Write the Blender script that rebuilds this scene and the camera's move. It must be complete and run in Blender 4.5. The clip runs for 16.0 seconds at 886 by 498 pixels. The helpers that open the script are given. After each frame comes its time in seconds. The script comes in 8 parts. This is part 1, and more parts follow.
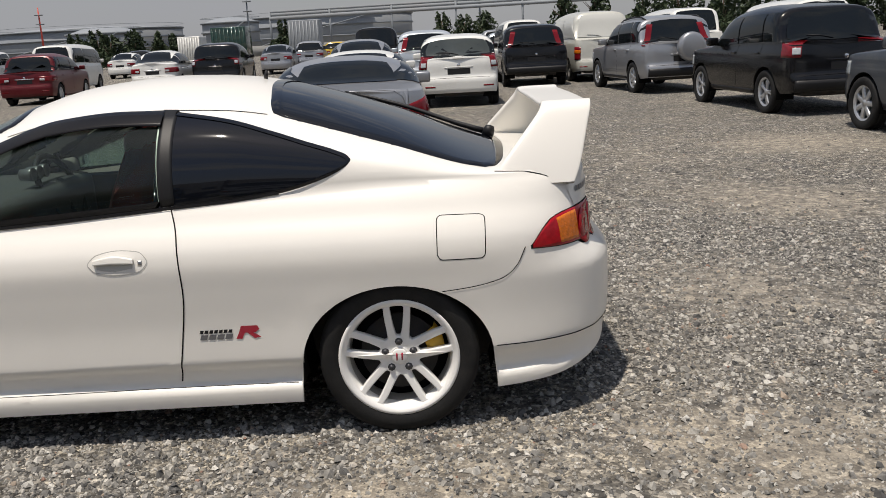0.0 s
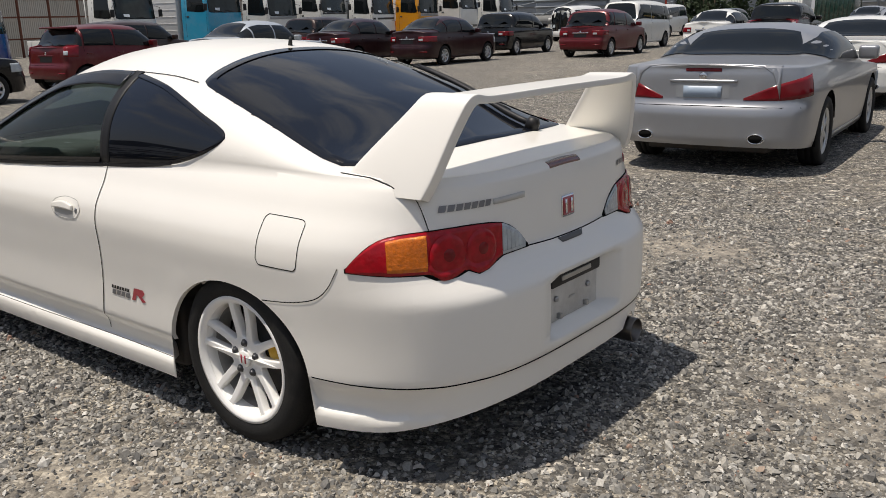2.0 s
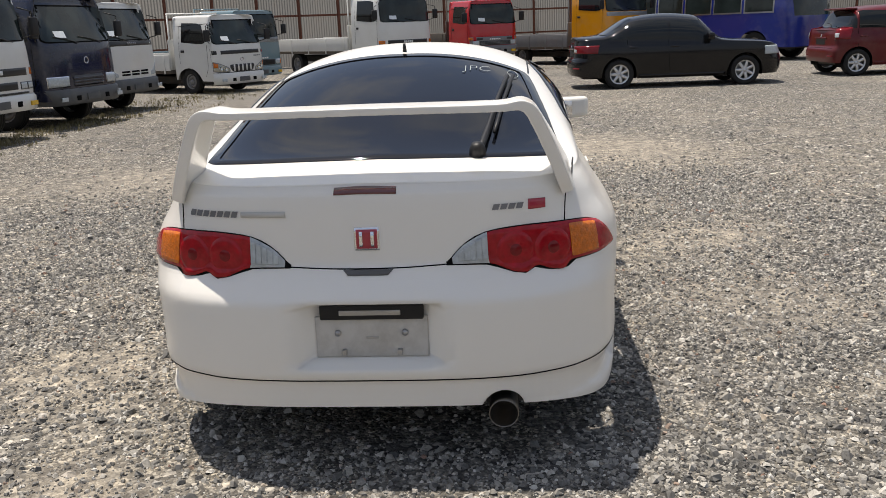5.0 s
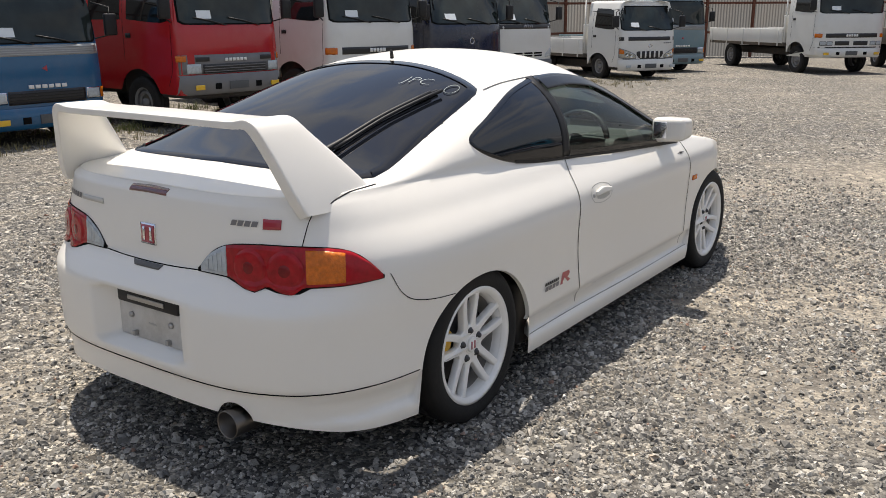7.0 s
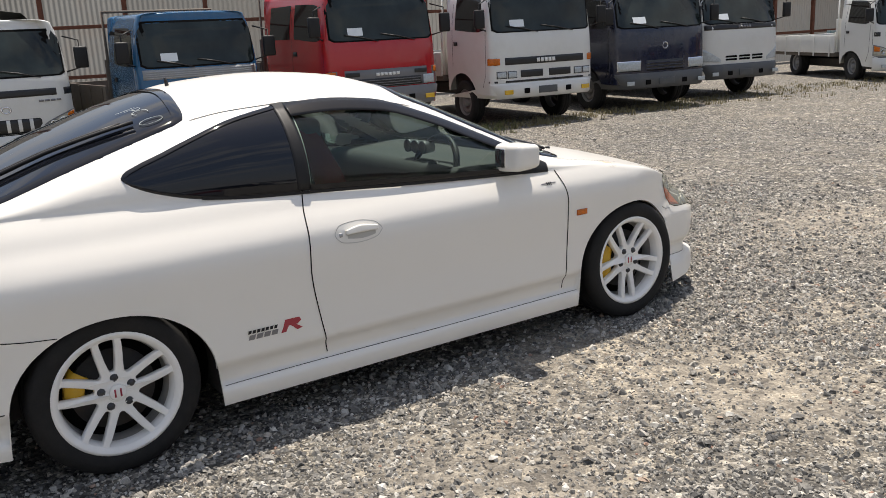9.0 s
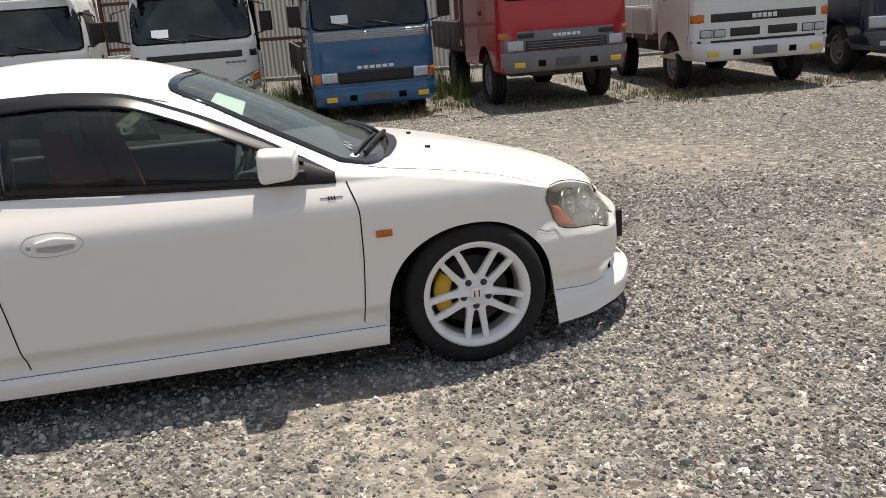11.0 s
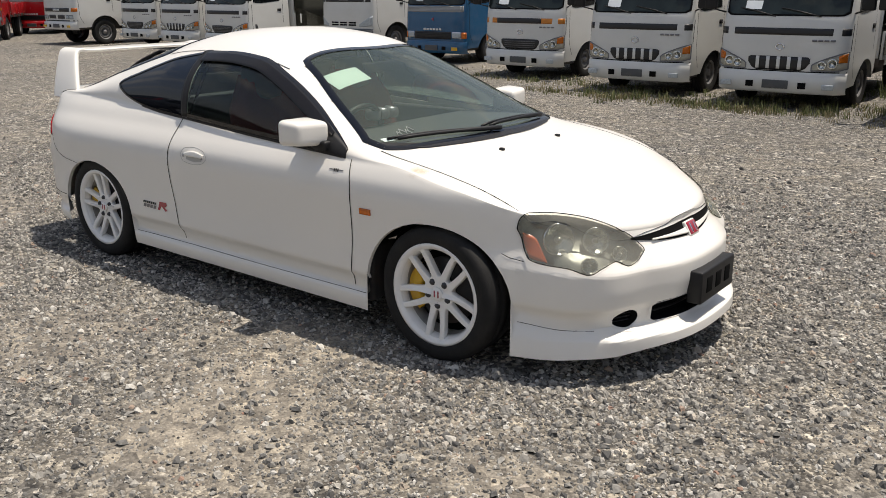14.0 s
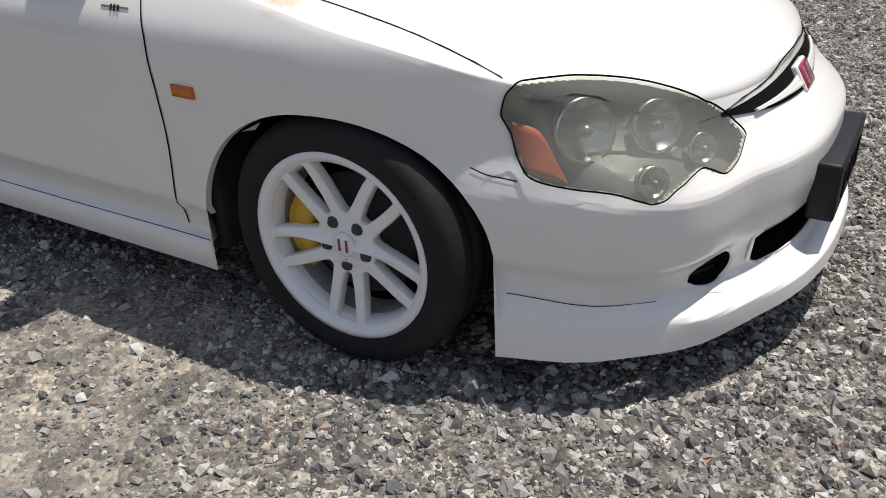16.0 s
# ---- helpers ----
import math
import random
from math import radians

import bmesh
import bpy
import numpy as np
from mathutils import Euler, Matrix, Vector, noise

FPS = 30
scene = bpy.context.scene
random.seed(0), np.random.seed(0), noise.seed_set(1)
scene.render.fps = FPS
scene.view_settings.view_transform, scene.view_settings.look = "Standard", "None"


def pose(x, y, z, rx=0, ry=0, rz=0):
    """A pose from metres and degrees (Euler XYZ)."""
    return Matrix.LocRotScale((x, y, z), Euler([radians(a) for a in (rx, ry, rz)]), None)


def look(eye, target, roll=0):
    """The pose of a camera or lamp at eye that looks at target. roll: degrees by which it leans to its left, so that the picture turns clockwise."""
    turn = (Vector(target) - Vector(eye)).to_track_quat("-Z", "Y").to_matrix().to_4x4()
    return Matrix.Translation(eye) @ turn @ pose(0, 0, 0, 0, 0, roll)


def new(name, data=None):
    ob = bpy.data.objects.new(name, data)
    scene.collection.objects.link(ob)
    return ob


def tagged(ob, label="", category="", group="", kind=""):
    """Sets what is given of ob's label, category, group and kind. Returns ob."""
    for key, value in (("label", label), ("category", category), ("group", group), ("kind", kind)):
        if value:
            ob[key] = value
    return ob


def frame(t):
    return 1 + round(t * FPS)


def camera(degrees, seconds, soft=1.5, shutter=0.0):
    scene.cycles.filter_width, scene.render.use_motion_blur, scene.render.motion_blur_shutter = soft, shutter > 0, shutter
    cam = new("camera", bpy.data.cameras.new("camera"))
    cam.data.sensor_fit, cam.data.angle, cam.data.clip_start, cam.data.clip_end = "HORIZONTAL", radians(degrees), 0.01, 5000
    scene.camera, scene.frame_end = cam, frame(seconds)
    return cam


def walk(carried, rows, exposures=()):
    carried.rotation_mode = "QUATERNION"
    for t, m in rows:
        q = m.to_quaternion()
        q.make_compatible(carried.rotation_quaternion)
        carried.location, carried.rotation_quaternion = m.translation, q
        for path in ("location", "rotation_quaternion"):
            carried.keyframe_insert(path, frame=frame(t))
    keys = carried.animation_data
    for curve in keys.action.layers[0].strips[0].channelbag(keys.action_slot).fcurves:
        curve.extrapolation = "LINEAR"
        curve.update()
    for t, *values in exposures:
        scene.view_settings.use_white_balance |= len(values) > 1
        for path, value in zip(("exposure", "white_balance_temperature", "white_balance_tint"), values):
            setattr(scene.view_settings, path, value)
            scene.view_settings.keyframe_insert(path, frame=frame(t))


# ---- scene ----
from mathutils.bvhtree import BVHTree
cam = camera(54.2, 16.0, soft=0.8)
PATH = [
    (0, (0.201, -3.911, 1.472), (0.192, -1.968, 0.995), -3.1),
    (0.5, (0.816, -3.685, 1.453), (0.453, -1.773, 0.992), -3.3),
    (1, (1.352, -3.34, 1.445), (0.706, -1.514, 0.943), -3.3),
    (1.5, (1.868, -2.983, 1.439), (0.871, -1.326, 0.929), -3.2),
    (2, (2.301, -2.567, 1.424), (1.093, -1.059, 0.91), -1.5),
    (2.5, (2.749, -2.185, 1.416), (1.28, -0.918, 0.931), -0.8),
    (3, (3.067, -1.708, 1.395), (1.4, -0.708, 0.926), -0.5),
    (3.2, (3.198, -1.51, 1.429), (1.474, -0.612, 0.959), -0.9),
    (5.3, (3.465, 0.784, 1.444), (1.555, 0.504, 0.919), -2.0),
    (5.5, (3.402, 1.011, 1.485), (1.511, 0.652, 0.941), -1.8),
    (6, (3.202, 1.577, 1.493), (1.383, 0.952, 0.944), -1.7),
    (6.5, (2.906, 2.035, 1.488), (1.194, 1.149, 0.957), -0.5),
    (7, (2.581, 2.517, 1.501), (1.007, 1.395, 0.987), -0.3),
    (7.5, (2.199, 2.937, 1.492), (0.757, 1.645, 0.991), -0.4),
    (8, (1.739, 3.357, 1.511), (0.429, 1.925, 1.027), -1.0),
    (8.5, (1.23, 3.689, 1.499), (0.022, 2.17, 1.017), -1.3),
    (9, (0.623, 3.892, 1.493), (-0.455, 2.278, 1.01), -3.0),
    (9.5, (0.034, 4.046, 1.482), (-0.89, 2.339, 0.999), -4.3),
    (10, (-0.567, 4.123, 1.453), (-1.392, 2.375, 0.94), -4.5),
    (10.2, (-0.804, 4.178, 1.452), (-1.563, 2.407, 0.916), -4.6),
    (12.3, (-3.407, 4.117, 1.546), (-2.919, 2.248, 1.027), -3.1),
    (12.5, (-3.631, 4.108, 1.547), (-3.01, 2.279, 1.028), -3.2),
    (13, (-4.086, 3.972, 1.552), (-3.194, 2.259, 1.034), -2.3),
    (13.5, (-4.472, 3.785, 1.556), (-3.368, 2.197, 1.047), -1.5),
    (14, (-4.799, 3.575, 1.567), (-3.616, 2.069, 0.992), -0.2),
    (14.5, (-4.788, 3.208, 1.486), (-3.585, 1.768, 0.794), -1.0),
    (15, (-4.594, 2.808, 1.422), (-3.361, 1.453, 0.621), -2.0),
    (15.5, (-4.218, 2.482, 1.351), (-3.057, 1.111, 0.471), -2.1),
    (16, (-3.664, 2.147, 1.242), (-2.762, 0.663, 0.258), -2.4),
]
# the phone brightens and darkens its picture on the way
EXPOSURES = [(0.0, 0.0, 6800, 12), (2.5, 0.1, 6800, 12), (5.5, 0.45, 6850, 12), (8.0, 0.55, 6850, 12), (10.0, 0.55, 6850, 12), (13.0, 0.25, 6900, 12), (14.5, 0.16, 6900, 12), (15.0, 0.04, 6800, 12), (15.5, -0.04, 6600, 12), (16.0, 0.12, 6350, 12)]
walk(cam, [(t, look(eye, target, roll)) for t, eye, target, roll in PATH], EXPOSURES)

# ---- world, sun ----
SUN = Vector((-0.17, -0.22, 1.0)).normalized()
world = bpy.data.worlds.new("world")
scene.world = world
world.use_nodes = True
wt = world.node_tree
sky = wt.nodes.new("ShaderNodeTexSky")
sky.sky_type = "NISHITA"
sky.sun_disc = False
sky.sun_elevation = math.asin(SUN.z)
sky.sun_rotation = math.atan2(SUN.x, SUN.y)
sky.dust_density = 0.8
# thin broken cloud over the whole sky
wc = wt.nodes.new("ShaderNodeTexCoord")
wm = wt.nodes.new("ShaderNodeMapping")
wm.inputs["Scale"].default_value = (1.0, 1.0, 2.6)
wt.links.new(wc.outputs["Generated"], wm.inputs["Vector"])
wn = wt.nodes.new("ShaderNodeTexNoise")
wn.inputs["Scale"].default_value, wn.inputs["Detail"].default_value, wn.inputs["Roughness"].default_value = 3.2, 8.0, 0.6
wt.links.new(wm.outputs["Vector"], wn.inputs["Vector"])
wr = wt.nodes.new("ShaderNodeMapRange")
wr.inputs[1].default_value, wr.inputs[2].default_value, wr.inputs[3].default_value, wr.inputs[4].default_value = 0.47, 0.62, 0.0, 0.85
wt.links.new(wn.outputs["Fac"], wr.inputs[0])
wx = wt.nodes.new("ShaderNodeMix")
wx.data_type = "RGBA"
wx.inputs[7].default_value = (4.9, 5.1, 5.4, 1)
wt.links.new(wr.outputs[0], wx.inputs[0])
wt.links.new(sky.outputs["Color"], wx.inputs[6])
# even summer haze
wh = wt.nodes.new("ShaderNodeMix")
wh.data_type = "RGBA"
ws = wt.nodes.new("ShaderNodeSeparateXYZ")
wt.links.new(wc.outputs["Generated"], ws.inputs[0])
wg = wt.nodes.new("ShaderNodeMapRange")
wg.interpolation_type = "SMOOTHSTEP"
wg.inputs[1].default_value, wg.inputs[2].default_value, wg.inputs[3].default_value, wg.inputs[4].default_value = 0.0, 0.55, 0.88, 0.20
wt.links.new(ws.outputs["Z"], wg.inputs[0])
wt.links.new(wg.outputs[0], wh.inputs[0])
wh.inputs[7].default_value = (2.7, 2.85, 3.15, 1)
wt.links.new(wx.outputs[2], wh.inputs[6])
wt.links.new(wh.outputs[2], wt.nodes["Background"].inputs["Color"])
wt.nodes["Background"].inputs["Strength"].default_value = 0.112
sun = new("sun", bpy.data.lights.new("sun", "SUN"))
sun.data.energy, sun.data.angle, sun.data.color = 4.25, radians(0.55), (1.0, 0.95, 0.87)
sun.matrix_world = look(SUN * 60, (0, 0, 0))
scene.view_settings.exposure = 0.0


# ---- materials ----
def mat(name, color, rough=0.5, metal=0.0, coat=0.0, var=0.12, scale=6.0, bump=0.0, bscale=80.0, dirt=0.0, dirt_color=(0.25, 0.22, 0.18), emit=0.0, ior=1.5, trans=0.0, per=0.0, spec=0.5):
    m = bpy.data.materials.new(name)
    m.use_nodes = True
    t = m.node_tree
    b = t.nodes["Principled BSDF"]
    tc = t.nodes.new("ShaderNodeTexCoord")
    n1 = t.nodes.new("ShaderNodeTexNoise")
    n1.inputs["Scale"].default_value, n1.inputs["Detail"].default_value = scale, 6.0
    t.links.new(tc.outputs["Object"], n1.inputs["Vector"])
    mix = t.nodes.new("ShaderNodeMix")
    mix.data_type = "RGBA"
    mix.inputs[6].default_value = (*[c * (1 - var) for c in color], 1)
    mix.inputs[7].default_value = (*[min(1, c * (1 + var)) for c in color], 1)
    t.links.new(n1.outputs["Fac"], mix.inputs[0])
    out = mix.outputs[2]
    if dirt:
        n2 = t.nodes.new("ShaderNodeTexNoise")
        n2.inputs["Scale"].default_value, n2.inputs["Detail"].default_value, n2.inputs["Roughness"].default_value = scale * 0.45, 9.0, 0.7
        t.links.new(tc.outputs["Object"], n2.inputs["Vector"])
        rp = t.nodes.new("ShaderNodeMapRange")
        rp.inputs[1].default_value, rp.inputs[2].default_value, rp.inputs[4].default_value = 0.48, 0.75, dirt
        t.links.new(n2.outputs["Fac"], rp.inputs[0])
        m2 = t.nodes.new("ShaderNodeMix")
        m2.data_type = "RGBA"
        m2.inputs[7].default_value = (*dirt_color, 1)
        t.links.new(rp.outputs[0], m2.inputs[0])
        t.links.new(out, m2.inputs[6])
        out = m2.outputs[2]
    if per:
        oi = t.nodes.new("ShaderNodeObjectInfo")
        hs = t.nodes.new("ShaderNodeHueSaturation")
        mr = t.nodes.new("ShaderNodeMapRange")
        mr.inputs[3].default_value, mr.inputs[4].default_value = 1 - per, 1 + per
        t.links.new(oi.outputs["Random"], mr.inputs[0])
        t.links.new(mr.outputs[0], hs.inputs["Value"])
        t.links.new(out, hs.inputs["Color"])
        out = hs.outputs["Color"]
    t.links.new(out, b.inputs["Base Color"])
    b.inputs["Roughness"].default_value, b.inputs["Metallic"].default_value = rough, metal
    b.inputs["IOR"].default_value = ior
    b.inputs["Specular IOR Level"].default_value = spec
    b.inputs["Coat Weight"].default_value, b.inputs["Coat Roughness"].default_value = coat, 0.04
    b.inputs["Transmission Weight"].default_value = trans
    if bump:
        n3 = t.nodes.new("ShaderNodeTexNoise")
        n3.inputs["Scale"].default_value, n3.inputs["Detail"].default_value = bscale, 5.0
        t.links.new(tc.outputs["Object"], n3.inputs["Vector"])
        bp = t.nodes.new("ShaderNodeBump")
        bp.inputs["Strength"].default_value, bp.inputs["Distance"].default_value = bump, 0.01
        t.links.new(n3.outputs["Fac"], bp.inputs["Height"])
        t.links.new(bp.outputs["Normal"], b.inputs["Normal"])
    if emit:
        b.inputs["Emission Color"].default_value, b.inputs["Emission Strength"].default_value = (*color, 1), emit
    return m


def glass_mat(name, color, clear, rough=0.02, haze=0.0, film=(0.55, 0.54, 0.46)):
    """Thin tinted glass: mirror sheen over a see-through tint."""
    m = bpy.data.materials.new(name)
    m.use_nodes = True
    t = m.node_tree
    t.nodes.remove(t.nodes["Principled BSDF"])
    tr, gl, mx, fr = (t.nodes.new("ShaderNode" + k) for k in ("BsdfTransparent", "BsdfGlossy", "MixShader", "Fresnel"))
    tr.inputs["Color"].default_value = (*[c * clear for c in color], 1)
    gl.inputs["Roughness"].default_value = rough
    fr.inputs["IOR"].default_value = 1.52
    t.links.new(fr.outputs[0], mx.inputs[0])
    t.links.new(tr.outputs[0], mx.inputs[1])
    t.links.new(gl.outputs[0], mx.inputs[2])
    out = mx.outputs[0]
    if haze:
        df, m2 = t.nodes.new("ShaderNodeBsdfDiffuse"), t.nodes.new("ShaderNodeMixShader")
        df.inputs["Color"].default_value = (*film, 1)
        m2.inputs[0].default_value = haze
        t.links.new(out, m2.inputs[1])
        t.links.new(df.outputs[0], m2.inputs[2])
        out = m2.outputs[0]
    t.links.new(out, t.nodes["Material Output"].inputs["Surface"])
    return m


WHITE = mat("champion_white_paint", (0.80, 0.776, 0.72), 0.35, coat=0.5, var=0.015, scale=3, bump=0.012, bscale=14, dirt=0.10, dirt_color=(0.66, 0.62, 0.54))
TRUCKLENS = mat("clouded_truck_lens", (0.40, 0.385, 0.32), 0.18, coat=0.6, var=0.35, scale=18, bump=0.2, bscale=50)
TRUCK_WHITE = mat("truck_white_paint", (0.66, 0.66, 0.63), 0.35, coat=0.5, var=0.05, scale=2.5, dirt=0.28, dirt_color=(0.42, 0.38, 0.31))
PLASTIC = mat("black_plastic", (0.011, 0.011, 0.012), 0.5, var=0.2, bump=0.05, bscale=300, spec=0.35)
GAP = mat("panel_gap", (0.008, 0.008, 0.008), 0.95, spec=0.05)
# grey that paints the faint shadow along skirt and lip joints
JOINT = mat("dusty_joint", (0.10, 0.092, 0.080), 0.95, spec=0.0)
RUBBER = mat("tyre_rubber", (0.013, 0.013, 0.013), 0.75, var=0.25, scale=20, bump=0.15, bscale=120, dirt=0.22, dirt_color=(0.06, 0.053, 0.045), spec=0.3)
RIM = mat("white_wheel_paint", (0.84, 0.83, 0.80), 0.35, coat=0.5, var=0.04, scale=14, dirt=0.16, dirt_color=(0.42, 0.38, 0.33))
NUT = mat("dark_wheel_nut", (0.045, 0.045, 0.048), 0.3, metal=0.2)
# white barrel painted grey and blotchy for the shade inside the wheel
SHADERIM = mat("dusty_wheel_barrel", (0.34, 0.325, 0.30), 0.6, var=0.25, scale=16, dirt=0.5, dirt_color=(0.12, 0.10, 0.085))
STEEL = mat("steel", (0.42, 0.42, 0.42), 0.35, metal=1.0, var=0.15, scale=30)
CHROME = mat("chrome", (0.75, 0.75, 0.76), 0.12, metal=1.0, var=0.03)
ALLOY = mat("alloy_wheel", (0.55, 0.56, 0.57), 0.35, metal=0.7, var=0.08, scale=18, dirt=0.2)
GOLD = mat("yellow_caliper", (0.62, 0.36, 0.02), 0.45, var=0.1, scale=20, dirt=0.3)
DARKIRON = mat("dark_iron", (0.035, 0.033, 0.032), 0.7, var=0.3, scale=14, dirt=0.5, dirt_color=(0.10, 0.06, 0.035), bump=0.1)
RED_LENS = mat("red_lens", (0.33, 0.004, 0.010), 0.08, coat=0.0, var=0.6, scale=38, spec=0.4, bump=0.15, bscale=70)
# lens red darkened for the bulb shadows in the tail lamps
BULBSHADE = mat("deep_red_lens", (0.17, 0.003, 0.006), 0.08, var=0.6, scale=45, spec=0.4)
AMBER = mat("amber_lens", (0.58, 0.14, 0.008), 0.12, coat=0.0, var=0.5, scale=70, bump=0.35, bscale=110)
CLEAR_LENS = mat("clear_lamp_lens", (0.42, 0.46, 0.48), 0.12, coat=0.5, var=0.4, scale=34, bump=0.3, bscale=60)
RED_BADGE = mat("red_badge", (0.35, 0.01, 0.03), 0.3, coat=0.8, var=0.1)
GREY_BADGE = mat("grey_badge", (0.22, 0.22, 0.23), 0.35, metal=0.6)
TINT = mat("privacy_glass", (0.005, 0.006, 0.009), 0.03, var=0.3, scale=2, ior=1.5)
GLASS = glass_mat("green_tinted_glass", (0.80, 0.92, 0.86), 0.80, 0.02, 0.075, (0.42, 0.55, 0.48))
CLEAR = glass_mat("headlamp_glass", (0.92, 0.94, 0.87), 0.78, 0.04, 0.21)
RED_CLOTH = mat("red_seat_cloth", (0.17, 0.018, 0.016), 0.9, var=0.2, scale=50, bump=0.2, bscale=200)
PAPER = mat("paper", (0.56, 0.68, 0.62), 0.8, var=0.05)
LAMPGREY = mat("lamp_housing", (0.36, 0.37, 0.34), 0.34, metal=0.7, var=0.5, scale=22)
REFLECTOR = mat("satin_reflector", (0.74, 0.75, 0.71), 0.26, metal=1.0, var=0.2, scale=30)
_paint = {}


def paint(name, color, metal=0.0, dirt=0.2, spec=0.5, coat=0.35):
    if name not in _paint:
        _paint[name] = mat(name, color, 0.16 if metal < 0.1 else 0.30, metal=metal, spec=spec, coat=coat, var=0.06, scale=4, bump=0.01, bscale=20, dirt=dirt, dirt_color=(0.30, 0.27, 0.22))
    return _paint[name]


# ---- mesh helpers ----
def link(name, bm, material, parent=None, label="", smooth=True):
    me = bpy.data.meshes.new(name)
    bm.to_mesh(me)
    bm.free()
    for m in (material if isinstance(material, (list, tuple)) else (material,)):
        me.materials.append(m)
    if smooth:
        me.polygons.foreach_set("use_smooth", [True] * len(me.polygons))
    ob = new(name, me)
    if parent is not None:
        ob.parent = parent
    if label:
        ob["label"] = label
    return ob


part = link


def again(ob, m, parent=None):
    """Another part on the same mesh."""
    o = new(ob.name.split(".")[0], ob.data)
    o.parent = parent or ob.parent
    o.matrix_basis = m
    if ob.get("label"):
        o["label"] = ob["label"]
    return o


def empty(name, m=Matrix()):
    ob = new(name)
    ob.matrix_basis = m
    ob.empty_display_size = 0.2
    return ob


def curve_fn(pts):
    """Smooth monotone curve through a few (x, value) knots."""
    xs = np.array([p[0] for p in pts], float)
    ys = np.array([p[1] for p in pts], float)
    h = np.diff(xs)
    d = np.diff(ys) / h
    m = np.zeros(len(xs))
    if len(xs) > 2:
        for i in range(1, len(xs) - 1):
            if d[i - 1] * d[i] > 0:
                w1, w2 = 2 * h[i] + h[i - 1], h[i] + 2 * h[i - 1]
                m[i] = (w1 + w2) / (w1 / d[i - 1] + w2 / d[i])
    m[0], m[-1] = d[0], d[-1]

    def f(x):
        x = np.clip(np.asarray(x, float), xs[0], xs[-1])
        i = np.clip(np.searchsorted(xs, x) - 1, 0, len(h) - 1)
        t = (x - xs[i]) / h[i]
        return ((1 + 2 * t) * (1 - t) ** 2 * ys[i] + t * (1 - t) ** 2 * h[i] * m[i] + t * t * (3 - 2 * t) * ys[i + 1] + t * t * (t - 1) * h[i] * m[i + 1])
    return f


def box_bm(x0, x1, y0, y1, z0, z1, bevel=0.0, seg=2, bm=None):
    b = bmesh.new()
    bmesh.ops.create_cube(b, size=1)
    for v in b.verts:
        v.co = ((x0 + x1) / 2 + v.co.x * (x1 - x0), (y0 + y1) / 2 + v.co.y * (y1 - y0), (z0 + z1) / 2 + v.co.z * (z1 - z0))
    if bevel:
        bmesh.ops.bevel(b, geom=b.edges[:], offset=bevel, segments=seg, affect="EDGES", profile=0.6)
    return join(bm, b)


def join(bm, b):
    if bm is None:
        return b
    me = bpy.data.meshes.new("tmp")
    b.to_mesh(me)
    b.free()
    bm.from_mesh(me)
    bpy.data.meshes.remove(me)
    return bm


def lathe(profile, seg=40, axis="y", bm=None, close=False, caps=True):
    """Turn (radius, height) pairs about the y axis."""
    b = bmesh.new()
    rings = []
    for r, h in profile:
        rings.append([b.verts.new((r * math.cos(2 * math.pi * i / seg), h, r * math.sin(2 * math.pi * i / seg))) for i in range(seg)])
    for a, c in zip(rings, rings[1:] + (rings[:1] if close else [])):
        for i in range(seg):
            b.faces.new((a[i], a[(i + 1) % seg], c[(i + 1) % seg], c[i]))
    if not close and caps:
        for ring in (rings[0], rings[-1]):
            if profile[0 if ring is rings[0] else -1][0] > 1e-4:
                b.faces.new(ring)
    bmesh.ops.remove_doubles(b, verts=b.verts[:], dist=1e-5)
    bmesh.ops.recalc_face_normals(b, faces=b.faces[:])
    if axis == "x":
        bmesh.ops.rotate(b, verts=b.verts[:], matrix=Matrix.Rotation(-math.pi / 2, 3, "Z"))
    if axis == "z":
        bmesh.ops.rotate(b, verts=b.verts[:], matrix=Matrix.Rotation(math.pi / 2, 3, "X"))
    return join(bm, b)


def tube(points, radius, seg=8, bm=None):
    """A round bar along a line of points."""
    b = bmesh.new()
    pts = [Vector(p) for p in points]
    rings = []
    up = Vector((0.13, 0.29, 0.95))
    for i, p in enumerate(pts):
        d = (pts[min(i + 1, len(pts) - 1)] - pts[max(i - 1, 0)]).normalized()
        s = d.cross(up).normalized()
        u = s.cross(d)
        r = radius[i] if isinstance(radius, (list, tuple)) else radius
        rings.append([b.verts.new(p + (s * math.cos(2 * math.pi * k / seg) + u * math.sin(2 * math.pi * k / seg)) * r) for k in range(seg)])
    for a, c in zip(rings, rings[1:]):
        for k in range(seg):
            b.faces.new((a[k], a[(k + 1) % seg], c[(k + 1) % seg], c[k]))
    b.faces.new(rings[0][::-1])
    b.faces.new(rings[-1])
    bmesh.ops.recalc_face_normals(b, faces=b.faces[:])
    return join(bm, b)


def text_bm(body, size, thin=0.0):
    """Flat letters in the built-in font as a mesh."""
    cu = bpy.data.curves.new("letters", "FONT")
    cu.body, cu.size, cu.offset = body, size, -thin
    ob = bpy.data.objects.new("letters", cu)
    me = ob.to_mesh()
    b = bmesh.new()
    b.from_mesh(me)
    ob.to_mesh_clear()
    bpy.data.objects.remove(ob)
    return b


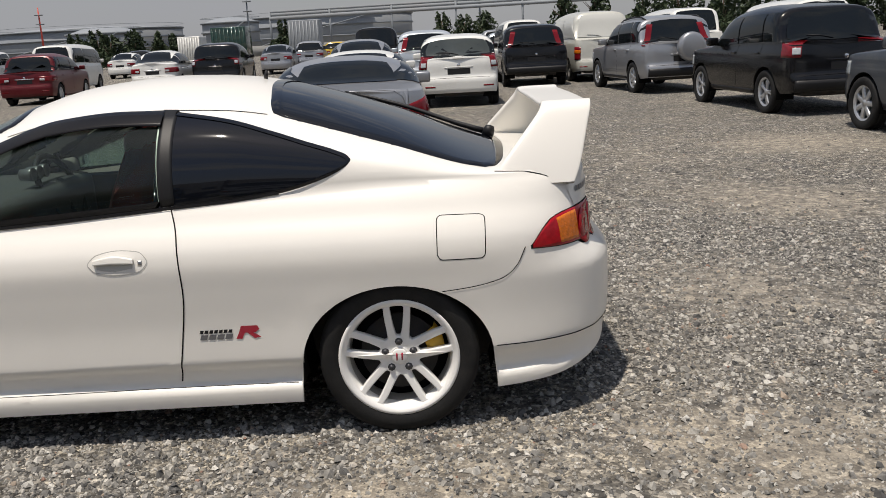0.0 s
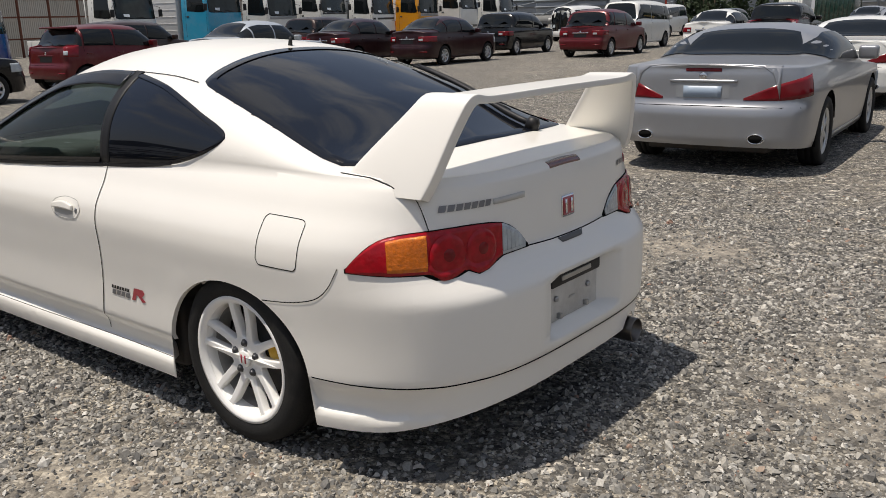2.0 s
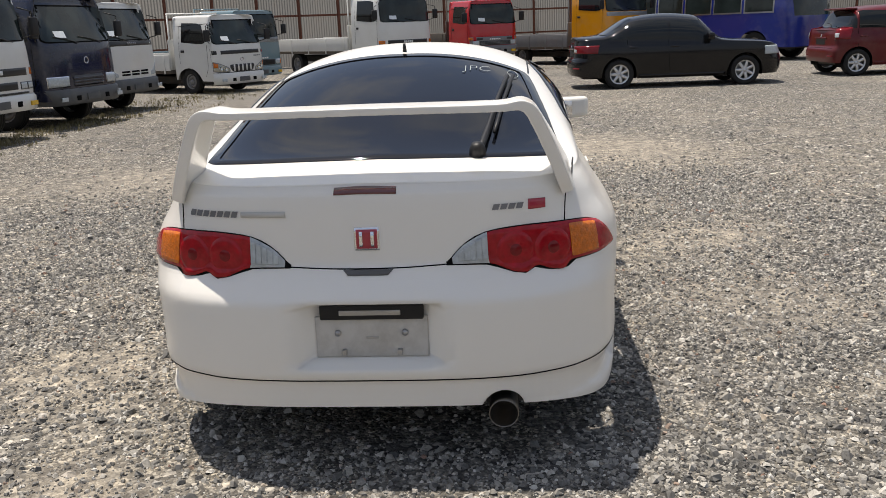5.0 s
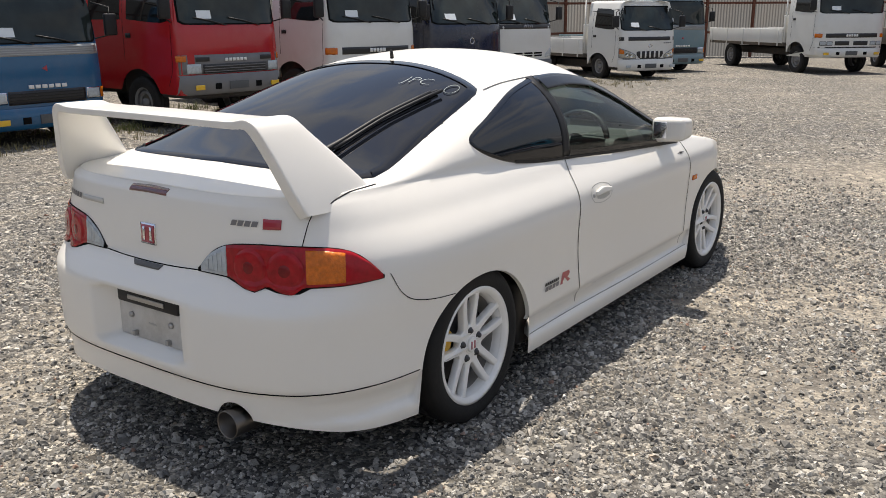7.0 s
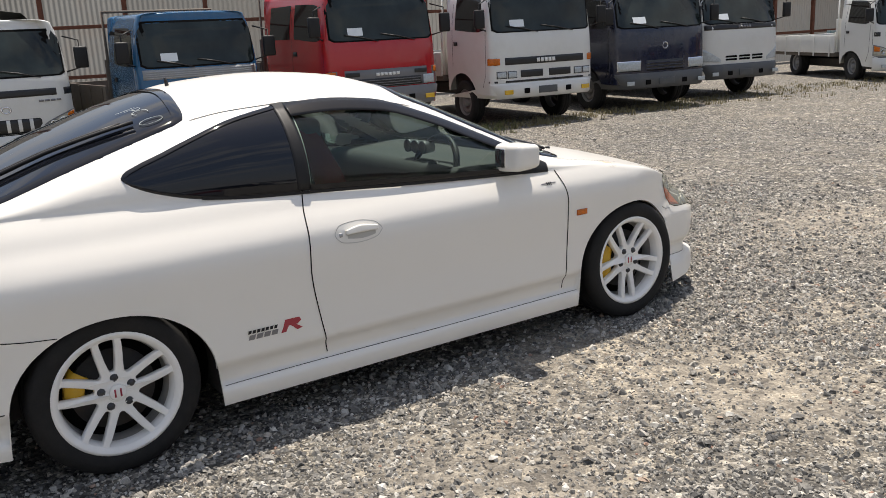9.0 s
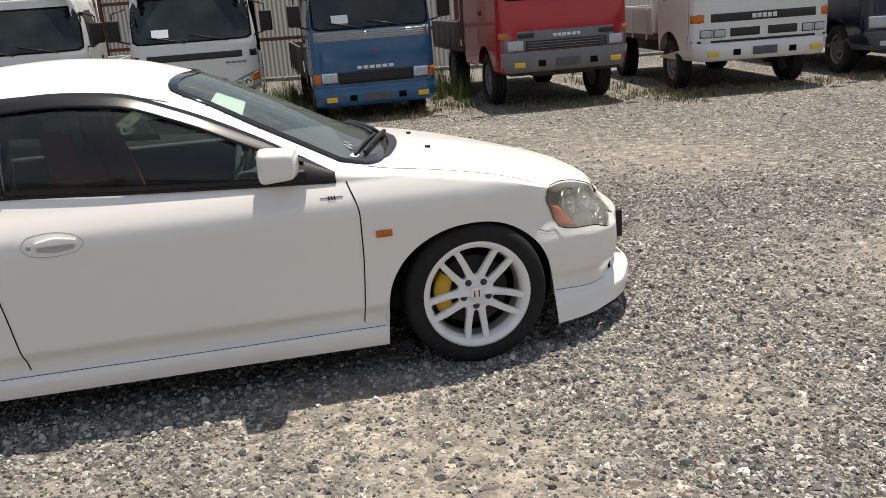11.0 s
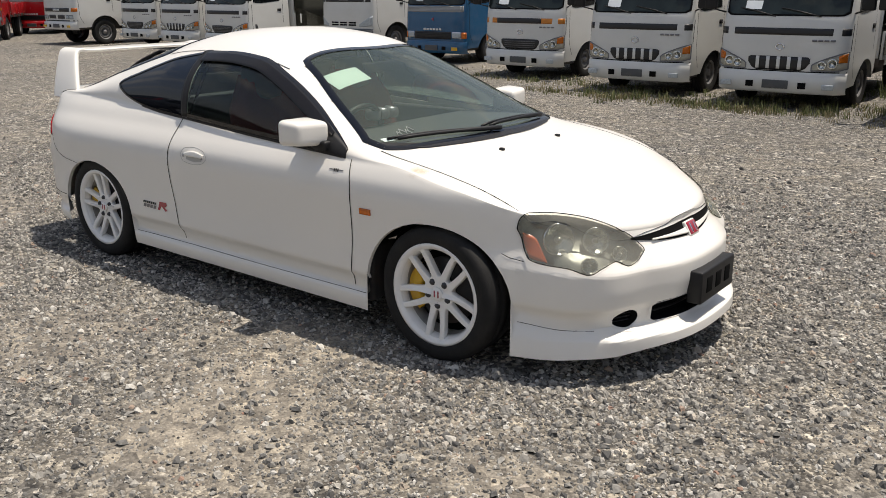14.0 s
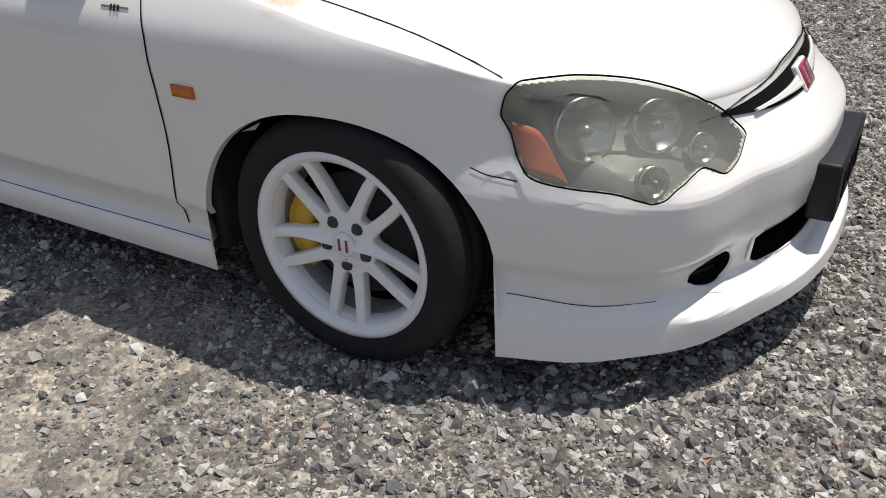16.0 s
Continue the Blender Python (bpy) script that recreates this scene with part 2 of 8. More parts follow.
def sheet(rows, bm=None, thick=0.0):
    """A surface through rows of points; thick gives it depth."""
    b = bmesh.new()
    vs = [[b.verts.new(p) for p in r] for r in rows]
    for r0, r1 in zip(vs, vs[1:]):
        for i in range(len(r0) - 1):
            b.faces.new((r0[i], r0[i + 1], r1[i + 1], r1[i]))
    if thick:
        bmesh.ops.solidify(b, geom=b.faces[:], thickness=thick)
        bmesh.ops.recalc_face_normals(b, faces=b.faces[:])
    return join(bm, b)


# ---- car body: ribs from the sill up to the shoulder and on to the centre line ----
class Shell:
    def __init__(self, s, nf=22, ns=120, nr=20, nw=36, nt=26, na=12):
        self.s = s
        if s is None:
            return
        W, zs, zc, cx, nn = (curve_fn(s[k]) for k in ("width", "shoulder", "crown", "fan", "square"))
        zb = curve_fn(s["sill"])
        fi, si, ri = (curve_fn(s[k]) for k in ("nose_in", "side_in", "tail_in"))
        xf, xcf, pf, qf = s["nose"]
        xr, xcr, pr, qr = s["tail"]
        plan = []

        def arch_xs(hx, rx, n):
            """Columns across a wheel arch; the outermost stand clear of its edge."""
            return [hx - rx - 0.012] + [hx - rx * math.cos(math.pi * k / n) for k in range(1, n)] + [hx + rx + 0.012]

        def free(x):
            return not any(0 < abs(x - hx) - rx < 0.0117 for hx, hz, rx, rz in s["arches"])
        turns = [math.pi / 2 * (i / nf) ** 1.15 for i in range(nf)]
        for hx, hz, rx, rz in s["arches"]:
            for x in arch_xs(hx, rx, na):
                if xf < x < xcf - 0.004:
                    turns.append(math.acos(((xcf - x) / (xcf - xf)) ** (pf / 2)))
        turns.sort()
        turns = [v for i, v in enumerate(turns) if i == 0 or v - turns[i - 1] > 0.004]
        for a in turns:
            if free(xcf - (xcf - xf) * math.cos(a) ** (2 / pf)):
                plan.append((xcf - (xcf - xf) * math.cos(a) ** (2 / pf), math.sin(a) ** (2 / qf)))
        marks = [xcf, xcr]
        for hx, hz, rx, rz in s["arches"]:
            marks += arch_xs(hx, rx, na)
        n = ns
        marks += [xcf + (xcr - xcf) * i / n for i in range(n + 1)]
        xs = []
        for x in sorted(marks):
            if xcf <= x <= xcr and free(x) and (not xs or x - xs[-1] > 0.0035):
                xs.append(x)
        plan += [(x, 1.0) for x in xs]
        turns = [math.pi / 2 * (1 - (1 - i / nr) ** 1.15) for i in range(1, nr + 1)]
        for hx, hz, rx, rz in s["arches"]:
            for x in arch_xs(hx, rx, na):
                if xcr + 0.004 < x < xr:
                    turns.append(math.asin(((x - xcr) / (xr - xcr)) ** (pr / 2)))
        turns.sort()
        turns = [v for i, v in enumerate(turns) if i == 0 or v - turns[i - 1] > 0.004]
        for a in turns:
            if free(xcr + (xr - xcr) * math.sin(a) ** (2 / pr)):
                plan.append((xcr + (xr - xcr) * math.sin(a) ** (2 / pr), max(0.0, math.cos(a)) ** (2 / qr)))
        px = np.array([p[0] for p in plan])
        py = W(px) * np.array([p[1] for p in plan])
        py[0] = py[-1] = 0
        run = np.concatenate([[0], np.cumsum(np.maximum(1e-5, np.hypot(np.diff(px), np.diff(py))))])
        tx, ty = np.gradient(px, run), np.gradient(py, run)
        ln = np.hypot(tx, ty)
        nx, ny = -ty / ln, tx / ln
        nx[0], ny[0], nx[-1], ny[-1] = -1, 0, 1, 0
        a = np.maximum(0, -nx) ** 1.4
        c = np.maximum(0, nx) ** 1.4
        bottom = base = zb(px)
        for hx, hz, rx, rz in s["arches"]:
            q = 1 - ((px - hx) / rx) ** 2
            bottom = np.where(q > 0, np.maximum(bottom, hz + rz * np.sqrt(np.maximum(q, 0))), bottom)
        top = zs(px)
        rows = []
        for j in range(nw + 1):
            z = np.maximum(base + (top - base) * (j / nw), np.minimum(bottom, top - 0.002))
            ins = a * fi(z) + c * ri(z) + np.maximum(0, 1 - a - c) * si(z)
            ins = np.where((ny > 0.2), np.minimum(ins, py / np.maximum(ny, 0.2) * 0.98), ins)
            rows.append(np.stack([px - nx * ins, np.maximum(py - ny * ins, 0), z], 1))
        sx, sy = rows[-1][:, 0], rows[-1][:, 1]
        k_x = cx(px)
        n = nn(px)
        centre = zc(k_x)
        for k in range(1, nt + 1):
            th = math.pi / 2 * k / nt
            cs, sn = max(0.0, math.cos(th)), math.sin(th)
            f = cs ** (2 / n) if k < nt else 0 * n
            rows.append(np.stack([k_x + (sx - k_x) * f, sy * f, top + (centre - top) * sn ** (2 / n)], 1))
        if s.get("dent"):
            rows = [s["dent"](r) for r in rows]
        self.rows = np.array(rows)
        self.build()

    def build(self):
        b = bmesh.new()
        R = self.rows
        for sgn in (1, -1):
            vs = [[b.verts.new((p[0], p[1] * sgn, p[2])) for p in r] for r in R]
            for r0, r1 in zip(vs, vs[1:]):
                for i in range(len(r0) - 1):
                    q = (r0[i], r0[i + 1], r1[i + 1], r1[i])
                    try:
                        b.faces.new(q if sgn < 0 else q[::-1])
                    except ValueError:
                        pass
        bmesh.ops.remove_doubles(b, verts=b.verts[:], dist=0.0004)
        bmesh.ops.dissolve_degenerate(b, dist=0.0003, edges=b.edges[:])
        bmesh.ops.recalc_face_normals(b, faces=b.faces[:])
        if sum(f.normal.z * f.calc_area() for f in b.faces) < 0:
            bmesh.ops.reverse_faces(b, faces=b.faces[:])
        self.bm = b
        self.tree = BVHTree.FromBMesh(b)

    def axes(self, way):
        """Right and up of a view along way."""
        d = Vector(way).normalized()
        if abs(d.z) > 0.9:
            return d, Vector((0, 1, 0)), Vector((1, 0, 0))
        if abs(d.y) > 0.99:
            return d, Vector((1, 0, 0)), Vector((0, 0, 1))
        if abs(d.x) > 0.99:
            return d, Vector((0, 1, 0)), Vector((0, 0, 1))
        r = Vector((0, 0, 1)).cross(d).normalized()
        if r.y < 0:
            r = -r
        return d, r, Vector((0, 0, 1))

    def put(self, a, h, way, off):
        d, r, u = self.axes(way)
        o = r * a + u * h - d * 8
        hit, nrm, i, dist = self.tree.ray_cast(o, d)
        if hit is None:
            hit, nrm, i, dist = self.tree.find_nearest(r * a + u * h - d * 0.8)
        if nrm.dot(d) > 0:
            nrm = -nrm
        return hit + nrm * off

    def patch(self, lo, hi, way, off=0.002, nu=24, nv=10, depth=0.006, grow=0.0):
        """A plate that follows the body between two edge curves seen along way."""
        a0, a1 = max(lo[0][0], hi[0][0]) - grow, min(lo[-1][0], hi[-1][0]) + grow
        fl, fh = curve_fn(lo), curve_fn(hi)
        rows = []
        for j in range(nv + 1):
            row = []
            for i in range(nu + 1):
                a = a0 + (a1 - a0) * (0.5 - 0.5 * math.cos(math.pi * i / nu))
                l, h = float(fl(a)) - grow, float(fh(a)) + grow
                row.append(self.put(a, l + (h - l) * j / nv, way, off))
            rows.append(row)
        b = sheet(rows)
        bmesh.ops.remove_doubles(b, verts=b.verts[:], dist=0.0004)
        d = Vector(way)
        bmesh.ops.recalc_face_normals(b, faces=b.faces[:])
        if sum(f.normal.dot(d) * f.calc_area() for f in b.faces) > 0:
            bmesh.ops.reverse_faces(b, faces=b.faces[:])
        if depth:
            bmesh.ops.solidify(b, geom=b.faces[:], thickness=depth)
        return b

    def cut(self, lo, hi, way, shrink=0.012):
        """Open the body inside a patch's outline."""
        d, r, u = self.axes(way)
        fl, fh = curve_fn(lo), curve_fn(hi)
        a0, a1 = max(lo[0][0], hi[0][0]) + shrink, min(lo[-1][0], hi[-1][0]) - shrink
        gone = []
        for f in self.bm.faces:
            c = f.calc_center_median()
            if f.normal.dot(d) < -0.02:
                a, h = c.dot(r), c.dot(u)
                if a0 < a < a1 and float(fl(a)) + shrink < h < float(fh(a)) - shrink:
                    gone.append(f)
        bmesh.ops.delete(self.bm, geom=gone, context="FACES")

    def seam(self, pts, way, width=0.005, off=0.0008, n=24, bm=None):
        """A thin dark joint along a line on the body."""
        d, r, u = self.axes(way)
        t = np.linspace(0, 1, len(pts))
        fa, fh = curve_fn(list(zip(t, [p[0] for p in pts]))), curve_fn(list(zip(t, [p[1] for p in pts])))
        q = [self.put(float(fa(i / n)), float(fh(i / n)), way, off) for i in range(n + 1)]
        rows = []
        for i, p in enumerate(q):
            tan = (q[min(i + 1, n)] - q[max(i - 1, 0)]).normalized()
            s = tan.cross(d).normalized() * width / 2
            rows.append([p - s, p + s])
        return sheet(rows, bm)


# ---- ground ----
PATCHES = [(-2.3, 1.75, 0.75), (-1.0, 1.75, 0.65), (-3.4, 1.5, 0.45), (-2.1, 0.98, 0.5), (-5.1, 0.4, 0.9), (-6.4, 1.6, 1.5), (-2.3, -1.35, 0.55), (-0.05, -1.4, 0.45), (1.35, -1.1, 0.6), (1.8, 0.75, 0.7), (-1.8, 5.0, 0.8), (3.0, 3.2, 0.9), (0.2, 2.4, 0.5), (-5.2, -3.0, 1.3), (4.6, 6.5, 1.2)]


def ground_mat():
    m = bpy.data.materials.new("gravel_ground")
    m.use_nodes = True
    t = m.node_tree
    b = t.nodes["Principled BSDF"]
    tc = t.nodes.new("ShaderNodeTexCoord")

    def noise_tex(scale, detail=6, rough=0.6):
        n = t.nodes.new("ShaderNodeTexNoise")
        n.inputs["Scale"].default_value, n.inputs["Detail"].default_value, n.inputs["Roughness"].default_value = scale, detail, rough
        t.links.new(tc.outputs["Object"], n.inputs["Vector"])
        return n

    def ramp(src, stops):
        r = t.nodes.new("ShaderNodeValToRGB")
        while len(r.color_ramp.elements) < len(stops):
            r.color_ramp.elements.new(0.5)
        for e, (p, c) in zip(r.color_ramp.elements, stops):
            e.position, e.color = p, (*c, 1)
        t.links.new(src, r.inputs[0])
        return r

    def mix(f, a, c, kind="MIX"):
        x = t.nodes.new("ShaderNodeMix")
        x.data_type, x.blend_type = "RGBA", kind
        if isinstance(f, float):
            x.inputs[0].default_value = f
        else:
            t.links.new(f, x.inputs[0])
        t.links.new(a, x.inputs[6])
        t.links.new(c, x.inputs[7])
        return x.outputs[2]
    vo = t.nodes.new("ShaderNodeTexVoronoi")
    vo.inputs["Scale"].default_value = 42
    t.links.new(tc.outputs["Object"], vo.inputs["Vector"])
    v2 = t.nodes.new("ShaderNodeTexVoronoi")
    v2.inputs["Scale"].default_value = 95
    t.links.new(tc.outputs["Object"], v2.inputs["Vector"])
    sep = t.nodes.new("ShaderNodeSeparateColor")
    t.links.new(vo.outputs["Color"], sep.inputs[0])
    stones = ramp(sep.outputs[0], [(0.0, (0.02, 0.02, 0.021)), (0.4, (0.095, 0.092, 0.085)), (0.75, (0.22, 0.212, 0.193)), (1.0, (0.58, 0.55, 0.49))])
    sep2 = t.nodes.new("ShaderNodeSeparateColor")
    t.links.new(v2.outputs["Color"], sep2.inputs[0])
    grit = ramp(sep2.outputs[0], [(0.0, (0.03, 0.029, 0.027)), (0.6, (0.138, 0.127, 0.107)), (1.0, (0.48, 0.447, 0.38))])
    dust = ramp(noise_tex(30).outputs["Fac"], [(0.3, (0.235, 0.212, 0.176)), (0.7, (0.365, 0.333, 0.282))])
    where = ramp(noise_tex(0.55, 8, 0.65).outputs["Fac"], [(0.50, (0, 0, 0)), (0.70, (0.8, 0.8, 0.8))])
    # worn patches of packed fines, with ragged edges
    nv = noise_tex(2.6, 6, 0.65)
    wob = t.nodes.new("ShaderNodeVectorMath")
    wob.operation = "MULTIPLY_ADD"
    wob.inputs[1].default_value, wob.inputs[2].default_value = (1.3, 1.3, 0), (-0.65, -0.65, 0)
    t.links.new(nv.outputs["Color"], wob.inputs[0])
    wv = t.nodes.new("ShaderNodeVectorMath")
    t.links.new(tc.outputs["Object"], wv.inputs[0])
    t.links.new(wob.outputs[0], wv.inputs[1])
    bare = None
    for px0, py0, pr in PATCHES:
        ds, mr = t.nodes.new("ShaderNodeVectorMath"), t.nodes.new("ShaderNodeMapRange")
        ds.operation = "DISTANCE"
        ds.inputs[1].default_value = (px0, py0, 0)
        mr.inputs[1].default_value, mr.inputs[2].default_value, mr.inputs[3].default_value, mr.inputs[4].default_value = pr * 0.35, pr * 1.15, 1.0, 0.0
        t.links.new(wv.outputs[0], ds.inputs[0])
        t.links.new(ds.outputs["Value"], mr.inputs[0])
        if bare is None:
            bare = mr.outputs[0]
        else:
            mx = t.nodes.new("ShaderNodeMath")
            mx.operation = "MAXIMUM"
            t.links.new(bare, mx.inputs[0])
            t.links.new(mr.outputs[0], mx.inputs[1])
            bare = mx.outputs[0]
    some = ramp(noise_tex(3.3, 5).outputs["Fac"], [(0.42, (0, 0, 0)), (0.6, (1, 1, 1))])
    c = mix(some.outputs[0], stones.outputs[0], grit.outputs[0])
    big = ramp(noise_tex(0.16, 5).outputs["Fac"], [(0.35, (0.86, 0.86, 0.87)), (0.65, (1.16, 1.13, 1.09))])
    c2 = mix(bare, mix(where.outputs[0], c, mix(0.55, c, dust.outputs[0])), mix(0.72, grit.outputs[0], dust.outputs[0]))
    clump = ramp(noise_tex(9, 7, 0.75).outputs["Fac"], [(0.36, (0.66, 0.66, 0.67)), (0.64, (1.26, 1.25, 1.22))])
    v3 = t.nodes.new("ShaderNodeTexVoronoi")
    v3.inputs["Scale"].default_value = 19
    t.links.new(tc.outputs["Object"], v3.inputs["Vector"])
    sep3 = t.nodes.new("ShaderNodeSeparateColor")
    t.links.new(v3.outputs["Color"], sep3.inputs[0])
    lumps = ramp(sep3.outputs[0], [(0.0, (0.55, 0.55, 0.56)), (0.5, (0.90, 0.90, 0.90)), (0.85, (1.1, 1.09, 1.07)), (1.0, (1.35, 1.33, 1.28))])
    c2 = mix(1.0, c2, lumps.outputs[0], "MULTIPLY")
    c3 = mix(1.0, mix(1.0, c2, big.outputs[0], "MULTIPLY"), clump.outputs[0], "MULTIPLY")
    t.links.new(c3, b.inputs["Base Color"])
    b.inputs["Roughness"].default_value = 0.95
    bp = t.nodes.new("ShaderNodeBump")
    bp.inputs["Strength"].default_value, bp.inputs["Distance"].default_value, bp.invert = 0.8, 0.012, True
    t.links.new(vo.outputs["Distance"], bp.inputs["Height"])
    b2 = t.nodes.new("ShaderNodeBump")
    b2.inputs["Strength"].default_value, b2.inputs["Distance"].default_value, b2.invert = 0.6, 0.006, True
    t.links.new(v2.outputs["Distance"], b2.inputs["Height"])
    t.links.new(bp.outputs["Normal"], b2.inputs["Normal"])
    t.links.new(b2.outputs["Normal"], b.inputs["Normal"])
    return m


GROUND = ground_mat()
gb = bmesh.new()
for x0, x1, n in ((-1, 1, 1),):
    bmesh.ops.create_grid(gb, x_segments=2, y_segments=2, size=2500)
ground = tagged(link("ground", gb, GROUND, smooth=False), "grey crushed gravel yard with dusty patches", "ground", kind="structure")


def stone_mat():
    m = bpy.data.materials.new("crushed_stone")
    m.use_nodes = True
    t = m.node_tree
    b = t.nodes["Principled BSDF"]
    g = t.nodes.new("ShaderNodeNewGeometry")
    r = t.nodes.new("ShaderNodeValToRGB")
    stops = [(0.0, (0.075, 0.074, 0.072)), (0.3, (0.17, 0.164, 0.152)), (0.55, (0.25, 0.239, 0.216)), (0.78, (0.37, 0.35, 0.31)), (0.94, (0.55, 0.53, 0.485)), (0.985, (0.36, 0.30, 0.235)), (1.0, (0.27, 0.16, 0.12))]
    while len(r.color_ramp.elements) < len(stops):
        r.color_ramp.elements.new(0.5)
    for e, (q, c) in zip(r.color_ramp.elements, stops):
        e.position, e.color = q, (*c, 1)
    t.links.new(g.outputs["Random Per Island"], r.inputs[0])
    tc = t.nodes.new("ShaderNodeTexCoord")
    n = t.nodes.new("ShaderNodeTexNoise")
    n.inputs["Scale"].default_value, n.inputs["Detail"].default_value = 130, 4
    t.links.new(tc.outputs["Object"], n.inputs["Vector"])
    mx = t.nodes.new("ShaderNodeMix")
    mx.data_type, mx.blend_type = "RGBA", "OVERLAY"
    mx.inputs[0].default_value = 0.45
    t.links.new(r.outputs[0], mx.inputs[6])
    t.links.new(n.outputs["Fac"], mx.inputs[7])
    t.links.new(mx.outputs[2], b.inputs["Base Color"])
    b.inputs["Roughness"].default_value = 0.9
    return m


def scatter_stones(count, seed):
    """Loose angular stones over the stretch of yard that is walked, as one mesh."""
    rg = np.random.default_rng(seed)
    n = count * 11
    x, y = rg.uniform(-10.5, 7.5, n), rg.uniform(-8.0, 8.5, n)
    # thin out away from the car and under it
    dx = np.maximum(0, np.maximum(-3.0 - x, x - 0.7))
    dy = np.maximum(0, np.abs(y) - 0.7)
    d = np.hypot(dx, dy)
    keep = rg.uniform(0, 1, n) < np.where(d < 0.02, 0.22, np.clip(0.72 * np.exp(-(d / 2.7) ** 3), 0.03, 1.0) * np.where((y > 0.3) & (x < -1.2) & (d < 2.4), 1.4, 1.0))
    bare = np.array([noise.noise(Vector((a * 0.8, c * 0.8, 3.1))) + 0.5 * noise.noise(Vector((a * 2.3, c * 2.3, 7.7))) for a, c in zip(x[keep], y[keep])])
    x, y = x[keep], y[keep]
    worn = np.zeros(len(x))
    for px0, py0, pr in PATCHES:
        worn = np.maximum(worn, np.clip(1.25 - np.hypot(x - px0, y - py0) / pr + 0.5 * bare, 0, 1))
    k2 = rg.uniform(0, 1, len(x)) < np.clip(0.95 - 0.8 * bare, 0.3, 1.0) * (1 - 0.66 * worn)
    x, y = x[k2][:count], y[k2][:count]
    n = len(x)
    size = np.clip(rg.lognormal(math.log(0.0055), 0.50, n), 0.0030, 0.021)
    low = np.arange(5) * 2 * math.pi / 5 + rg.uniform(-0.42, 0.42, (n, 5))
    high = np.arange(3) * 2 * math.pi / 3 + rg.uniform(-0.55, 0.55, (n, 3)) + rg.uniform(0, 2, (n, 1))
    rl, rh = rg.uniform(0.75, 1.25, (n, 5)), rg.uniform(0.35, 0.85, (n, 3))
    v = np.empty((n, 8, 3))
    v[:, :5, 0], v[:, :5, 1], v[:, :5, 2] = rl * np.cos(low), rl * np.sin(low), rg.uniform(-0.45, 0.25, (n, 5))
    v[:, 5:, 0], v[:, 5:, 1], v[:, 5:, 2] = rh * np.cos(high), rh * np.sin(high), rg.uniform(0.55, 1.0, (n, 3))
    v *= size[:, None, None] * np.stack([rg.uniform(0.9, 1.35, n), rg.uniform(0.75, 1.15, n), rg.uniform(0.7, 1.15, n)], 1)[:, None, :]
    a = rg.uniform(0, 2 * math.pi, n)
    t = rg.normal(0, 0.22, n)
    ca, sa, ct, st = np.cos(a), np.sin(a), np.cos(t), np.sin(t)
    X = v[:, :, 0] * ct[:, None] + v[:, :, 2] * st[:, None]
    Z = -v[:, :, 0] * st[:, None] + v[:, :, 2] * ct[:, None]
    Y = v[:, :, 1]
    P = np.stack([X * ca[:, None] - Y * sa[:, None] + x[:, None], X * sa[:, None] + Y * ca[:, None] + y[:, None], Z + size[:, None] * 0.15], 2)
    # stitch the two rings by their angles
    tri = np.empty((n, 9, 3), int)
    hi_at = (high - high[:, :1]) % (2 * math.pi)
    order = np.argsort(hi_at, 1)
    up = np.take_along_axis(high % (2 * math.pi), order, 1)
    near = np.argmin(np.abs((low[:, :, None] - up[:, None, :] + math.pi) % (2 * math.pi) - math.pi), 2)
    near = np.take_along_axis(order, near, 1) + 5
    for k in range(5):
        tri[:, k] = np.stack([np.full(n, k), np.full(n, (k + 1) % 5), near[:, k]], 1)
    o5 = order + 5
    tri[:, 5] = o5
    for k in range(3):
        h0, h1 = o5[:, k], o5[:, (k + 1) % 3]
        is0 = near == h0[:, None]
        nxt = np.roll(near, -1, 1) == h1[:, None]
        edge = is0 & nxt
        at = np.where(edge.any(1), (np.argmax(edge, 1) + 1) % 5, np.argmax(near == h1[:, None], 1))
        tri[:, 6 + k] = np.stack([h0, at, h1], 1)
    F = (tri + 8 * np.arange(n)[:, None, None]).reshape(-1)
    me = bpy.data.meshes.new("loose_stones")
    me.vertices.add(n * 8)
    me.vertices.foreach_set("co", P.reshape(-1))
    me.loops.add(n * 27)
    me.loops.foreach_set("vertex_index", F)
    me.polygons.add(n * 9)
    me.polygons.foreach_set("loop_start", np.arange(n * 9) * 3)
    me.update(calc_edges=True)
    me.validate()
    me.polygons.foreach_set("use_smooth", np.zeros(n * 9, bool))
    me.materials.append(STONE)
    return tagged(new("loose_stones", me), "loose angular grey and tan gravel stones", "gravel", kind="stuff")


STONE = stone_mat()
scatter_stones(205000, 11)


# ---- weeds and wall by the trucks ----
DRYGRASS = mat("dry_grass", (0.20, 0.17, 0.085), 0.8, var=0.5, scale=2.5)
GREENGRASS = mat("green_weeds", (0.10, 0.115, 0.035), 0.8, var=0.4, scale=3)


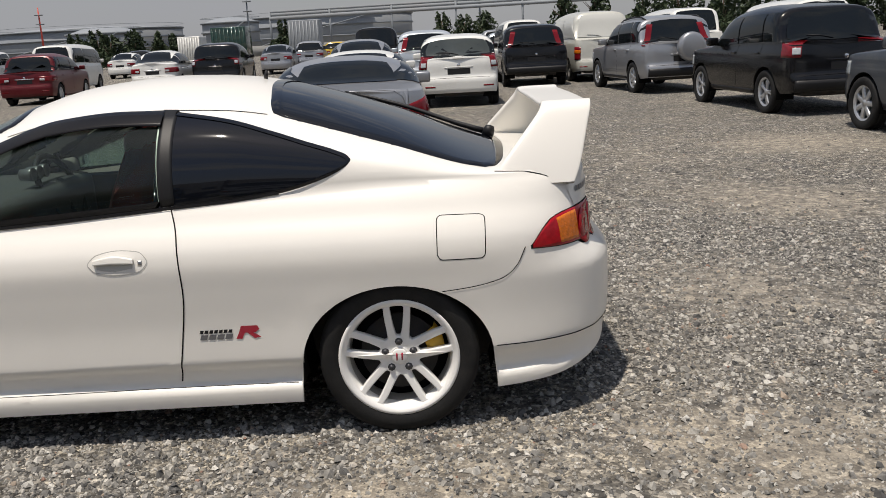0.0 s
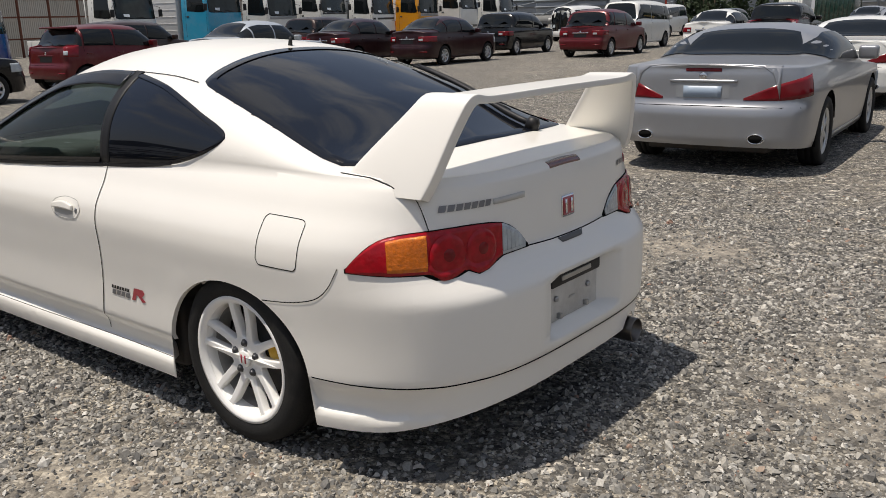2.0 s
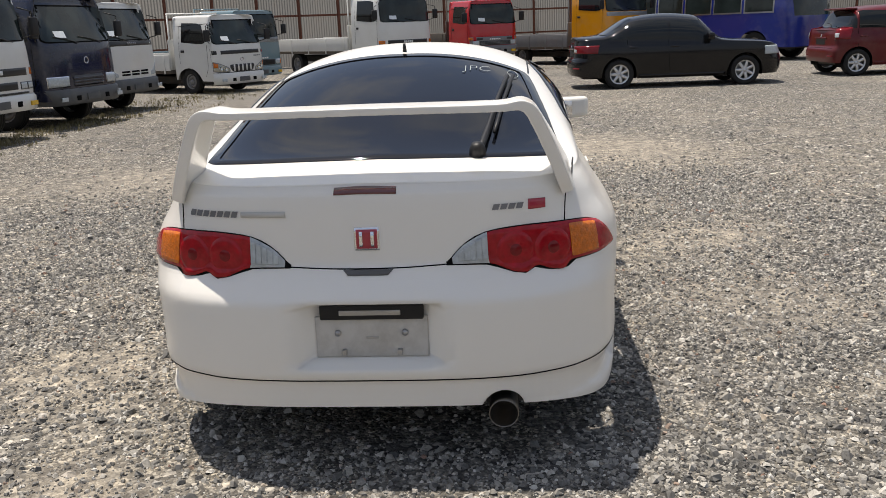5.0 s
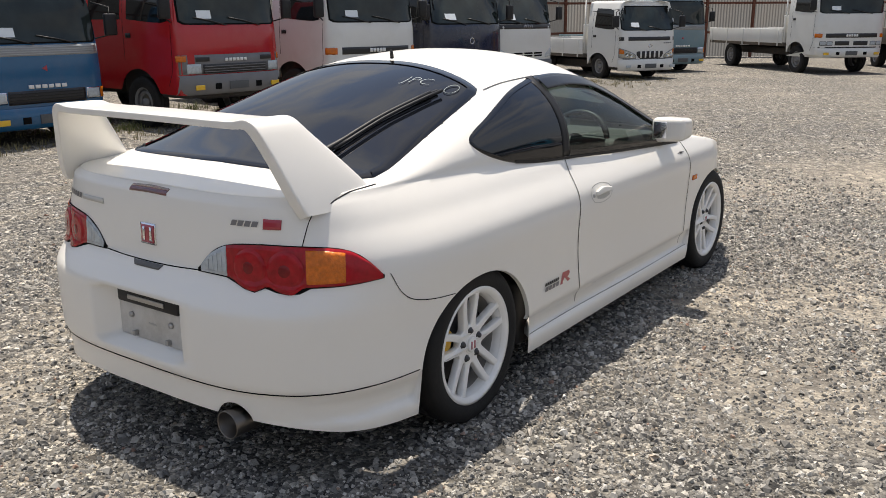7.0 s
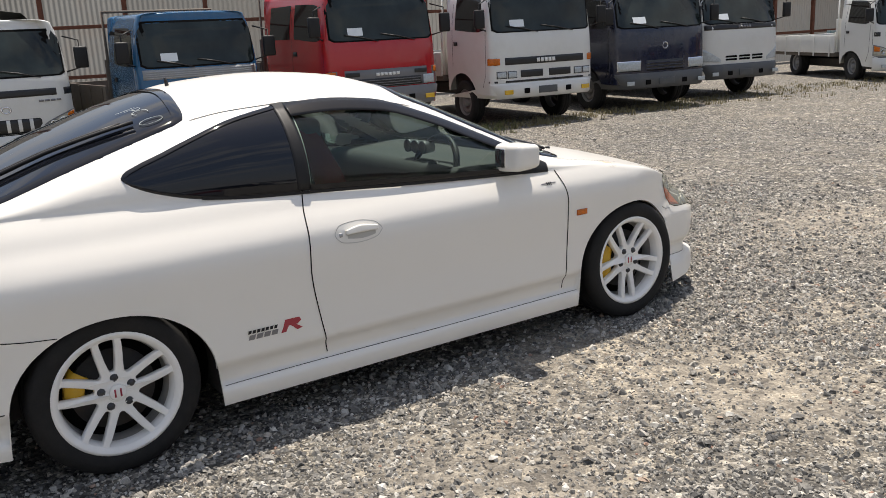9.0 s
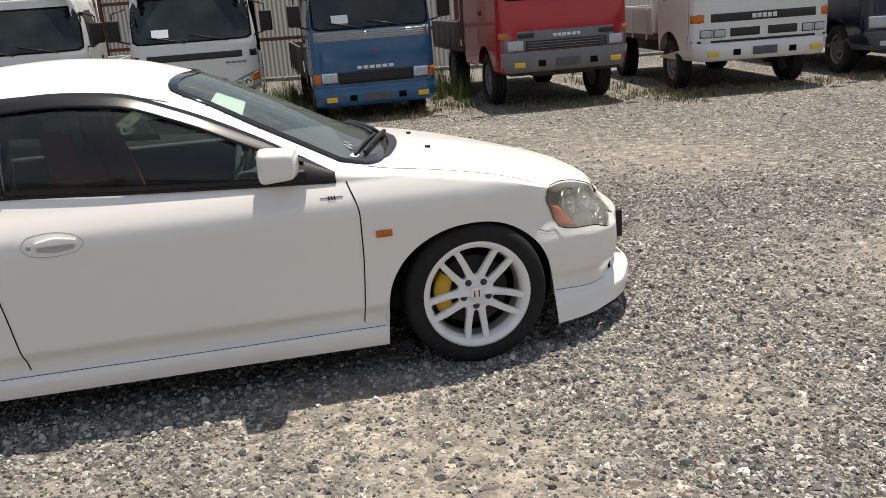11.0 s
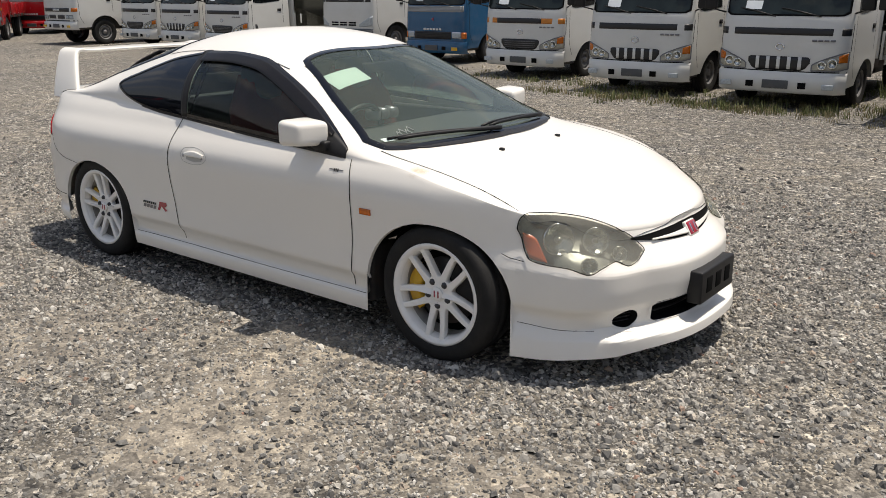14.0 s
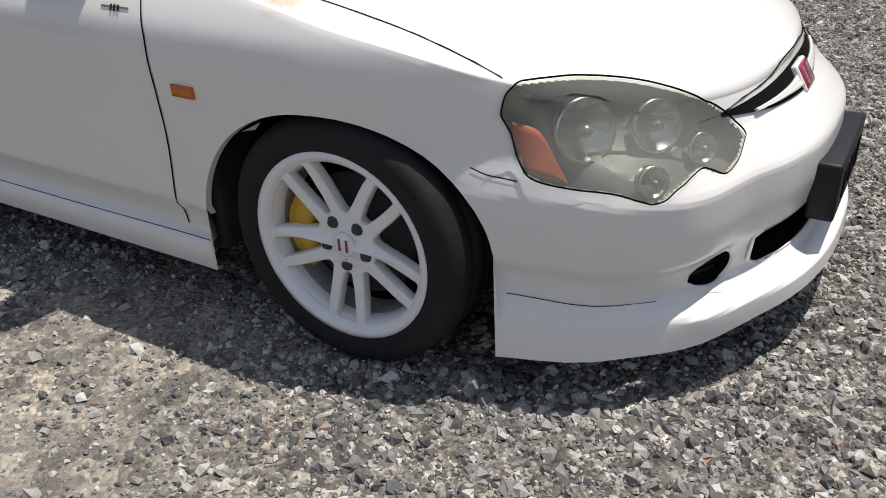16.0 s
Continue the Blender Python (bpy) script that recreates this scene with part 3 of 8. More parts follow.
def tufts(name, label, spots, material, seed, blades, tall):
    rg = np.random.default_rng(seed)
    b_v, b_f = [], []
    for cx0, cy0, sx, sy, cnt in spots:
        for _ in range(cnt):
            cx1, cy1 = rg.normal(cx0, sx), rg.normal(cy0, sy)
            h0 = tall * rg.uniform(0.35, 1.0)
            for _ in range(blades):
                a, l, w = rg.uniform(0, 2 * math.pi), rg.uniform(0.15, 0.75), rg.uniform(0.003, 0.007)
                h = h0 * rg.uniform(0.5, 1.1)
                x0, y0 = cx1 + rg.normal(0, 0.05), cy1 + rg.normal(0, 0.05)
                ux, uy = math.cos(a), math.sin(a)
                i = len(b_v)
                b_v += [(x0 - uy * w, y0 + ux * w, 0), (x0 + uy * w, y0 - ux * w, 0), (x0 + ux * l * h * 0.4 + uy * w * 0.7, y0 + uy * l * h * 0.4 - ux * w * 0.7, h * 0.6), (x0 + ux * l * h * 0.4 - uy * w * 0.7, y0 + uy * l * h * 0.4 + ux * w * 0.7, h * 0.6), (x0 + ux * l * h, y0 + uy * l * h, h)]
                b_f += [(i, i + 1, i + 2, i + 3), (i + 3, i + 2, i + 4)]
    me = bpy.data.meshes.new(name)
    me.from_pydata(b_v, [], b_f)
    me.materials.append(material)
    return tagged(new(name, me), label, "weeds", kind="stuff")


tufts("dry_grass", "dry yellow grass growing under the parked trucks", [(-1.5, -9.0, 1.3, 0.35, 90), (2.2, -9.7, 1.5, 0.35, 80), (-4.5, -8.4, 1.6, 0.4, 90), (-8.0, -7.4, 1.2, 0.4, 60), (-10.2, -7.1, 1.0, 0.4, 70), (-12.5, -7.0, 1.2, 0.4, 80), (-15.5, -7.2, 1.2, 0.8, 130), (-17.5, -6.6, 1.0, 0.5, 70), (5.5, -10.8, 1.5, 0.5, 50), (10, -13.2, 3, 0.6, 50), (-24, 0.5, 1.2, 1.2, 60), (-0.7, -8.15, 0.8, 0.22, 110), (1.4, -8.5, 0.8, 0.25, 90), (-3.6, -7.7, 0.9, 0.25, 60), (-6.1, -7.2, 0.7, 0.25, 60), (-8.4, -6.9, 0.9, 0.25, 110), (-11.6, -6.9, 1.0, 0.3, 90)], DRYGRASS, 3, 9, 0.10)
tufts("tall_weeds", "tall green weeds in the gaps between trucks", [(-4.95, -10.6, 0.28, 1.0, 50), (-2.35, -11.4, 0.25, 0.8, 30)], GREENGRASS, 9, 16, 0.55)
tufts("green_weeds", "green weeds between the parked trucks", [(-4.85, -10.4, 0.30, 1.2, 60), (-2.2, -11.2, 0.35, 1.0, 60), (-1.2, -8.9, 1.0, 0.25, 35), (2.6, -9.6, 1.0, 0.25, 30), (-7.4, -9.5, 0.25, 1.0, 30), (-4.6, -8.3, 0.4, 0.3, 20), (-0.8, -8.1, 0.7, 0.18, 60), (1.3, -8.4, 0.6, 0.2, 40), (-7.6, -7.3, 0.3, 0.4, 30)], GREENGRASS, 4, 14, 0.15)


# ---- white coupe ----
def smooth01(e0, e1, v):
    t = np.clip((v - e0) / (e1 - e0), 0, 1)
    return t * t * (3 - 2 * t)


def coupe_dent(r):
    x, y, z = r[:, 0], r[:, 1], r[:, 2]
    plate = smooth01(0.225, 0.212, y) * smooth01(0.380, 0.392, z) * smooth01(0.592, 0.582, z) * smooth01(0.75, 0.8, x)
    flare = np.exp(-((np.hypot((x - 0.0), (z - 0.30) * 1.05) - 0.37) / 0.055) ** 2) + np.exp(-((np.hypot((x + 2.57), (z - 0.30)) - 0.37) / 0.055) ** 2)
    flare = flare * smooth01(0.6, 0.7, y) * smooth01(0.62, 0.52, z)
    mid = smooth01(0.64, 0.52, y)
    lip = (mid * smooth01(0.225, 0.195, z) + (1 - mid) * np.clip((0.235 - z) / 0.165, 0, 1)) * smooth01(-2.80, -2.92, x)
    fill = np.exp(-((z - 0.240) / 0.026) ** 2) * smooth01(-2.84, -2.92, x) * (1 - mid)
    out = r.copy()
    ln = np.maximum(0.05, np.hypot(x + 2.75, y))
    out[:, 0] += 0.034 * lip * (x + 2.75) / ln
    out[:, 1] += 0.056 * lip * y / ln
    corner = smooth01(-2.95, -3.12, x) * smooth01(0.40, 0.62, y) * smooth01(0.62, 0.53, z) * (0.45 + 0.55 * smooth01(0.20, 0.34, z))
    out[:, 0] += -0.075 * plate - 0.062 * corner
    out[:, 1] += 0.002 * flare + 0.018 * fill + 0.036 * corner
    return out


COUPE = dict(
    nose=(-3.505, -2.55, 1.75, 2.5), tail=(0.89, 0.10, 3.5, 3.4),
    width=[(-3.5, 0.84), (-2.6, 0.858), (-1.5, 0.860), (-0.5, 0.862), (0.0, 0.866), (0.2, 0.861), (0.5, 0.850), (0.9, 0.842)],
    shoulder=[(-3.5, 0.60), (-3.3, 0.615), (-3.0, 0.686), (-2.7, 0.772), (-2.3, 0.834), (-2.0, 0.838), (-1.43, 0.862), (-0.8, 0.905), (-0.4, 0.932), (0.0, 0.952), (0.4, 0.958), (0.9, 0.955)],
    crown=[(-3.36, 0.615), (-3.25, 0.675), (-3.05, 0.745), (-2.8, 0.808), (-2.6, 0.845), (-2.46, 0.868), (-2.38, 0.886), (-1.85, 1.130), (-1.52, 1.272), (-1.25, 1.34), (-0.95, 1.362), (-0.65, 1.345), (-0.45, 1.305), (0.0, 1.165), (0.35, 1.03), (0.50, 0.988), (0.62, 0.974), (0.80, 0.960)],
    fan=[(-3.505, -3.352), (-3.3, -3.23), (-2.9, -2.98), (-2.5, -2.63), (-2.2, -2.32), (-1.9, -1.97), (-1.5, -1.55), (-1.0, -1.02), (-0.5, -0.53), (0.0, 0.0), (0.5, 0.55), (0.89, 0.762)],
    square=[(-3.5, 2.2), (-3.0, 1.8), (-2.5, 1.6), (-2.1, 2.2), (-1.0, 2.4), (0.0, 2.4), (0.9, 2.7)],
    sill=[(-3.505, 0.158), (-3.42, 0.147), (-3.25, 0.122), (-2.96, 0.102), (-2.2, 0.145), (-0.4, 0.150), (0.36, 0.165), (0.6, 0.178), (0.89, 0.236)],
    arches=[(0.0, 0.30, 0.360, 0.292), (-2.585, 0.30, 0.366, 0.318)],
    nose_in=[(0.06, 0.016), (0.09, 0.0), (0.195, 0.006), (0.212, 0.034), (0.26, 0.040), (0.40, 0.022), (0.46, 0.024), (0.50, 0.062), (0.55, 0.128), (0.60, 0.158), (0.70, 0.22)],
    side_in=[(0.07, 0.046), (0.145, 0.022), (0.195, 0.014), (0.222, 0.017), (0.233, 0.042), (0.290, 0.034), (0.325, 0.010), (0.45, 0.012), (0.60, 0.005), (0.69, 0.0), (0.75, 0.010), (0.80, 0.035), (0.85, 0.070), (0.90, 0.100), (0.96, 0.145)],
    tail_in=[(0.16, 0.05), (0.24, 0.025), (0.325, 0.018), (0.345, 0.004), (0.50, 0.0), (0.590, 0.002), (0.606, 0.008), (0.618, 0.017), (0.692, 0.078), (0.705, 0.083), (0.80, 0.088), (0.94, 0.100), (0.958, 0.13)],
    dent=coupe_dent,
)

SIDE = {1: (0, -1, 0), -1: (0, 1, 0)}
BACK, FRONT, TOP = (-1, 0, 0), (1, 0, 0), (0, 0, -1)


def tyre_profile(r, w, rim):
    h = w / 2
    return [(rim - 0.006, -h * 0.80), (rim + 0.012, -h * 0.95), (r - 0.045, -h * 1.02), (r - 0.018, -h * 0.97), (r - 0.005, -h * 0.84), (r, -h * 0.6), (r, -h * 0.3), (r - 0.006, -h * 0.28), (r - 0.006, -h * 0.22), (r, -h * 0.2),
            (r, h * 0.2), (r - 0.006, h * 0.22), (r - 0.006, h * 0.28), (r, h * 0.3), (r, h * 0.6), (r - 0.005, h * 0.84), (r - 0.018, h * 0.97), (r - 0.045, h * 1.02), (rim + 0.012, h * 0.95), (rim - 0.006, h * 0.80)]


def spoke_bm(p0, p1, w0, w1, y0, y1, depth):
    """A tapered spoke in the wheel plane from radius point p0 to p1, outer face at y0 to y1."""
    rows = []
    a, c = Vector((p0[0], 0, p0[1])), Vector((p1[0], 0, p1[1]))
    d = (c - a).normalized()
    s = Vector((-d.z, 0, d.x))
    for i in range(7):
        t = i / 6
        p = a.lerp(c, t)
        w = w0 + (w1 - w0) * t - 0.25 * w0 * math.sin(math.pi * t) * 0.5
        y = y0 + (y1 - y0) * t + 0.008 * math.sin(math.pi * t)
        ring = []
        for k, (u, v) in enumerate(((-1, -1), (-0.97, -0.14), (-0.80, 0), (0.80, 0), (0.97, -0.14), (1, -1))):
            ring.append(p + s * (u * w / 2) + Vector((0, y + v * depth, 0)))
        rows.append(ring)
    return sheet(rows)


def rounded(pts, rad):
    """A closed outline with its corners rounded."""
    out = []
    n = len(pts)
    for i in range(n):
        p, a, c = Vector(pts[i]), Vector(pts[i - 1]), Vector(pts[(i + 1) % n])
        u, v = a - p, c - p
        if u.angle(v) > 2.6:
            out.append(p)
            continue
        r = min(rad, u.length * 0.45, v.length * 0.45)
        q0, q1 = p + u.normalized() * r, p + v.normalized() * r
        for t in (0, 0.2, 0.4, 0.6, 0.8, 1.0):
            out.append(q0.lerp(p, t).lerp(p.lerp(q1, t), t))
    return out


def wheel_face(turn):
    """The pierced face of the wheel: five pairs of spokes between slots and wedges, edges rounded."""
    cu = bpy.data.curves.new("face", "CURVE")
    cu.dimensions, cu.fill_mode = "2D", "BOTH"
    cu.extrude, cu.bevel_depth, cu.bevel_resolution, cu.offset = 0.010, 0.0055, 2, -0.0055

    def loop(pts):
        sp = cu.splines.new("POLY")
        sp.points.add(len(pts) - 1)
        for q, p in zip(sp.points, pts):
            q.co = (p[0], p[1], 0, 1)
        sp.use_cyclic_u = True
    loop([(0.213 * math.cos(a), 0.213 * math.sin(a)) for a in np.linspace(0, 2 * math.pi, 97)[:-1]])
    slot = [(-0.0085, 0.078), (-0.0175, 0.120), (-0.0235, 0.165), (-0.0270, 0.199), (-0.009, 0.2008), (0.009, 0.2008), (0.0270, 0.199), (0.0235, 0.165), (0.0175, 0.120), (0.0085, 0.078)]
    half = [(0.007, 0.079), (0.0255, 0.110), (0.043, 0.142), (0.0600, 0.170), (0.0735, 0.1875)]
    wedge = [(-u, v) for u, v in half] + [(0.2012 * math.sin(a), 0.2012 * math.cos(a)) for a in np.linspace(-0.30, 0.30, 7)] + half[::-1]
    for i in range(5):
        for shape, a, rad in ((slot, 0.0, 0.014), (wedge, math.pi / 5, 0.022)):
            w = turn + 2 * math.pi * i / 5 + a
            ca, sa = math.cos(w), math.sin(w)
            loop([(p.y * ca - p.x * sa, p.y * sa + p.x * ca) for p in rounded(shape, rad)])
    ob = bpy.data.objects.new("face", cu)
    me = ob.to_mesh()
    b = bmesh.new()
    b.from_mesh(me)
    ob.to_mesh_clear()
    bpy.data.objects.remove(ob)
    bmesh.ops.remove_doubles(b, verts=b.verts[:], dist=0.0002)
    for v in b.verts:
        r = math.hypot(v.co.x, v.co.y)
        v.co = (v.co.x, 0.0535 + v.co.z + 0.022 * (r / 0.2) ** 1.4, v.co.y)
    bmesh.ops.recalc_face_normals(b, faces=b.faces[:])
    return b


def coupe_wheel(parent, x, side, turn=0.0, steer=0.0):
    """Tyre, white twin-spoke rim, hub cap, nuts, disc and caliper; the outer face looks to side * y."""
    root = empty("wheel", pose(x, side * 0.730, 0.302))
    root.parent = parent
    k = side
    tyre = part("tyre", lathe(tyre_profile(0.306, 0.215, 0.218), 64, caps=False), RUBBER, root)
    rim = lathe([(0.222, -0.10 * k), (0.228, -0.095 * k), (0.205, -0.07 * k), (0.200, 0.05 * k), (0.206, 0.082 * k), (0.221, 0.092 * k), (0.230, 0.098 * k), (0.230, 0.104 * k), (0.218, 0.104 * k), (0.203, 0.090 * k), (0.194, 0.06 * k), (0.190, -0.07 * k)], 64, close=True)
    ob_rim = part("rim", rim, RIM, root, "white painted twin-spoke alloy rim with brake dust")
    sp = wheel_face(turn)
    hub = lathe([(0.0, 0.05), (0.044, 0.05), (0.046, 0.062), (0.040, 0.073), (0.034, 0.077), (0.0, 0.077)], 40)
    sp = join(sp, hub)
    if k < 0:
        bmesh.ops.scale(sp, vec=(1, -1, 1), verts=sp.verts[:])
    bmesh.ops.recalc_face_normals(sp, faces=sp.faces[:])
    part("spokes", sp, RIM, root, smooth=False)
    # inner sleeve whose colour carries the shade behind the spokes
    part("barrel", lathe([(0.1905, -0.075 * k), (0.188, -0.07 * k), (0.1885, 0.030 * k), (0.1925, 0.052 * k)], 48, caps=False), SHADERIM, root, "inner barrel greyed for the shade behind the spokes")
    cap = part("hub_cap", lathe([(0.0, 0.076 * k), (0.029, 0.076 * k), (0.030, 0.083 * k), (0.026, 0.086 * k), (0.0, 0.087 * k)], 32), RIM, root)
    lg = bmesh.new()
    for u0, u1, v0, v1 in ((-0.013, -0.007, -0.015, 0.015), (0.007, 0.013, -0.015, 0.015)):
        lg = box_bm(u0, u1, *sorted((0.0862 * k, 0.0885 * k)), v0, v1, bm=lg)
    part("cap_mark", lg, RED_BADGE, cap, "red emblem on the hub cap")
    nut0 = None
    for i in range(5):
        a = turn + 2 * math.pi * (i + 0.0) / 5 + math.pi / 5 * 0
        m = Matrix.Translation((0.056 * math.cos(a), 0, 0.056 * math.sin(a)))
        if nut0 is None:
            nut0 = part("wheel_nut", lathe([(0.0, 0.086 * k), (0.006, 0.087 * k), (0.0098, 0.084 * k), (0.0098, 0.076 * k), (0.0150, 0.0765 * k), (0.0165, 0.068 * k)], 8), NUT, root)
            nut0.matrix_basis = m
        else:
            again(nut0, m, root)
    # added black disc that stands in for the shade between the spokes
    part("dust_shield", lathe([(0.0, -0.012 * k), (0.189, -0.012 * k), (0.189, -0.006 * k), (0.0, -0.004 * k)], 40), GAP, root)
    part("brake_disc", lathe([(0.05, 0.0), (0.150, 0.0), (0.150, 0.022 * k), (0.075, 0.022 * k), (0.072, 0.045 * k), (0.0, 0.045 * k)], 40), DARKIRON, root)
    cb = bmesh.new()
    rows = []
    for i in range(9):
        a = math.pi * (0.20 - 0.42 * i / 8) if x < -1 else -0.08 + 0.74 * i / 8
        e = 0.010 * math.sin(math.pi * i / 8)
        rows.append([Vector((r * math.cos(a), y * k, r * math.sin(a))) for r, y in ((0.112, 0.0), (0.108, 0.046 + e), (0.130, 0.052 + e), (0.166 + e, 0.048 + e), (0.172, 0.0))])
    cal = sheet(rows)
    bmesh.ops.recalc_face_normals(cal, faces=cal.faces[:])
    part("caliper", cal, GOLD, root, "yellow painted brake caliper")
    return root


def seat(parent, x, y, material):
    """A bucket seat."""
    s = empty("front_seat", pose(x, y, 0.0))
    s.parent = parent
    b = box_bm(-0.26, 0.24, -0.25, 0.25, 0.32, 0.47, 0.06, 3)
    part("seat_cushion", b, material, s)
    rows = []
    for i in range(9):
        t = i / 8
        w = 0.25 + 0.02 * math.sin(math.pi * t) - (0.13 * max(0, t - 0.72) / 0.28)
        xb = 0.20 + 0.20 * t
        z = 0.42 + 0.70 * t
        rows.append([Vector((xb - 0.06, -w, z)), Vector((xb - 0.09, -w * 0.75, z)), Vector((xb - 0.04, 0, z)), Vector((xb - 0.09, w * 0.75, z)), Vector((xb - 0.06, w, z)), Vector((xb + 0.03, w * 0.9, z)), Vector((xb + 0.05, 0, z)), Vector((xb + 0.03, -w * 0.9, z)), Vector((xb - 0.06, -w, z))])
    b = sheet(rows)
    bmesh.ops.holes_fill(b, edges=b.edges[:])
    part("seat_back", b, material, s)
    part("head_rest", box_bm(0.30, 0.40, -0.13, 0.13, 0.98, 1.17, 0.045, 3), CABIN, s)
    return s



def slanted(shell, way, a0, h0, length, height, n, fill=0.62, off=0.002, flip=1):
    """A row of n short bars that stands in for small lettering."""
    bm = bmesh.new()
    step = length / n
    for i in range(n):
        a = a0 + i * step
        q = [shell.put(a + du * flip, h0 + dv, way, off) for du, dv in ((0, 0), (step * fill, 0), (step * fill + height * 0.15, height), (height * 0.15, height))]
        bm.faces.new([bm.verts.new(p) for p in q])
    bmesh.ops.recalc_face_normals(bm, faces=bm.faces[:])
    if sum(f.normal.dot(Vector(way)) for f in bm.faces) > 0:
        bmesh.ops.reverse_faces(bm, faces=bm.faces[:])
    return bm


def bars(name, material, parent, label, shell, way, a0, h0, length, height, n, fill=0.74, off=0.0022):
    """A row of n leaning bars from a0 along length, in place of small lettering."""
    step = length / n
    for i in range(n):
        a, w, k = a0 + i * step, step * fill, math.copysign(height * 0.35, length)
        q = [shell.put(a + du, h0 + dv, way, off) for du, dv in ((0, 0), (w, 0), (w + k, height), (k, height))]
        bm = bmesh.new()
        bm.faces.new([bm.verts.new(p) for p in q])
        bm.normal_update()
        if sum(f.normal.dot(Vector(way)) for f in bm.faces) > 0:
            bmesh.ops.reverse_faces(bm, faces=bm.faces[:])
        part(name, bm, material, parent, label)


def build_coupe():
    car = tagged(empty("coupe", pose(0, 0, 0)), "white sports coupe with rear wing and white wheels on gravel", "car")
    sh = Shell(COUPE, nf=30, ns=150, nr=28, nw=46, nt=34, na=28)
    # outlines
    ws_lo = [(-0.715, -2.10), (-0.695, -2.21), (-0.5, -2.305), (0.0, -2.385), (0.5, -2.305), (0.695, -2.21), (0.715, -2.10)]
    ws_hi = [(-0.715, -2.09), (-0.694, -2.05), (-0.607, -1.80), (-0.530, -1.60), (-0.485, -1.47), (-0.42, -1.455), (0.0, -1.53), (0.42, -1.455), (0.485, -1.47), (0.530, -1.60), (0.607, -1.80), (0.694, -2.05), (0.715, -2.09)]
    rg_lo = [(-0.645, 0.28), (-0.60, -0.10), (-0.545, -0.435), (-0.4, -0.465), (0.0, -0.505), (0.4, -0.465), (0.545, -0.435), (0.60, -0.10), (0.645, 0.28)]
    rg_hi = [(-0.645, 0.36), (-0.60, 0.405), (-0.3, 0.455), (0.0, 0.47), (0.3, 0.455), (0.60, 0.405), (0.645, 0.36)]
    dw_lo = [(-2.05, 0.838), (-1.43, 0.870), (-0.845, 0.905)]
    dw_hi = [(-2.05, 0.878), (-1.944, 0.938), (-1.77, 1.032), (-1.487, 1.160), (-1.255, 1.234), (-1.01, 1.253), (-0.845, 1.248)]
    qw_lo = [(-0.80, 0.907), (-0.60, 0.919), (-0.41, 0.940), (-0.27, 0.975), (-0.19, 1.007), (-0.152, 1.031), (-0.142, 1.043)]
    qw_hi = [(-0.80, 1.243), (-0.60, 1.208), (-0.43, 1.157), (-0.30, 1.113), (-0.20, 1.080), (-0.152, 1.058), (-0.142, 1.046)]
    hl_lo = [(-0.20, 0.515), (-0.12, 0.495), (-0.03, 0.492), (0.02, 0.476), (0.10, 0.490), (0.16, 0.520), (0.20, 0.515), (0.25, 0.530), (0.285, 0.566)]
    hl_hi = [(-0.20, 0.560), (-0.17, 0.625), (-0.10, 0.655), (0.0, 0.652), (0.12, 0.630), (0.22, 0.597), (0.285, 0.572)]

    lamp_lo = [(-1.705, 0.528), (-1.647, 0.498), (-1.602, 0.490), (-1.542, 0.512), (-1.477, 0.497), (-1.417, 0.477), (-1.337, 0.50), (-1.257, 0.505), (-1.222, 0.517), (-1.202, 0.60), (-1.187, 0.635)]
    lamp_hi = [(-1.705, 0.535), (-1.657, 0.585), (-1.553, 0.640), (-1.437, 0.673), (-1.317, 0.690), (-1.227, 0.694), (-1.197, 0.675), (-1.187, 0.640)]

    def side_of(c, s):
        return c if s > 0 else [(-a, h) for a, h in c[::-1]]
    near = [f for f in sh.bm.faces if f.calc_center_median().x < -2.7 and 0.45 < f.calc_center_median().z < 0.73 and abs(f.calc_center_median().y) > 0.25]
    bmesh.ops.subdivide_edges(sh.bm, edges=list({e for f in near for e in f.edges}), cuts=3, use_grid_fill=True)
    notch = [f for f in sh.bm.faces if f.calc_center_median().x > 0.6 and f.calc_center_median().z < 0.31 and 0.28 < f.calc_center_median().y < 0.60]
    bmesh.ops.subdivide_edges(sh.bm, edges=list({e for f in notch for e in f.edges}), cuts=4, use_grid_fill=True)
    for v in sh.bm.verts:
        q = 0.070 ** 2 - (v.co.y - 0.425) ** 2
        if v.co.x > 0.6 and q > 0 and v.co.z < 0.212 + math.sqrt(q):
            v.co.z = 0.212 + math.sqrt(q)
    chin = [f for f in sh.bm.faces if f.calc_center_median().x < -3.0 and 0.17 < f.calc_center_median().z < 0.36 and abs(f.calc_center_median().y) < 0.60]
    bmesh.ops.subdivide_edges(sh.bm, edges=list({e for f in chin for e in f.edges}), cuts=3, use_grid_fill=True)
    mouth_lo = [(-0.372, 0.243), (-0.355, 0.232), (0.0, 0.228), (0.355, 0.232), (0.372, 0.243)]
    mouth_hi = [(-0.372, 0.300), (-0.350, 0.311), (0.0, 0.316), (0.350, 0.311), (0.372, 0.300)]
    oval = np.linspace(0, math.pi, 13)
    fog_lo = [(0.484 - 0.056 * math.cos(v), 0.262 - 0.036 * math.sin(v)) for v in oval]
    fog_hi = [(0.484 - 0.056 * math.cos(v), 0.263 + 0.036 * math.sin(v)) for v in oval]
    sh.cut(mouth_lo, mouth_hi, FRONT, -0.003)
    for s in (1, -1):
        sh.cut(side_of(fog_lo, s), side_of(fog_hi, s), FRONT, -0.003)
    for s in (1, -1):
        sh.cut(side_of(lamp_lo, s), side_of(lamp_hi, s), (0.80, -0.60 * s, 0), 0.003)
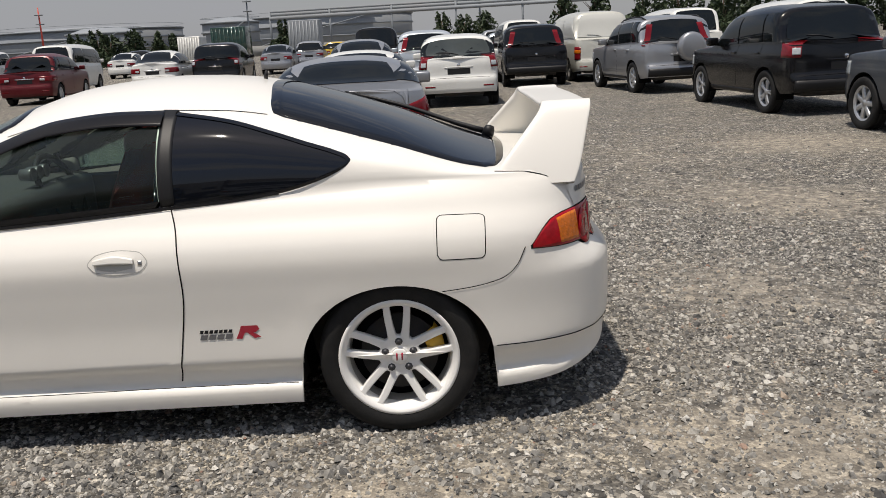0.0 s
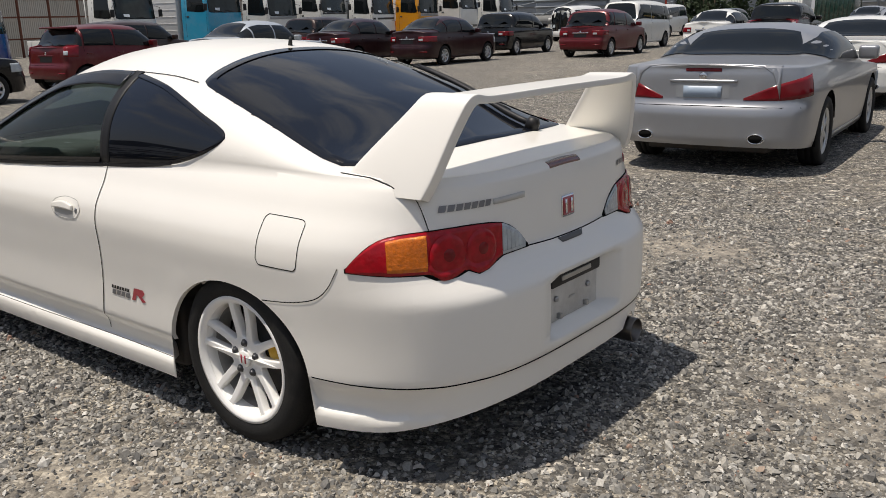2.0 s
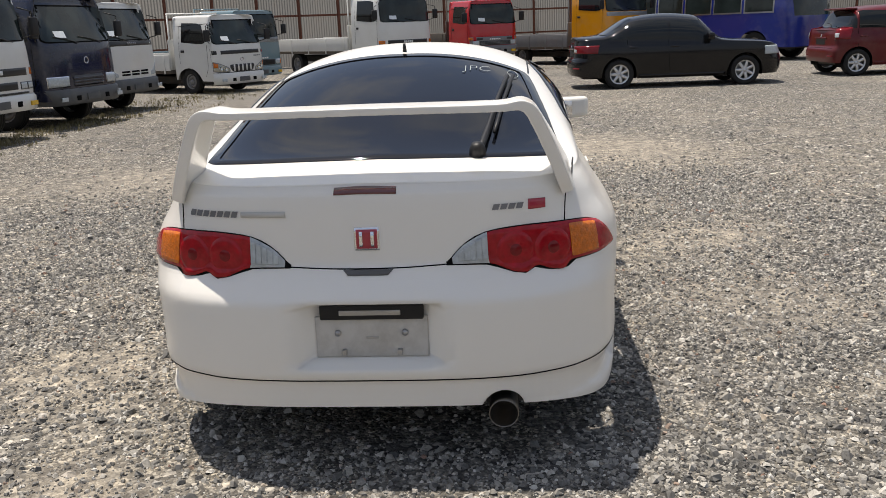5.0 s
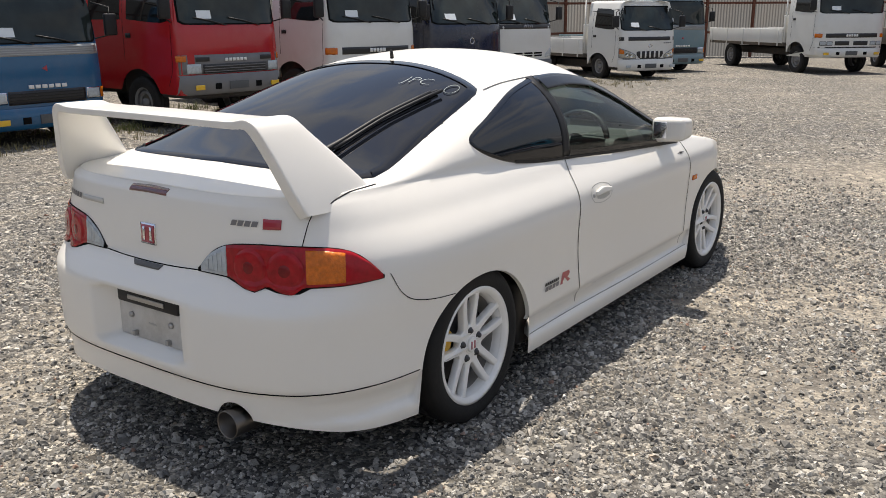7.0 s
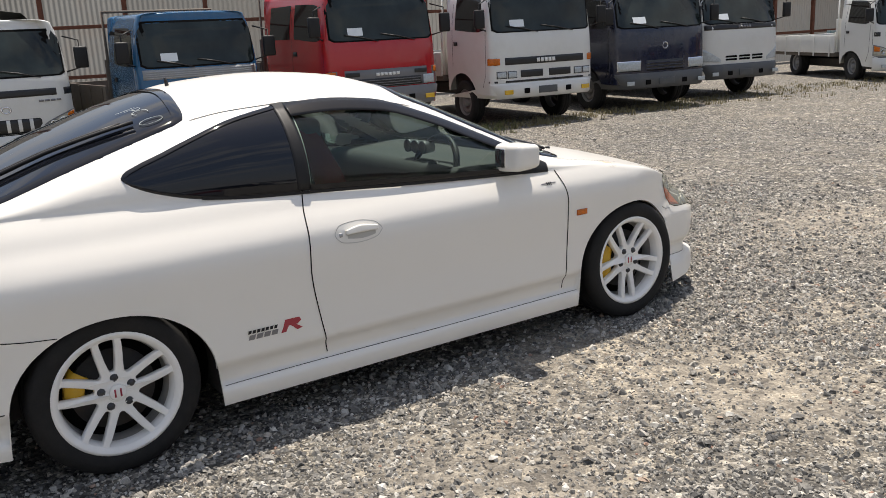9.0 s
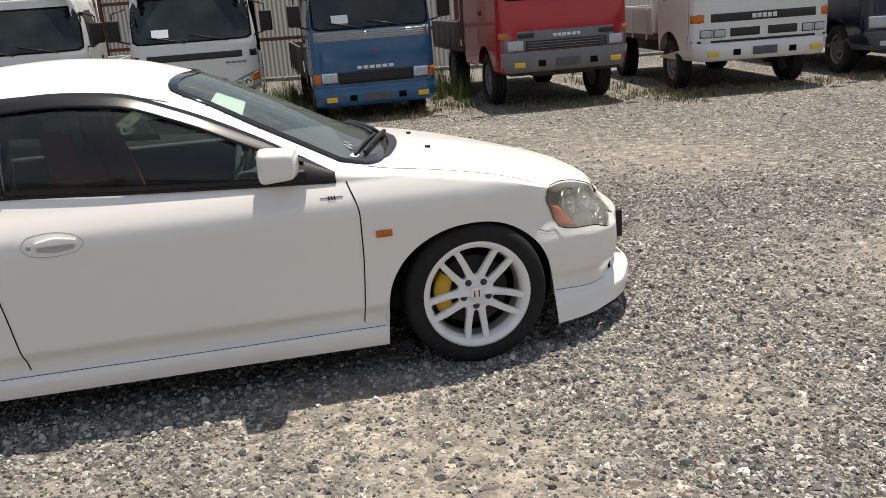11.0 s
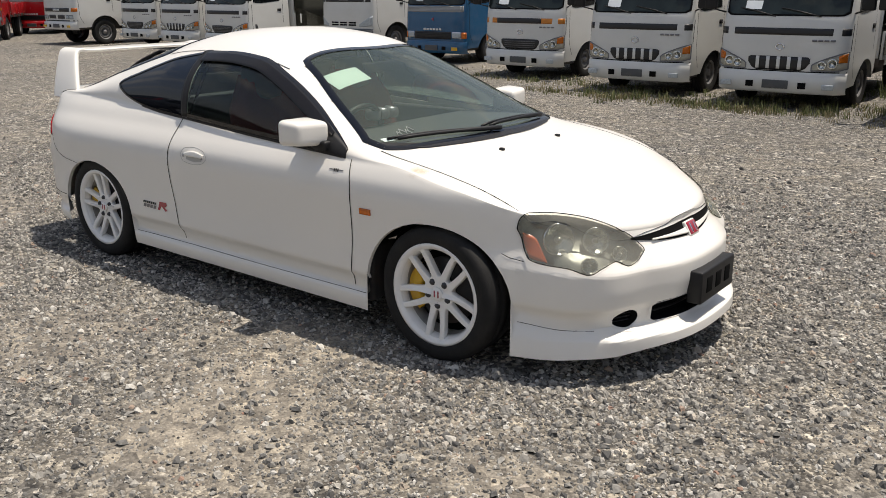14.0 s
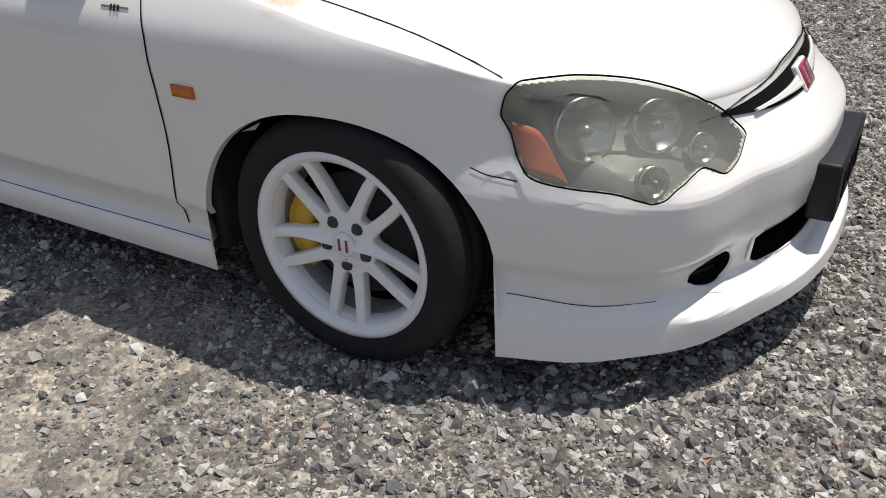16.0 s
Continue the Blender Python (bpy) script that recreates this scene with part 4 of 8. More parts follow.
    for lo, hi, way, sk in ((ws_lo, ws_hi, TOP, 0.02), (dw_lo, dw_hi, SIDE[1], 0.010), (dw_lo, dw_hi, SIDE[-1], 0.010), (rg_lo, rg_hi, TOP, 0.03), (qw_lo, qw_hi, SIDE[1], 0.02), (qw_lo, qw_hi, SIDE[-1], 0.02)):
        sh.cut(lo, hi, way, sk)
    # joints between panels become true cuts
    for co, no in (((-2.10, 0, 0), (1, 0, 0)), ((-0.80, 0, 0), (1, 0, 0.02)), ((0, 0, 0.226), (0, 0, 1)), ((0.21, 0, 0.566), (-0.22, 0, 1)), ((-2.9, 0, 0.512), (0, 0, 1)), ((-2.2, 0.722, 0), (0, 1, 0)), ((-2.2, -0.722, 0), (0, 1, 0)), ((0.0, 0.645, 0), (0, 1, 0)), ((0.0, -0.645, 0), (0, 1, 0))):
        bmesh.ops.bisect_plane(sh.bm, geom=sh.bm.verts[:] + sh.bm.edges[:] + sh.bm.faces[:], plane_co=co, plane_no=no)
    groups = {}
    for f in sh.bm.faces:
        c = f.calc_center_median()
        s = "right" if c.y > 0 else "left"
        if c.x > 0.1 and c.z < 0.566 + (c.x - 0.21) * 0.22 - 0.0 and (c.z < 0.655):
            k = "rear_bumper"
        elif c.x < -2.75 and c.z < 0.512:
            k = "front_bumper"
        elif c.z < 0.226:
            k = "side_skirt_" + s
        elif -2.10 < c.x < -0.797 and c.z < 0.86 + (c.x + 1.43) * 0.06 and abs(c.y) > 0.5:
            k = "door_" + s
        elif c.x < -2.25 and c.z > 0.60 and abs(c.y) < 0.722 and c.x < -2.28 and f.normal.z > 0.5:
            k = "bonnet"
        elif c.x > 0.36 and c.z > 0.655 and abs(c.y) < 0.645:
            k = "tailgate"
        else:
            k = "body"
        groups.setdefault(k, []).append(f)
    made = {}
    nice = {"side_skirt_left": "side_skirt", "side_skirt_right": "side_skirt", "door_left": "door", "door_right": "door"}
    for k, faces in groups.items():
        b = bmesh.new()
        idx = {}
        for f in faces:
            vs = []
            for v in f.verts:
                if v.index not in idx:
                    idx[v.index] = b.verts.new(v.co)
                vs.append(idx[v.index])
            b.faces.new(vs)
        made[k] = part(nice.get(k, k), b, WHITE, car)
    tr = Shell(None)
    tr.tree = sh.tree
    # panel joints
    for s in (1, -1):
        w = SIDE[s]
        for line, wide in (([(-2.10, 0.835), (-2.135, 0.70), (-2.135, 0.55), (-2.115, 0.25)], 0.005), ([(-0.812, 0.915), (-0.785, 0.80), (-0.775, 0.62), (-0.80, 0.42), (-0.830, 0.25)], 0.005), ([(0.176, 0.561), (0.30, 0.574), (0.405, 0.600), (0.455, 0.640), (0.490, 0.705)], 0.0032), ([(-2.895, 0.53), (-2.93, 0.515), (-2.985, 0.505)], 0.003)):
            part("panel_joint", tr.seam(line, w, wide, 0.0018, 40), GAP, car)
        fb = tr.seam([(0.165, 0.70), (0.182, 0.682), (0.32, 0.680), (0.340, 0.695), (0.345, 0.815), (0.328, 0.832), (0.188, 0.836), (0.168, 0.82), (0.165, 0.70)], w, 0.0035, n=60) if s < 0 else None
        if fb:
            part("fuel_flap_joint", fb, GAP, car)
        b = tr.seam([(s * 0.715, -2.20), (s * 0.722, -2.5), (s * 0.72, -2.75), (s * 0.706, -2.95), (s * 0.615, -3.085), (s * 0.456, -3.262), (s * 0.2, -3.335), (0.0, -3.350)], TOP, 0.006)
        part("bonnet_joint", b, GAP, car)
        b = tr.seam([(s * 0.565, -1.46), (s * 0.56, -1.0), (s * 0.555, -0.46)], TOP, 0.007, 0.0016)
        part("roof_moulding", b, PLASTIC, car)
        b = tr.seam([(s * 0.632, 0.800), (s * 0.636, 0.87), (s * 0.645, 0.935)], BACK, 0.005, n=12)
        part("tailgate_joint", b, GAP, car)
    b = tr.seam([(-0.265, 0.7005), (-0.1, 0.693), (0, 0.692), (0.1, 0.693), (0.265, 0.7005)], BACK, 0.005, n=24)
    part("tailgate_joint", b, GAP, car)
    lb = tr.seam([(-0.80, 0.335), (-0.5, 0.335), (0, 0.335), (0.5, 0.335), (0.80, 0.335)], BACK, 0.0045, 0.0018, n=70)
    part("lip_joint", lb, GAP, car)
    for s in (1, -1):
        part("lip_joint", tr.seam([(0.37, 0.335), (0.5, 0.334), (0.62, 0.335)], SIDE[s], 0.004, n=12), GAP, car)
        part("skirt_joint", tr.seam([(-2.20, 0.226), (-1.3, 0.226), (-0.385, 0.226)], SIDE[s], 0.0034, 0.0012, n=60), JOINT, car)
        part("lip_joint", tr.seam([(-2.965, 0.242), (-3.1, 0.232), (-3.25, 0.224)], SIDE[s], 0.0028, n=14), JOINT, car)
    # windscreen: black rim and clear pane
    def rimmed(name, lo, hi, way, pane_mat, border, frame_mat, label, nu=36, nv=20):
        fl, fh = curve_fn(lo), curve_fn(hi)
        a0, a1 = lo[0][0], lo[-1][0]
        outer, inner = [], []
        N = 60
        ring = [(a0 + (a1 - a0) * (0.5 - 0.5 * math.cos(math.pi * i / N)), 0) for i in range(N + 1)]
        ring = [(a, float(fl(a))) for a, _ in ring] + [(a, float(fh(a))) for a, _ in ring[::-1]]
        cen = Vector((sum(p[0] for p in ring) / len(ring), sum(p[1] for p in ring) / len(ring)))
        b = bmesh.new()
        loops = [[], [], []]
        n = len(ring)
        for i, p in enumerate(ring):
            p = Vector(p)
            t = Vector(ring[(i + 1) % n]) - Vector(ring[i - 1])
            if t.length < 1e-6:
                t = Vector(ring[(i + 2) % n]) - Vector(ring[i - 2])
            nrm = Vector((t.y, -t.x)).normalized()
            if nrm.dot(cen - p) < 0:
                nrm = -nrm
            for k, (dd, off) in enumerate(((-0.002, 0.0008), (0.002, 0.005), (border, 0.005))):
                q = p + nrm * dd
                loops[k].append(b.verts.new(tr.put(q.x, q.y, way, off)))
        for l0, l1 in zip(loops, loops[1:]):
            for i in range(n):
                try:
                    b.faces.new((l0[i], l0[(i + 1) % n], l1[(i + 1) % n], l1[i]))
                except ValueError:
                    pass
        bmesh.ops.recalc_face_normals(b, faces=b.faces[:])
        holder = part(name, b, frame_mat, car, label)
        pane = part("pane", tr.patch(lo, hi, way, 0.0015, nu, nv, 0.0), pane_mat, holder)
        pane.visible_shadow = False
        return holder
    rimmed("windscreen", ws_lo, ws_hi, TOP, GLASS, 0.035, TINT, "green tinted windscreen with black border")
    rimmed("rear_window", rg_lo, rg_hi, TOP, TINT, 0.04, TINT, "dark privacy glass rear window")
    for s in (1, -1):
        rimmed("side_window", dw_lo, dw_hi, SIDE[s], SIDEGLASS, 0.030, TINT, "tinted door window with black frame")
        rimmed("quarter_window", qw_lo, qw_hi, SIDE[s], TINT, 0.012, TINT, "dark privacy glass quarter window")
        part("belt_moulding", tr.seam([(-2.04, 0.840), (-1.43, 0.871), (-0.845, 0.906), (-0.60, 0.920), (-0.41, 0.941)], SIDE[s], 0.012, 0.0065, n=60), PLASTIC, car, "black rubber belt moulding")
        # pillar cover and wind deflector
        part("pillar_cover", tr.patch([(-0.85, 0.912), (-0.795, 0.916)], [(-0.85, 1.252), (-0.795, 1.249)], SIDE[s], 0.004, 3, 10, 0.004), PLASTIC, car, "matt black centre pillar cover")
        fh = dw_hi[1:]
        lo = [(a, h - 0.055) for a, h in fh]
        lo[0] = (fh[0][0], fh[0][1] - 0.025)
        hi = [(a, h - 0.010) for a, h in fh]
        part("wind_deflector", tr.patch(lo, hi, SIDE[s], 0.012, 30, 5, 0.003), VISOR, car, "smoked plastic wind deflector above the door window")
        part("mirror_triangle", tr.patch([(-2.06, 0.832), (-1.86, 0.846)], [(-2.06, 0.872), (-1.86, 0.975)], SIDE[s], 0.006, 8, 5, 0.006), PLASTIC, car)
        # mirror
        mb = box_bm(-1.930, -1.768, *sorted((s * 0.762, s * 0.945)), 0.864, 0.996, 0.034, 4)
        for v in mb.verts:
            t = (abs(v.co.y) - 0.762) / 0.183
            f = (-1.768 - v.co.x) / 0.162
            v.co.z = 0.932 + (v.co.z - 0.932) * (1 - 0.10 * t) * (1 - 0.16 * f * f) + 0.010 * t
            v.co.x += 0.030 * t * f
        mo = part("door_mirror", mb, WHITE, car)
        part("mirror_glass", box_bm(-1.770, -1.765, *sorted((s * 0.780, s * 0.850)), 0.892, 0.976, 0.002), CHROME, mo)
        part("mirror_foot", box_bm(-1.95, -1.86, *sorted((s * 0.72, s * 0.82)), 0.855, 0.90, 0.012), PLASTIC, mo)
        # door handle in its oval dish
        d_lo = [(-1.108, 0.726), (-1.08, 0.702), (-1.0, 0.690), (-0.92, 0.700), (-0.892, 0.730)]
        d_hi = [(-1.108, 0.732), (-1.08, 0.760), (-1.0, 0.775), (-0.92, 0.767), (-0.892, 0.736)]
        hd = part("door_handle", tr.patch(d_lo, d_hi, SIDE[s], 0.0015, 20, 6, 0.0), WHITE, made["door_right" if s > 0 else "door_left"])
        # shade of the hollow under the grip, painted as a flat grey patch
        part("handle_slot", tr.patch([(-1.075, 0.712), (-1.01, 0.704), (-0.945, 0.712)], [(-1.075, 0.730), (-1.01, 0.734), (-0.945, 0.730)], SIDE[s], 0.003, 12, 3, 0.0), GREYSHADE, hd)
        part("handle_grip", tr.patch([(-1.085, 0.727), (-1.01, 0.728), (-0.94, 0.727)], [(-1.085, 0.745), (-1.01, 0.757), (-0.94, 0.745)], SIDE[s], 0.014, 12, 4, 0.012), WHITE, hd)
        part("key_hole", tr.patch([(-0.924, 0.722), (-0.910, 0.722)], [(-0.924, 0.738), (-0.910, 0.738)], SIDE[s], 0.004, 4, 3, 0.003), STEEL, hd)
        ring = tr.seam([(a, h) for a, h in d_lo] + [(a, h) for a, h in d_hi[::-1]] + [d_lo[0]], SIDE[s], 0.003, 0.002, 60)
        part("handle_rim_joint", ring, GREYSHADE, hd)
        # side flashers, lettering bars
        part("side_flasher", tr.patch([(-2.256, 0.608), (-2.192, 0.608)], [(-2.256, 0.635), (-2.192, 0.635)], SIDE[s], 0.006, 6, 3, 0.006), AMBER, car, "amber side flasher")
        zb0, xa, xb, xc, xd = (0.418, -0.735, -0.61, -0.600, -0.515) if s < 0 else (0.386, -0.615, -0.49, -0.715, -0.625)
        first = xa if s < 0 else xb
        bars("side_badge", PLASTIC, car, "narrow black sticker bar on the rear flank", tr, SIDE[s], first, zb0 + 0.026, (xb - xa) * -s, 0.013, 7)
        bars("side_badge", GREY_BADGE, car, "grey sticker bar on the rear flank", tr, SIDE[s], first, zb0 + 0.002, (xb - xa) * -s, 0.019, 4, 0.82)
        x0 = xc if s < 0 else xd
        for quad, m, o in ((((0.012, 0.023), (0.074, 0.023), (0.090, 0.036), (0.082, 0.050), (0.022, 0.050)), RED_BADGE, 0.002), (((0.0, 0.0), (0.022, 0.0), (0.035, 0.023), (0.012, 0.023)), RED_BADGE, 0.002), (((0.044, 0.023), (0.066, 0.023), (0.094, 0.005), (0.070, 0.0)), RED_BADGE, 0.002)):
            bm = bmesh.new()
            bm.faces.new([bm.verts.new(tr.put(x0 - s * u, zb0 + v, SIDE[s], o)) for u, v in quad])
            part("side_badge", bm, m, car, "dark red sticker shape on the rear flank" if m is RED_BADGE else "")
        part("wheel_arch_lip", arch_lip(tr, s, 0.0, 0.30, 0.360, 0.292), WHITE, car)
        part("wheel_arch_lip", arch_lip(tr, s, -2.585, 0.30, 0.366, 0.318), WHITE, car)
        for hx in (0.0, -2.585):
            lin = bmesh.new()
            rows = [[Vector((hx + 0.372 * math.cos(q), s * y, 0.30 + 0.33 * math.sin(q))) for q in np.linspace(-0.35, math.pi + 0.35, 25)] for y in (0.50, 0.705)]
            lin = sheet(rows)
            part("wheel_housing", lin, GAP, car)
        # small door sticker
        part("door_sticker", slanted(tr, SIDE[s], -2.078, 0.781, 0.090, 0.005, 1, 0.98), GREY_BADGE, car)
        part("door_sticker", slanted(tr, SIDE[s], -2.050, 0.776, 0.034, 0.013, 3, 0.6, 0.003), PLASTIC, car)
    # rear lamps, seen from behind at a slant
    for s in (1, -1):
        way = (-0.75, -0.66 * s, 0)
        d, r, u = tr.axes(way)
        tip_in = Vector((0.806, s * 0.259, 0.0)).dot(r)
        tip_out = Vector((0.492, s * 0.788, 0.0)).dot(r)
        def A(t):
            return tip_in + (tip_out - tip_in) * t
        lo = [(0.0, 0.700), (0.18, 0.697), (0.26, 0.672), (0.32, 0.664), (0.395, 0.681), (0.45, 0.668), (0.52, 0.661), (0.59, 0.684), (0.78, 0.688), (1.0, 0.697)]
        hi = [(0.0, 0.706), (0.08, 0.765), (0.20, 0.803), (0.40, 0.812), (0.65, 0.808), (0.80, 0.796), (0.92, 0.755), (1.0, 0.704)]
        def sub(t0, t1, off, material, name, parent, label="", grow=0.0, lo=lo, hi=hi, A=A):
            fl, fh = curve_fn(lo), curve_fn(hi)
            ts = np.linspace(t0, t1, 14)
            l = [(A(t), float(fl(t))) for t in ts]
            h = [(A(t), float(fh(t))) for t in ts]
            if l[0][0] > l[-1][0]:
                l, h = l[::-1], h[::-1]
            return part(name, tr.patch(l, h, way, off, 26, 8, 0.004, grow), material, parent, label)
        lamp = sub(0.0, 1.0, 0.001, GAP, "tail_lamp", car, "red, amber and clear tail lamp", 0.0035)
        sub(0.02, 0.175, 0.006, CLEAR_LENS, "reverse_lens", lamp, "clear ribbed reversing lens")
        for j in range(5):
            t0 = 0.052 + 0.026 * j
            sub(t0, t0 + 0.011, 0.0085, CLEAR_LENS, "lens_rib", lamp, "", -0.010)
        sub(0.175, 0.585, 0.0065, RED_LENS, "brake_lens", lamp, "red brake lens")
        sub(0.585, 0.815, 0.0080, AMBER, "turn_lens", lamp, "amber flasher lens", -0.009)
        sub(0.575, 0.995, 0.006, RED_LENS, "side_lens", lamp, "red side lens")
        for tc, hz, rr in ((0.30, 0.737, 0.060), (0.49, 0.735, 0.062)):
            c = tr.put(A(tc), hz, way, 0.008)
            n = (tr.put(A(tc), hz, way, 0.03) - c).normalized()
            face = Matrix.Translation(c) @ n.to_track_quat("Y", "Z").to_matrix().to_4x4()
            b = lathe([(0.0, 0.0058), (rr * 0.34, 0.0052), (rr * 0.60, 0.0036), (rr * 0.80, 0.0036), (rr * 0.94, 0.0016), (rr * 1.02, -0.003)], 40, caps=False)
            b.transform(face)
            part("lamp_ring", b, RED_LENS, lamp)
            # bulb shadow painted as a small darker disc on the round
            b = lathe([(0.0, 0.0068), (rr * 0.30, 0.0060), (rr * 0.36, 0.0044)], 24, caps=False)
            b.transform(face)
            part("lamp_bowl", b, BULBSHADE, lamp, "darker red spot for the bulb's shadow in the lamp")
    # plate panel, lamp, bolts
    x_p = 0.820
    pp = part("plate_panel", box_bm(x_p - 0.006, x_p + 0.003, -0.185, 0.185, 0.396, 0.535, 0.003), mat("grubby_plate_panel", (0.60, 0.58, 0.54), 0.5, var=0.12, scale=9, dirt=0.6, dirt_color=(0.26, 0.23, 0.19)), car, "grubby number plate panel without plate")
    part("plate_mark", box_bm(x_p + 0.002, x_p + 0.0045, -0.018, 0.022, 0.458, 0.466, 0.001), STEEL, pp)
    part("plate_lamp", box_bm(x_p, x_p + 0.022, -0.165, 0.175, 0.528, 0.580, 0.008), PLASTIC, car, "black plate lamp holder")
    part("plate_lamp_bar", box_bm(x_p + 0.02, x_p + 0.026, -0.10, 0.10, 0.545, 0.562, 0.002), STEEL, car)
    for y in (-0.092, 0.092):
        part("plate_bolt", box_bm(x_p + 0.002, x_p + 0.02, y - 0.008, y + 0.008, 0.405, 0.424, 0.002), STEEL, car)
        b = lathe([(0, 0.01), (0.010, 0.009), (0.011, 0.0)], 12, "x")
        b.transform(Matrix.Translation((x_p + 0.004, y * 1.2, 0.48)))
        part("plate_clip", b, STEEL, car)
    part("tailgate_button", tr.patch([(-0.080, 0.688), (-0.062, 0.672), (0.062, 0.672), (0.080, 0.688)], [(-0.080, 0.690), (0.080, 0.690)], BACK, 0.003, 10, 3, 0.003), mat("tailgate_grip", (0.09, 0.09, 0.09), 0.5), car)
    part("high_brake_lamp", tr.patch([(-0.10, 0.930), (0.0, 0.932), (0.10, 0.930)], [(-0.10, 0.950), (0.0, 0.953), (0.10, 0.950)], BACK, 0.002, 12, 3, 0.003), mat("dark_red_lens", (0.10, 0.012, 0.012), 0.15, coat=1.0), car, "dark red high brake lamp")
    eb = part("rear_emblem", tr.patch([(-0.040, 0.752), (0.040, 0.752)], [(-0.044, 0.826), (0.044, 0.826)], BACK, 0.004, 6, 5, 0.005), CHROME, car, "red emblem with chrome rim")
    part("emblem_field", tr.patch([(-0.034, 0.758), (0.034, 0.758)], [(-0.037, 0.820), (0.037, 0.820)], BACK, 0.006, 6, 5, 0.002), RED_BADGE, eb)
    for a0, a1, h0, h1 in ((-0.024, -0.013, 0.765, 0.813), (0.013, 0.024, 0.765, 0.813)):
        part("emblem_bar", tr.patch([(a0, h0), (a1, h0)], [(a0, h1), (a1, h1)], BACK, 0.009, 3, 3, 0.003), CHROME, eb)
    bars("tailgate_badge", GREY_BADGE, car, "silver-grey bar on the tailgate", tr, BACK, -0.60, 0.862, 0.18, 0.020, 7, 0.8, 0.003)
    part("tailgate_badge", tr.patch([(-0.41, 0.862), (-0.26, 0.862)], [(-0.41, 0.880), (-0.26, 0.882)], BACK, 0.003, 6, 2, 0.002), mat("faded_badge", (0.5, 0.49, 0.46), 0.4), car)
    bars("tailgate_badge", GREY_BADGE, car, "grey bar on the tailgate", tr, BACK, 0.40, 0.868, 0.10, 0.018, 4, 0.8, 0.003)
    part("tailgate_badge", tr.patch([(0.505, 0.862), (0.58, 0.862)], [(0.515, 0.895), (0.57, 0.893)], BACK, 0.003, 6, 3, 0.002), RED_BADGE, car)
    # headlamps, seen from the front at a slant
    for s in (1, -1):
        way = (0.80, -0.60 * s, 0)
        d, r, u = tr.axes(way)
        lo, hi = side_of(lamp_lo, s), side_of(lamp_hi, s)
        am_lo = side_of([(-1.279, 0.512), (-1.226, 0.521), (-1.206, 0.600)], s)
        am_hi = side_of([(-1.279, 0.516), (-1.253, 0.602), (-1.206, 0.620)], s)
        lamp = part("headlamp", tr.patch(lo, hi, way, -0.055, 40, 10, 0.0, 0.045), LAMPGREY, car, "greenish clear headlamp, slightly clouded")
        ring = lo + hi[::-1] + lo[:1]
        part("bezel", tr.seam(ring, way, 0.0040, 0.0068, 160), GAP, lamp)
        n = (-Vector(way).normalized() + Vector((-0.1, 0.15 * s, 0.25))).normalized()
        turn = n.to_track_quat("Y", "Z").to_matrix().to_4x4()
        for tc, hz, rr in ((-1.345, 0.598, 0.070), (-1.500, 0.590, 0.058), (-1.600, 0.535, 0.034), (-1.437, 0.512, 0.034)):
            m = Matrix.Translation(tr.put(tc * s, hz, way, -0.012)) @ turn
            b = lathe([(0.0, -0.034), (rr * 0.3, -0.032), (rr * 0.62, -0.022), (rr * 0.86, -0.010), (rr * 0.95, -0.004), (rr * 0.955, -0.03)], 40)
            rf = part("reflector", b, REFLECTOR, lamp)
            rf.matrix_basis = m
            b = lathe([(0, 0.004), (rr * 0.16, 0.0), (rr * 0.20, -0.012), (rr * 0.20, -0.036)], 16)
            part("bulb_cap", b, LAMPGREY, lamp).matrix_basis = m
        part("turn_lens", tr.patch(am_lo, am_hi, way, 0.001, 12, 6, 0.004), AMBERDULL, lamp, "orange corner reflector")
        ln = part("lens", tr.patch(lo, hi, way, 0.003, 40, 10, 0.0), CLEAR, lamp)
        ln.visible_shadow = False
    # front: grille, emblem, intake, fog holes, plate bracket
    part("grille", tr.patch([(-0.40, 0.572), (-0.2, 0.544), (0, 0.534), (0.2, 0.544), (0.40, 0.572)], [(-0.40, 0.580), (-0.2, 0.588), (0, 0.592), (0.2, 0.588), (0.40, 0.580)], FRONT, 0.004, 36, 6, 0.0), GAP, car, "dark narrow upper grille")
    part("grille_wing", tr.patch([(-0.30, 0.556), (-0.1, 0.543), (0, 0.536), (0.1, 0.543), (0.30, 0.556)], [(-0.30, 0.562), (-0.1, 0.560), (0, 0.566), (0.1, 0.560), (0.30, 0.562)], FRONT, 0.012, 30, 4, 0.008), WHITE, car)
    tilt = Matrix.Translation(tr.put(0, 0.552, FRONT, 0.006)) @ Matrix.Rotation(0.55, 4, "Y")
    fe = part("front_emblem", box_bm(-0.010, 0.02, -0.050, 0.050, -0.036, 0.036, 0.009, 3), WHITE, car)
    fe.matrix_basis = tilt
    part("emblem_field", box_bm(-0.014, 0.0, -0.042, 0.042, -0.030, 0.030, 0.006, 2), RED_BADGE, fe, "red front emblem")
    for y0 in (-0.020, 0.020):
        part("emblem_bar", box_bm(-0.017, -0.005, y0 - 0.005, y0 + 0.005, -0.022, 0.022, 0.002), CHROME, fe)
    def recess(name, lo, hi, deep, label):
        """An opening in the nose: a turned-in white edge and a dark back."""
        fl, fh = curve_fn(lo), curve_fn(hi)
        n = 28
        run = [lo[0][0] + (lo[-1][0] - lo[0][0]) * (0.5 - 0.5 * math.cos(math.pi * i / n)) for i in range(n + 1)]
        ring = [(a, float(fl(a))) for a in run] + [(a, float(fh(a))) for a in run[::-1]]
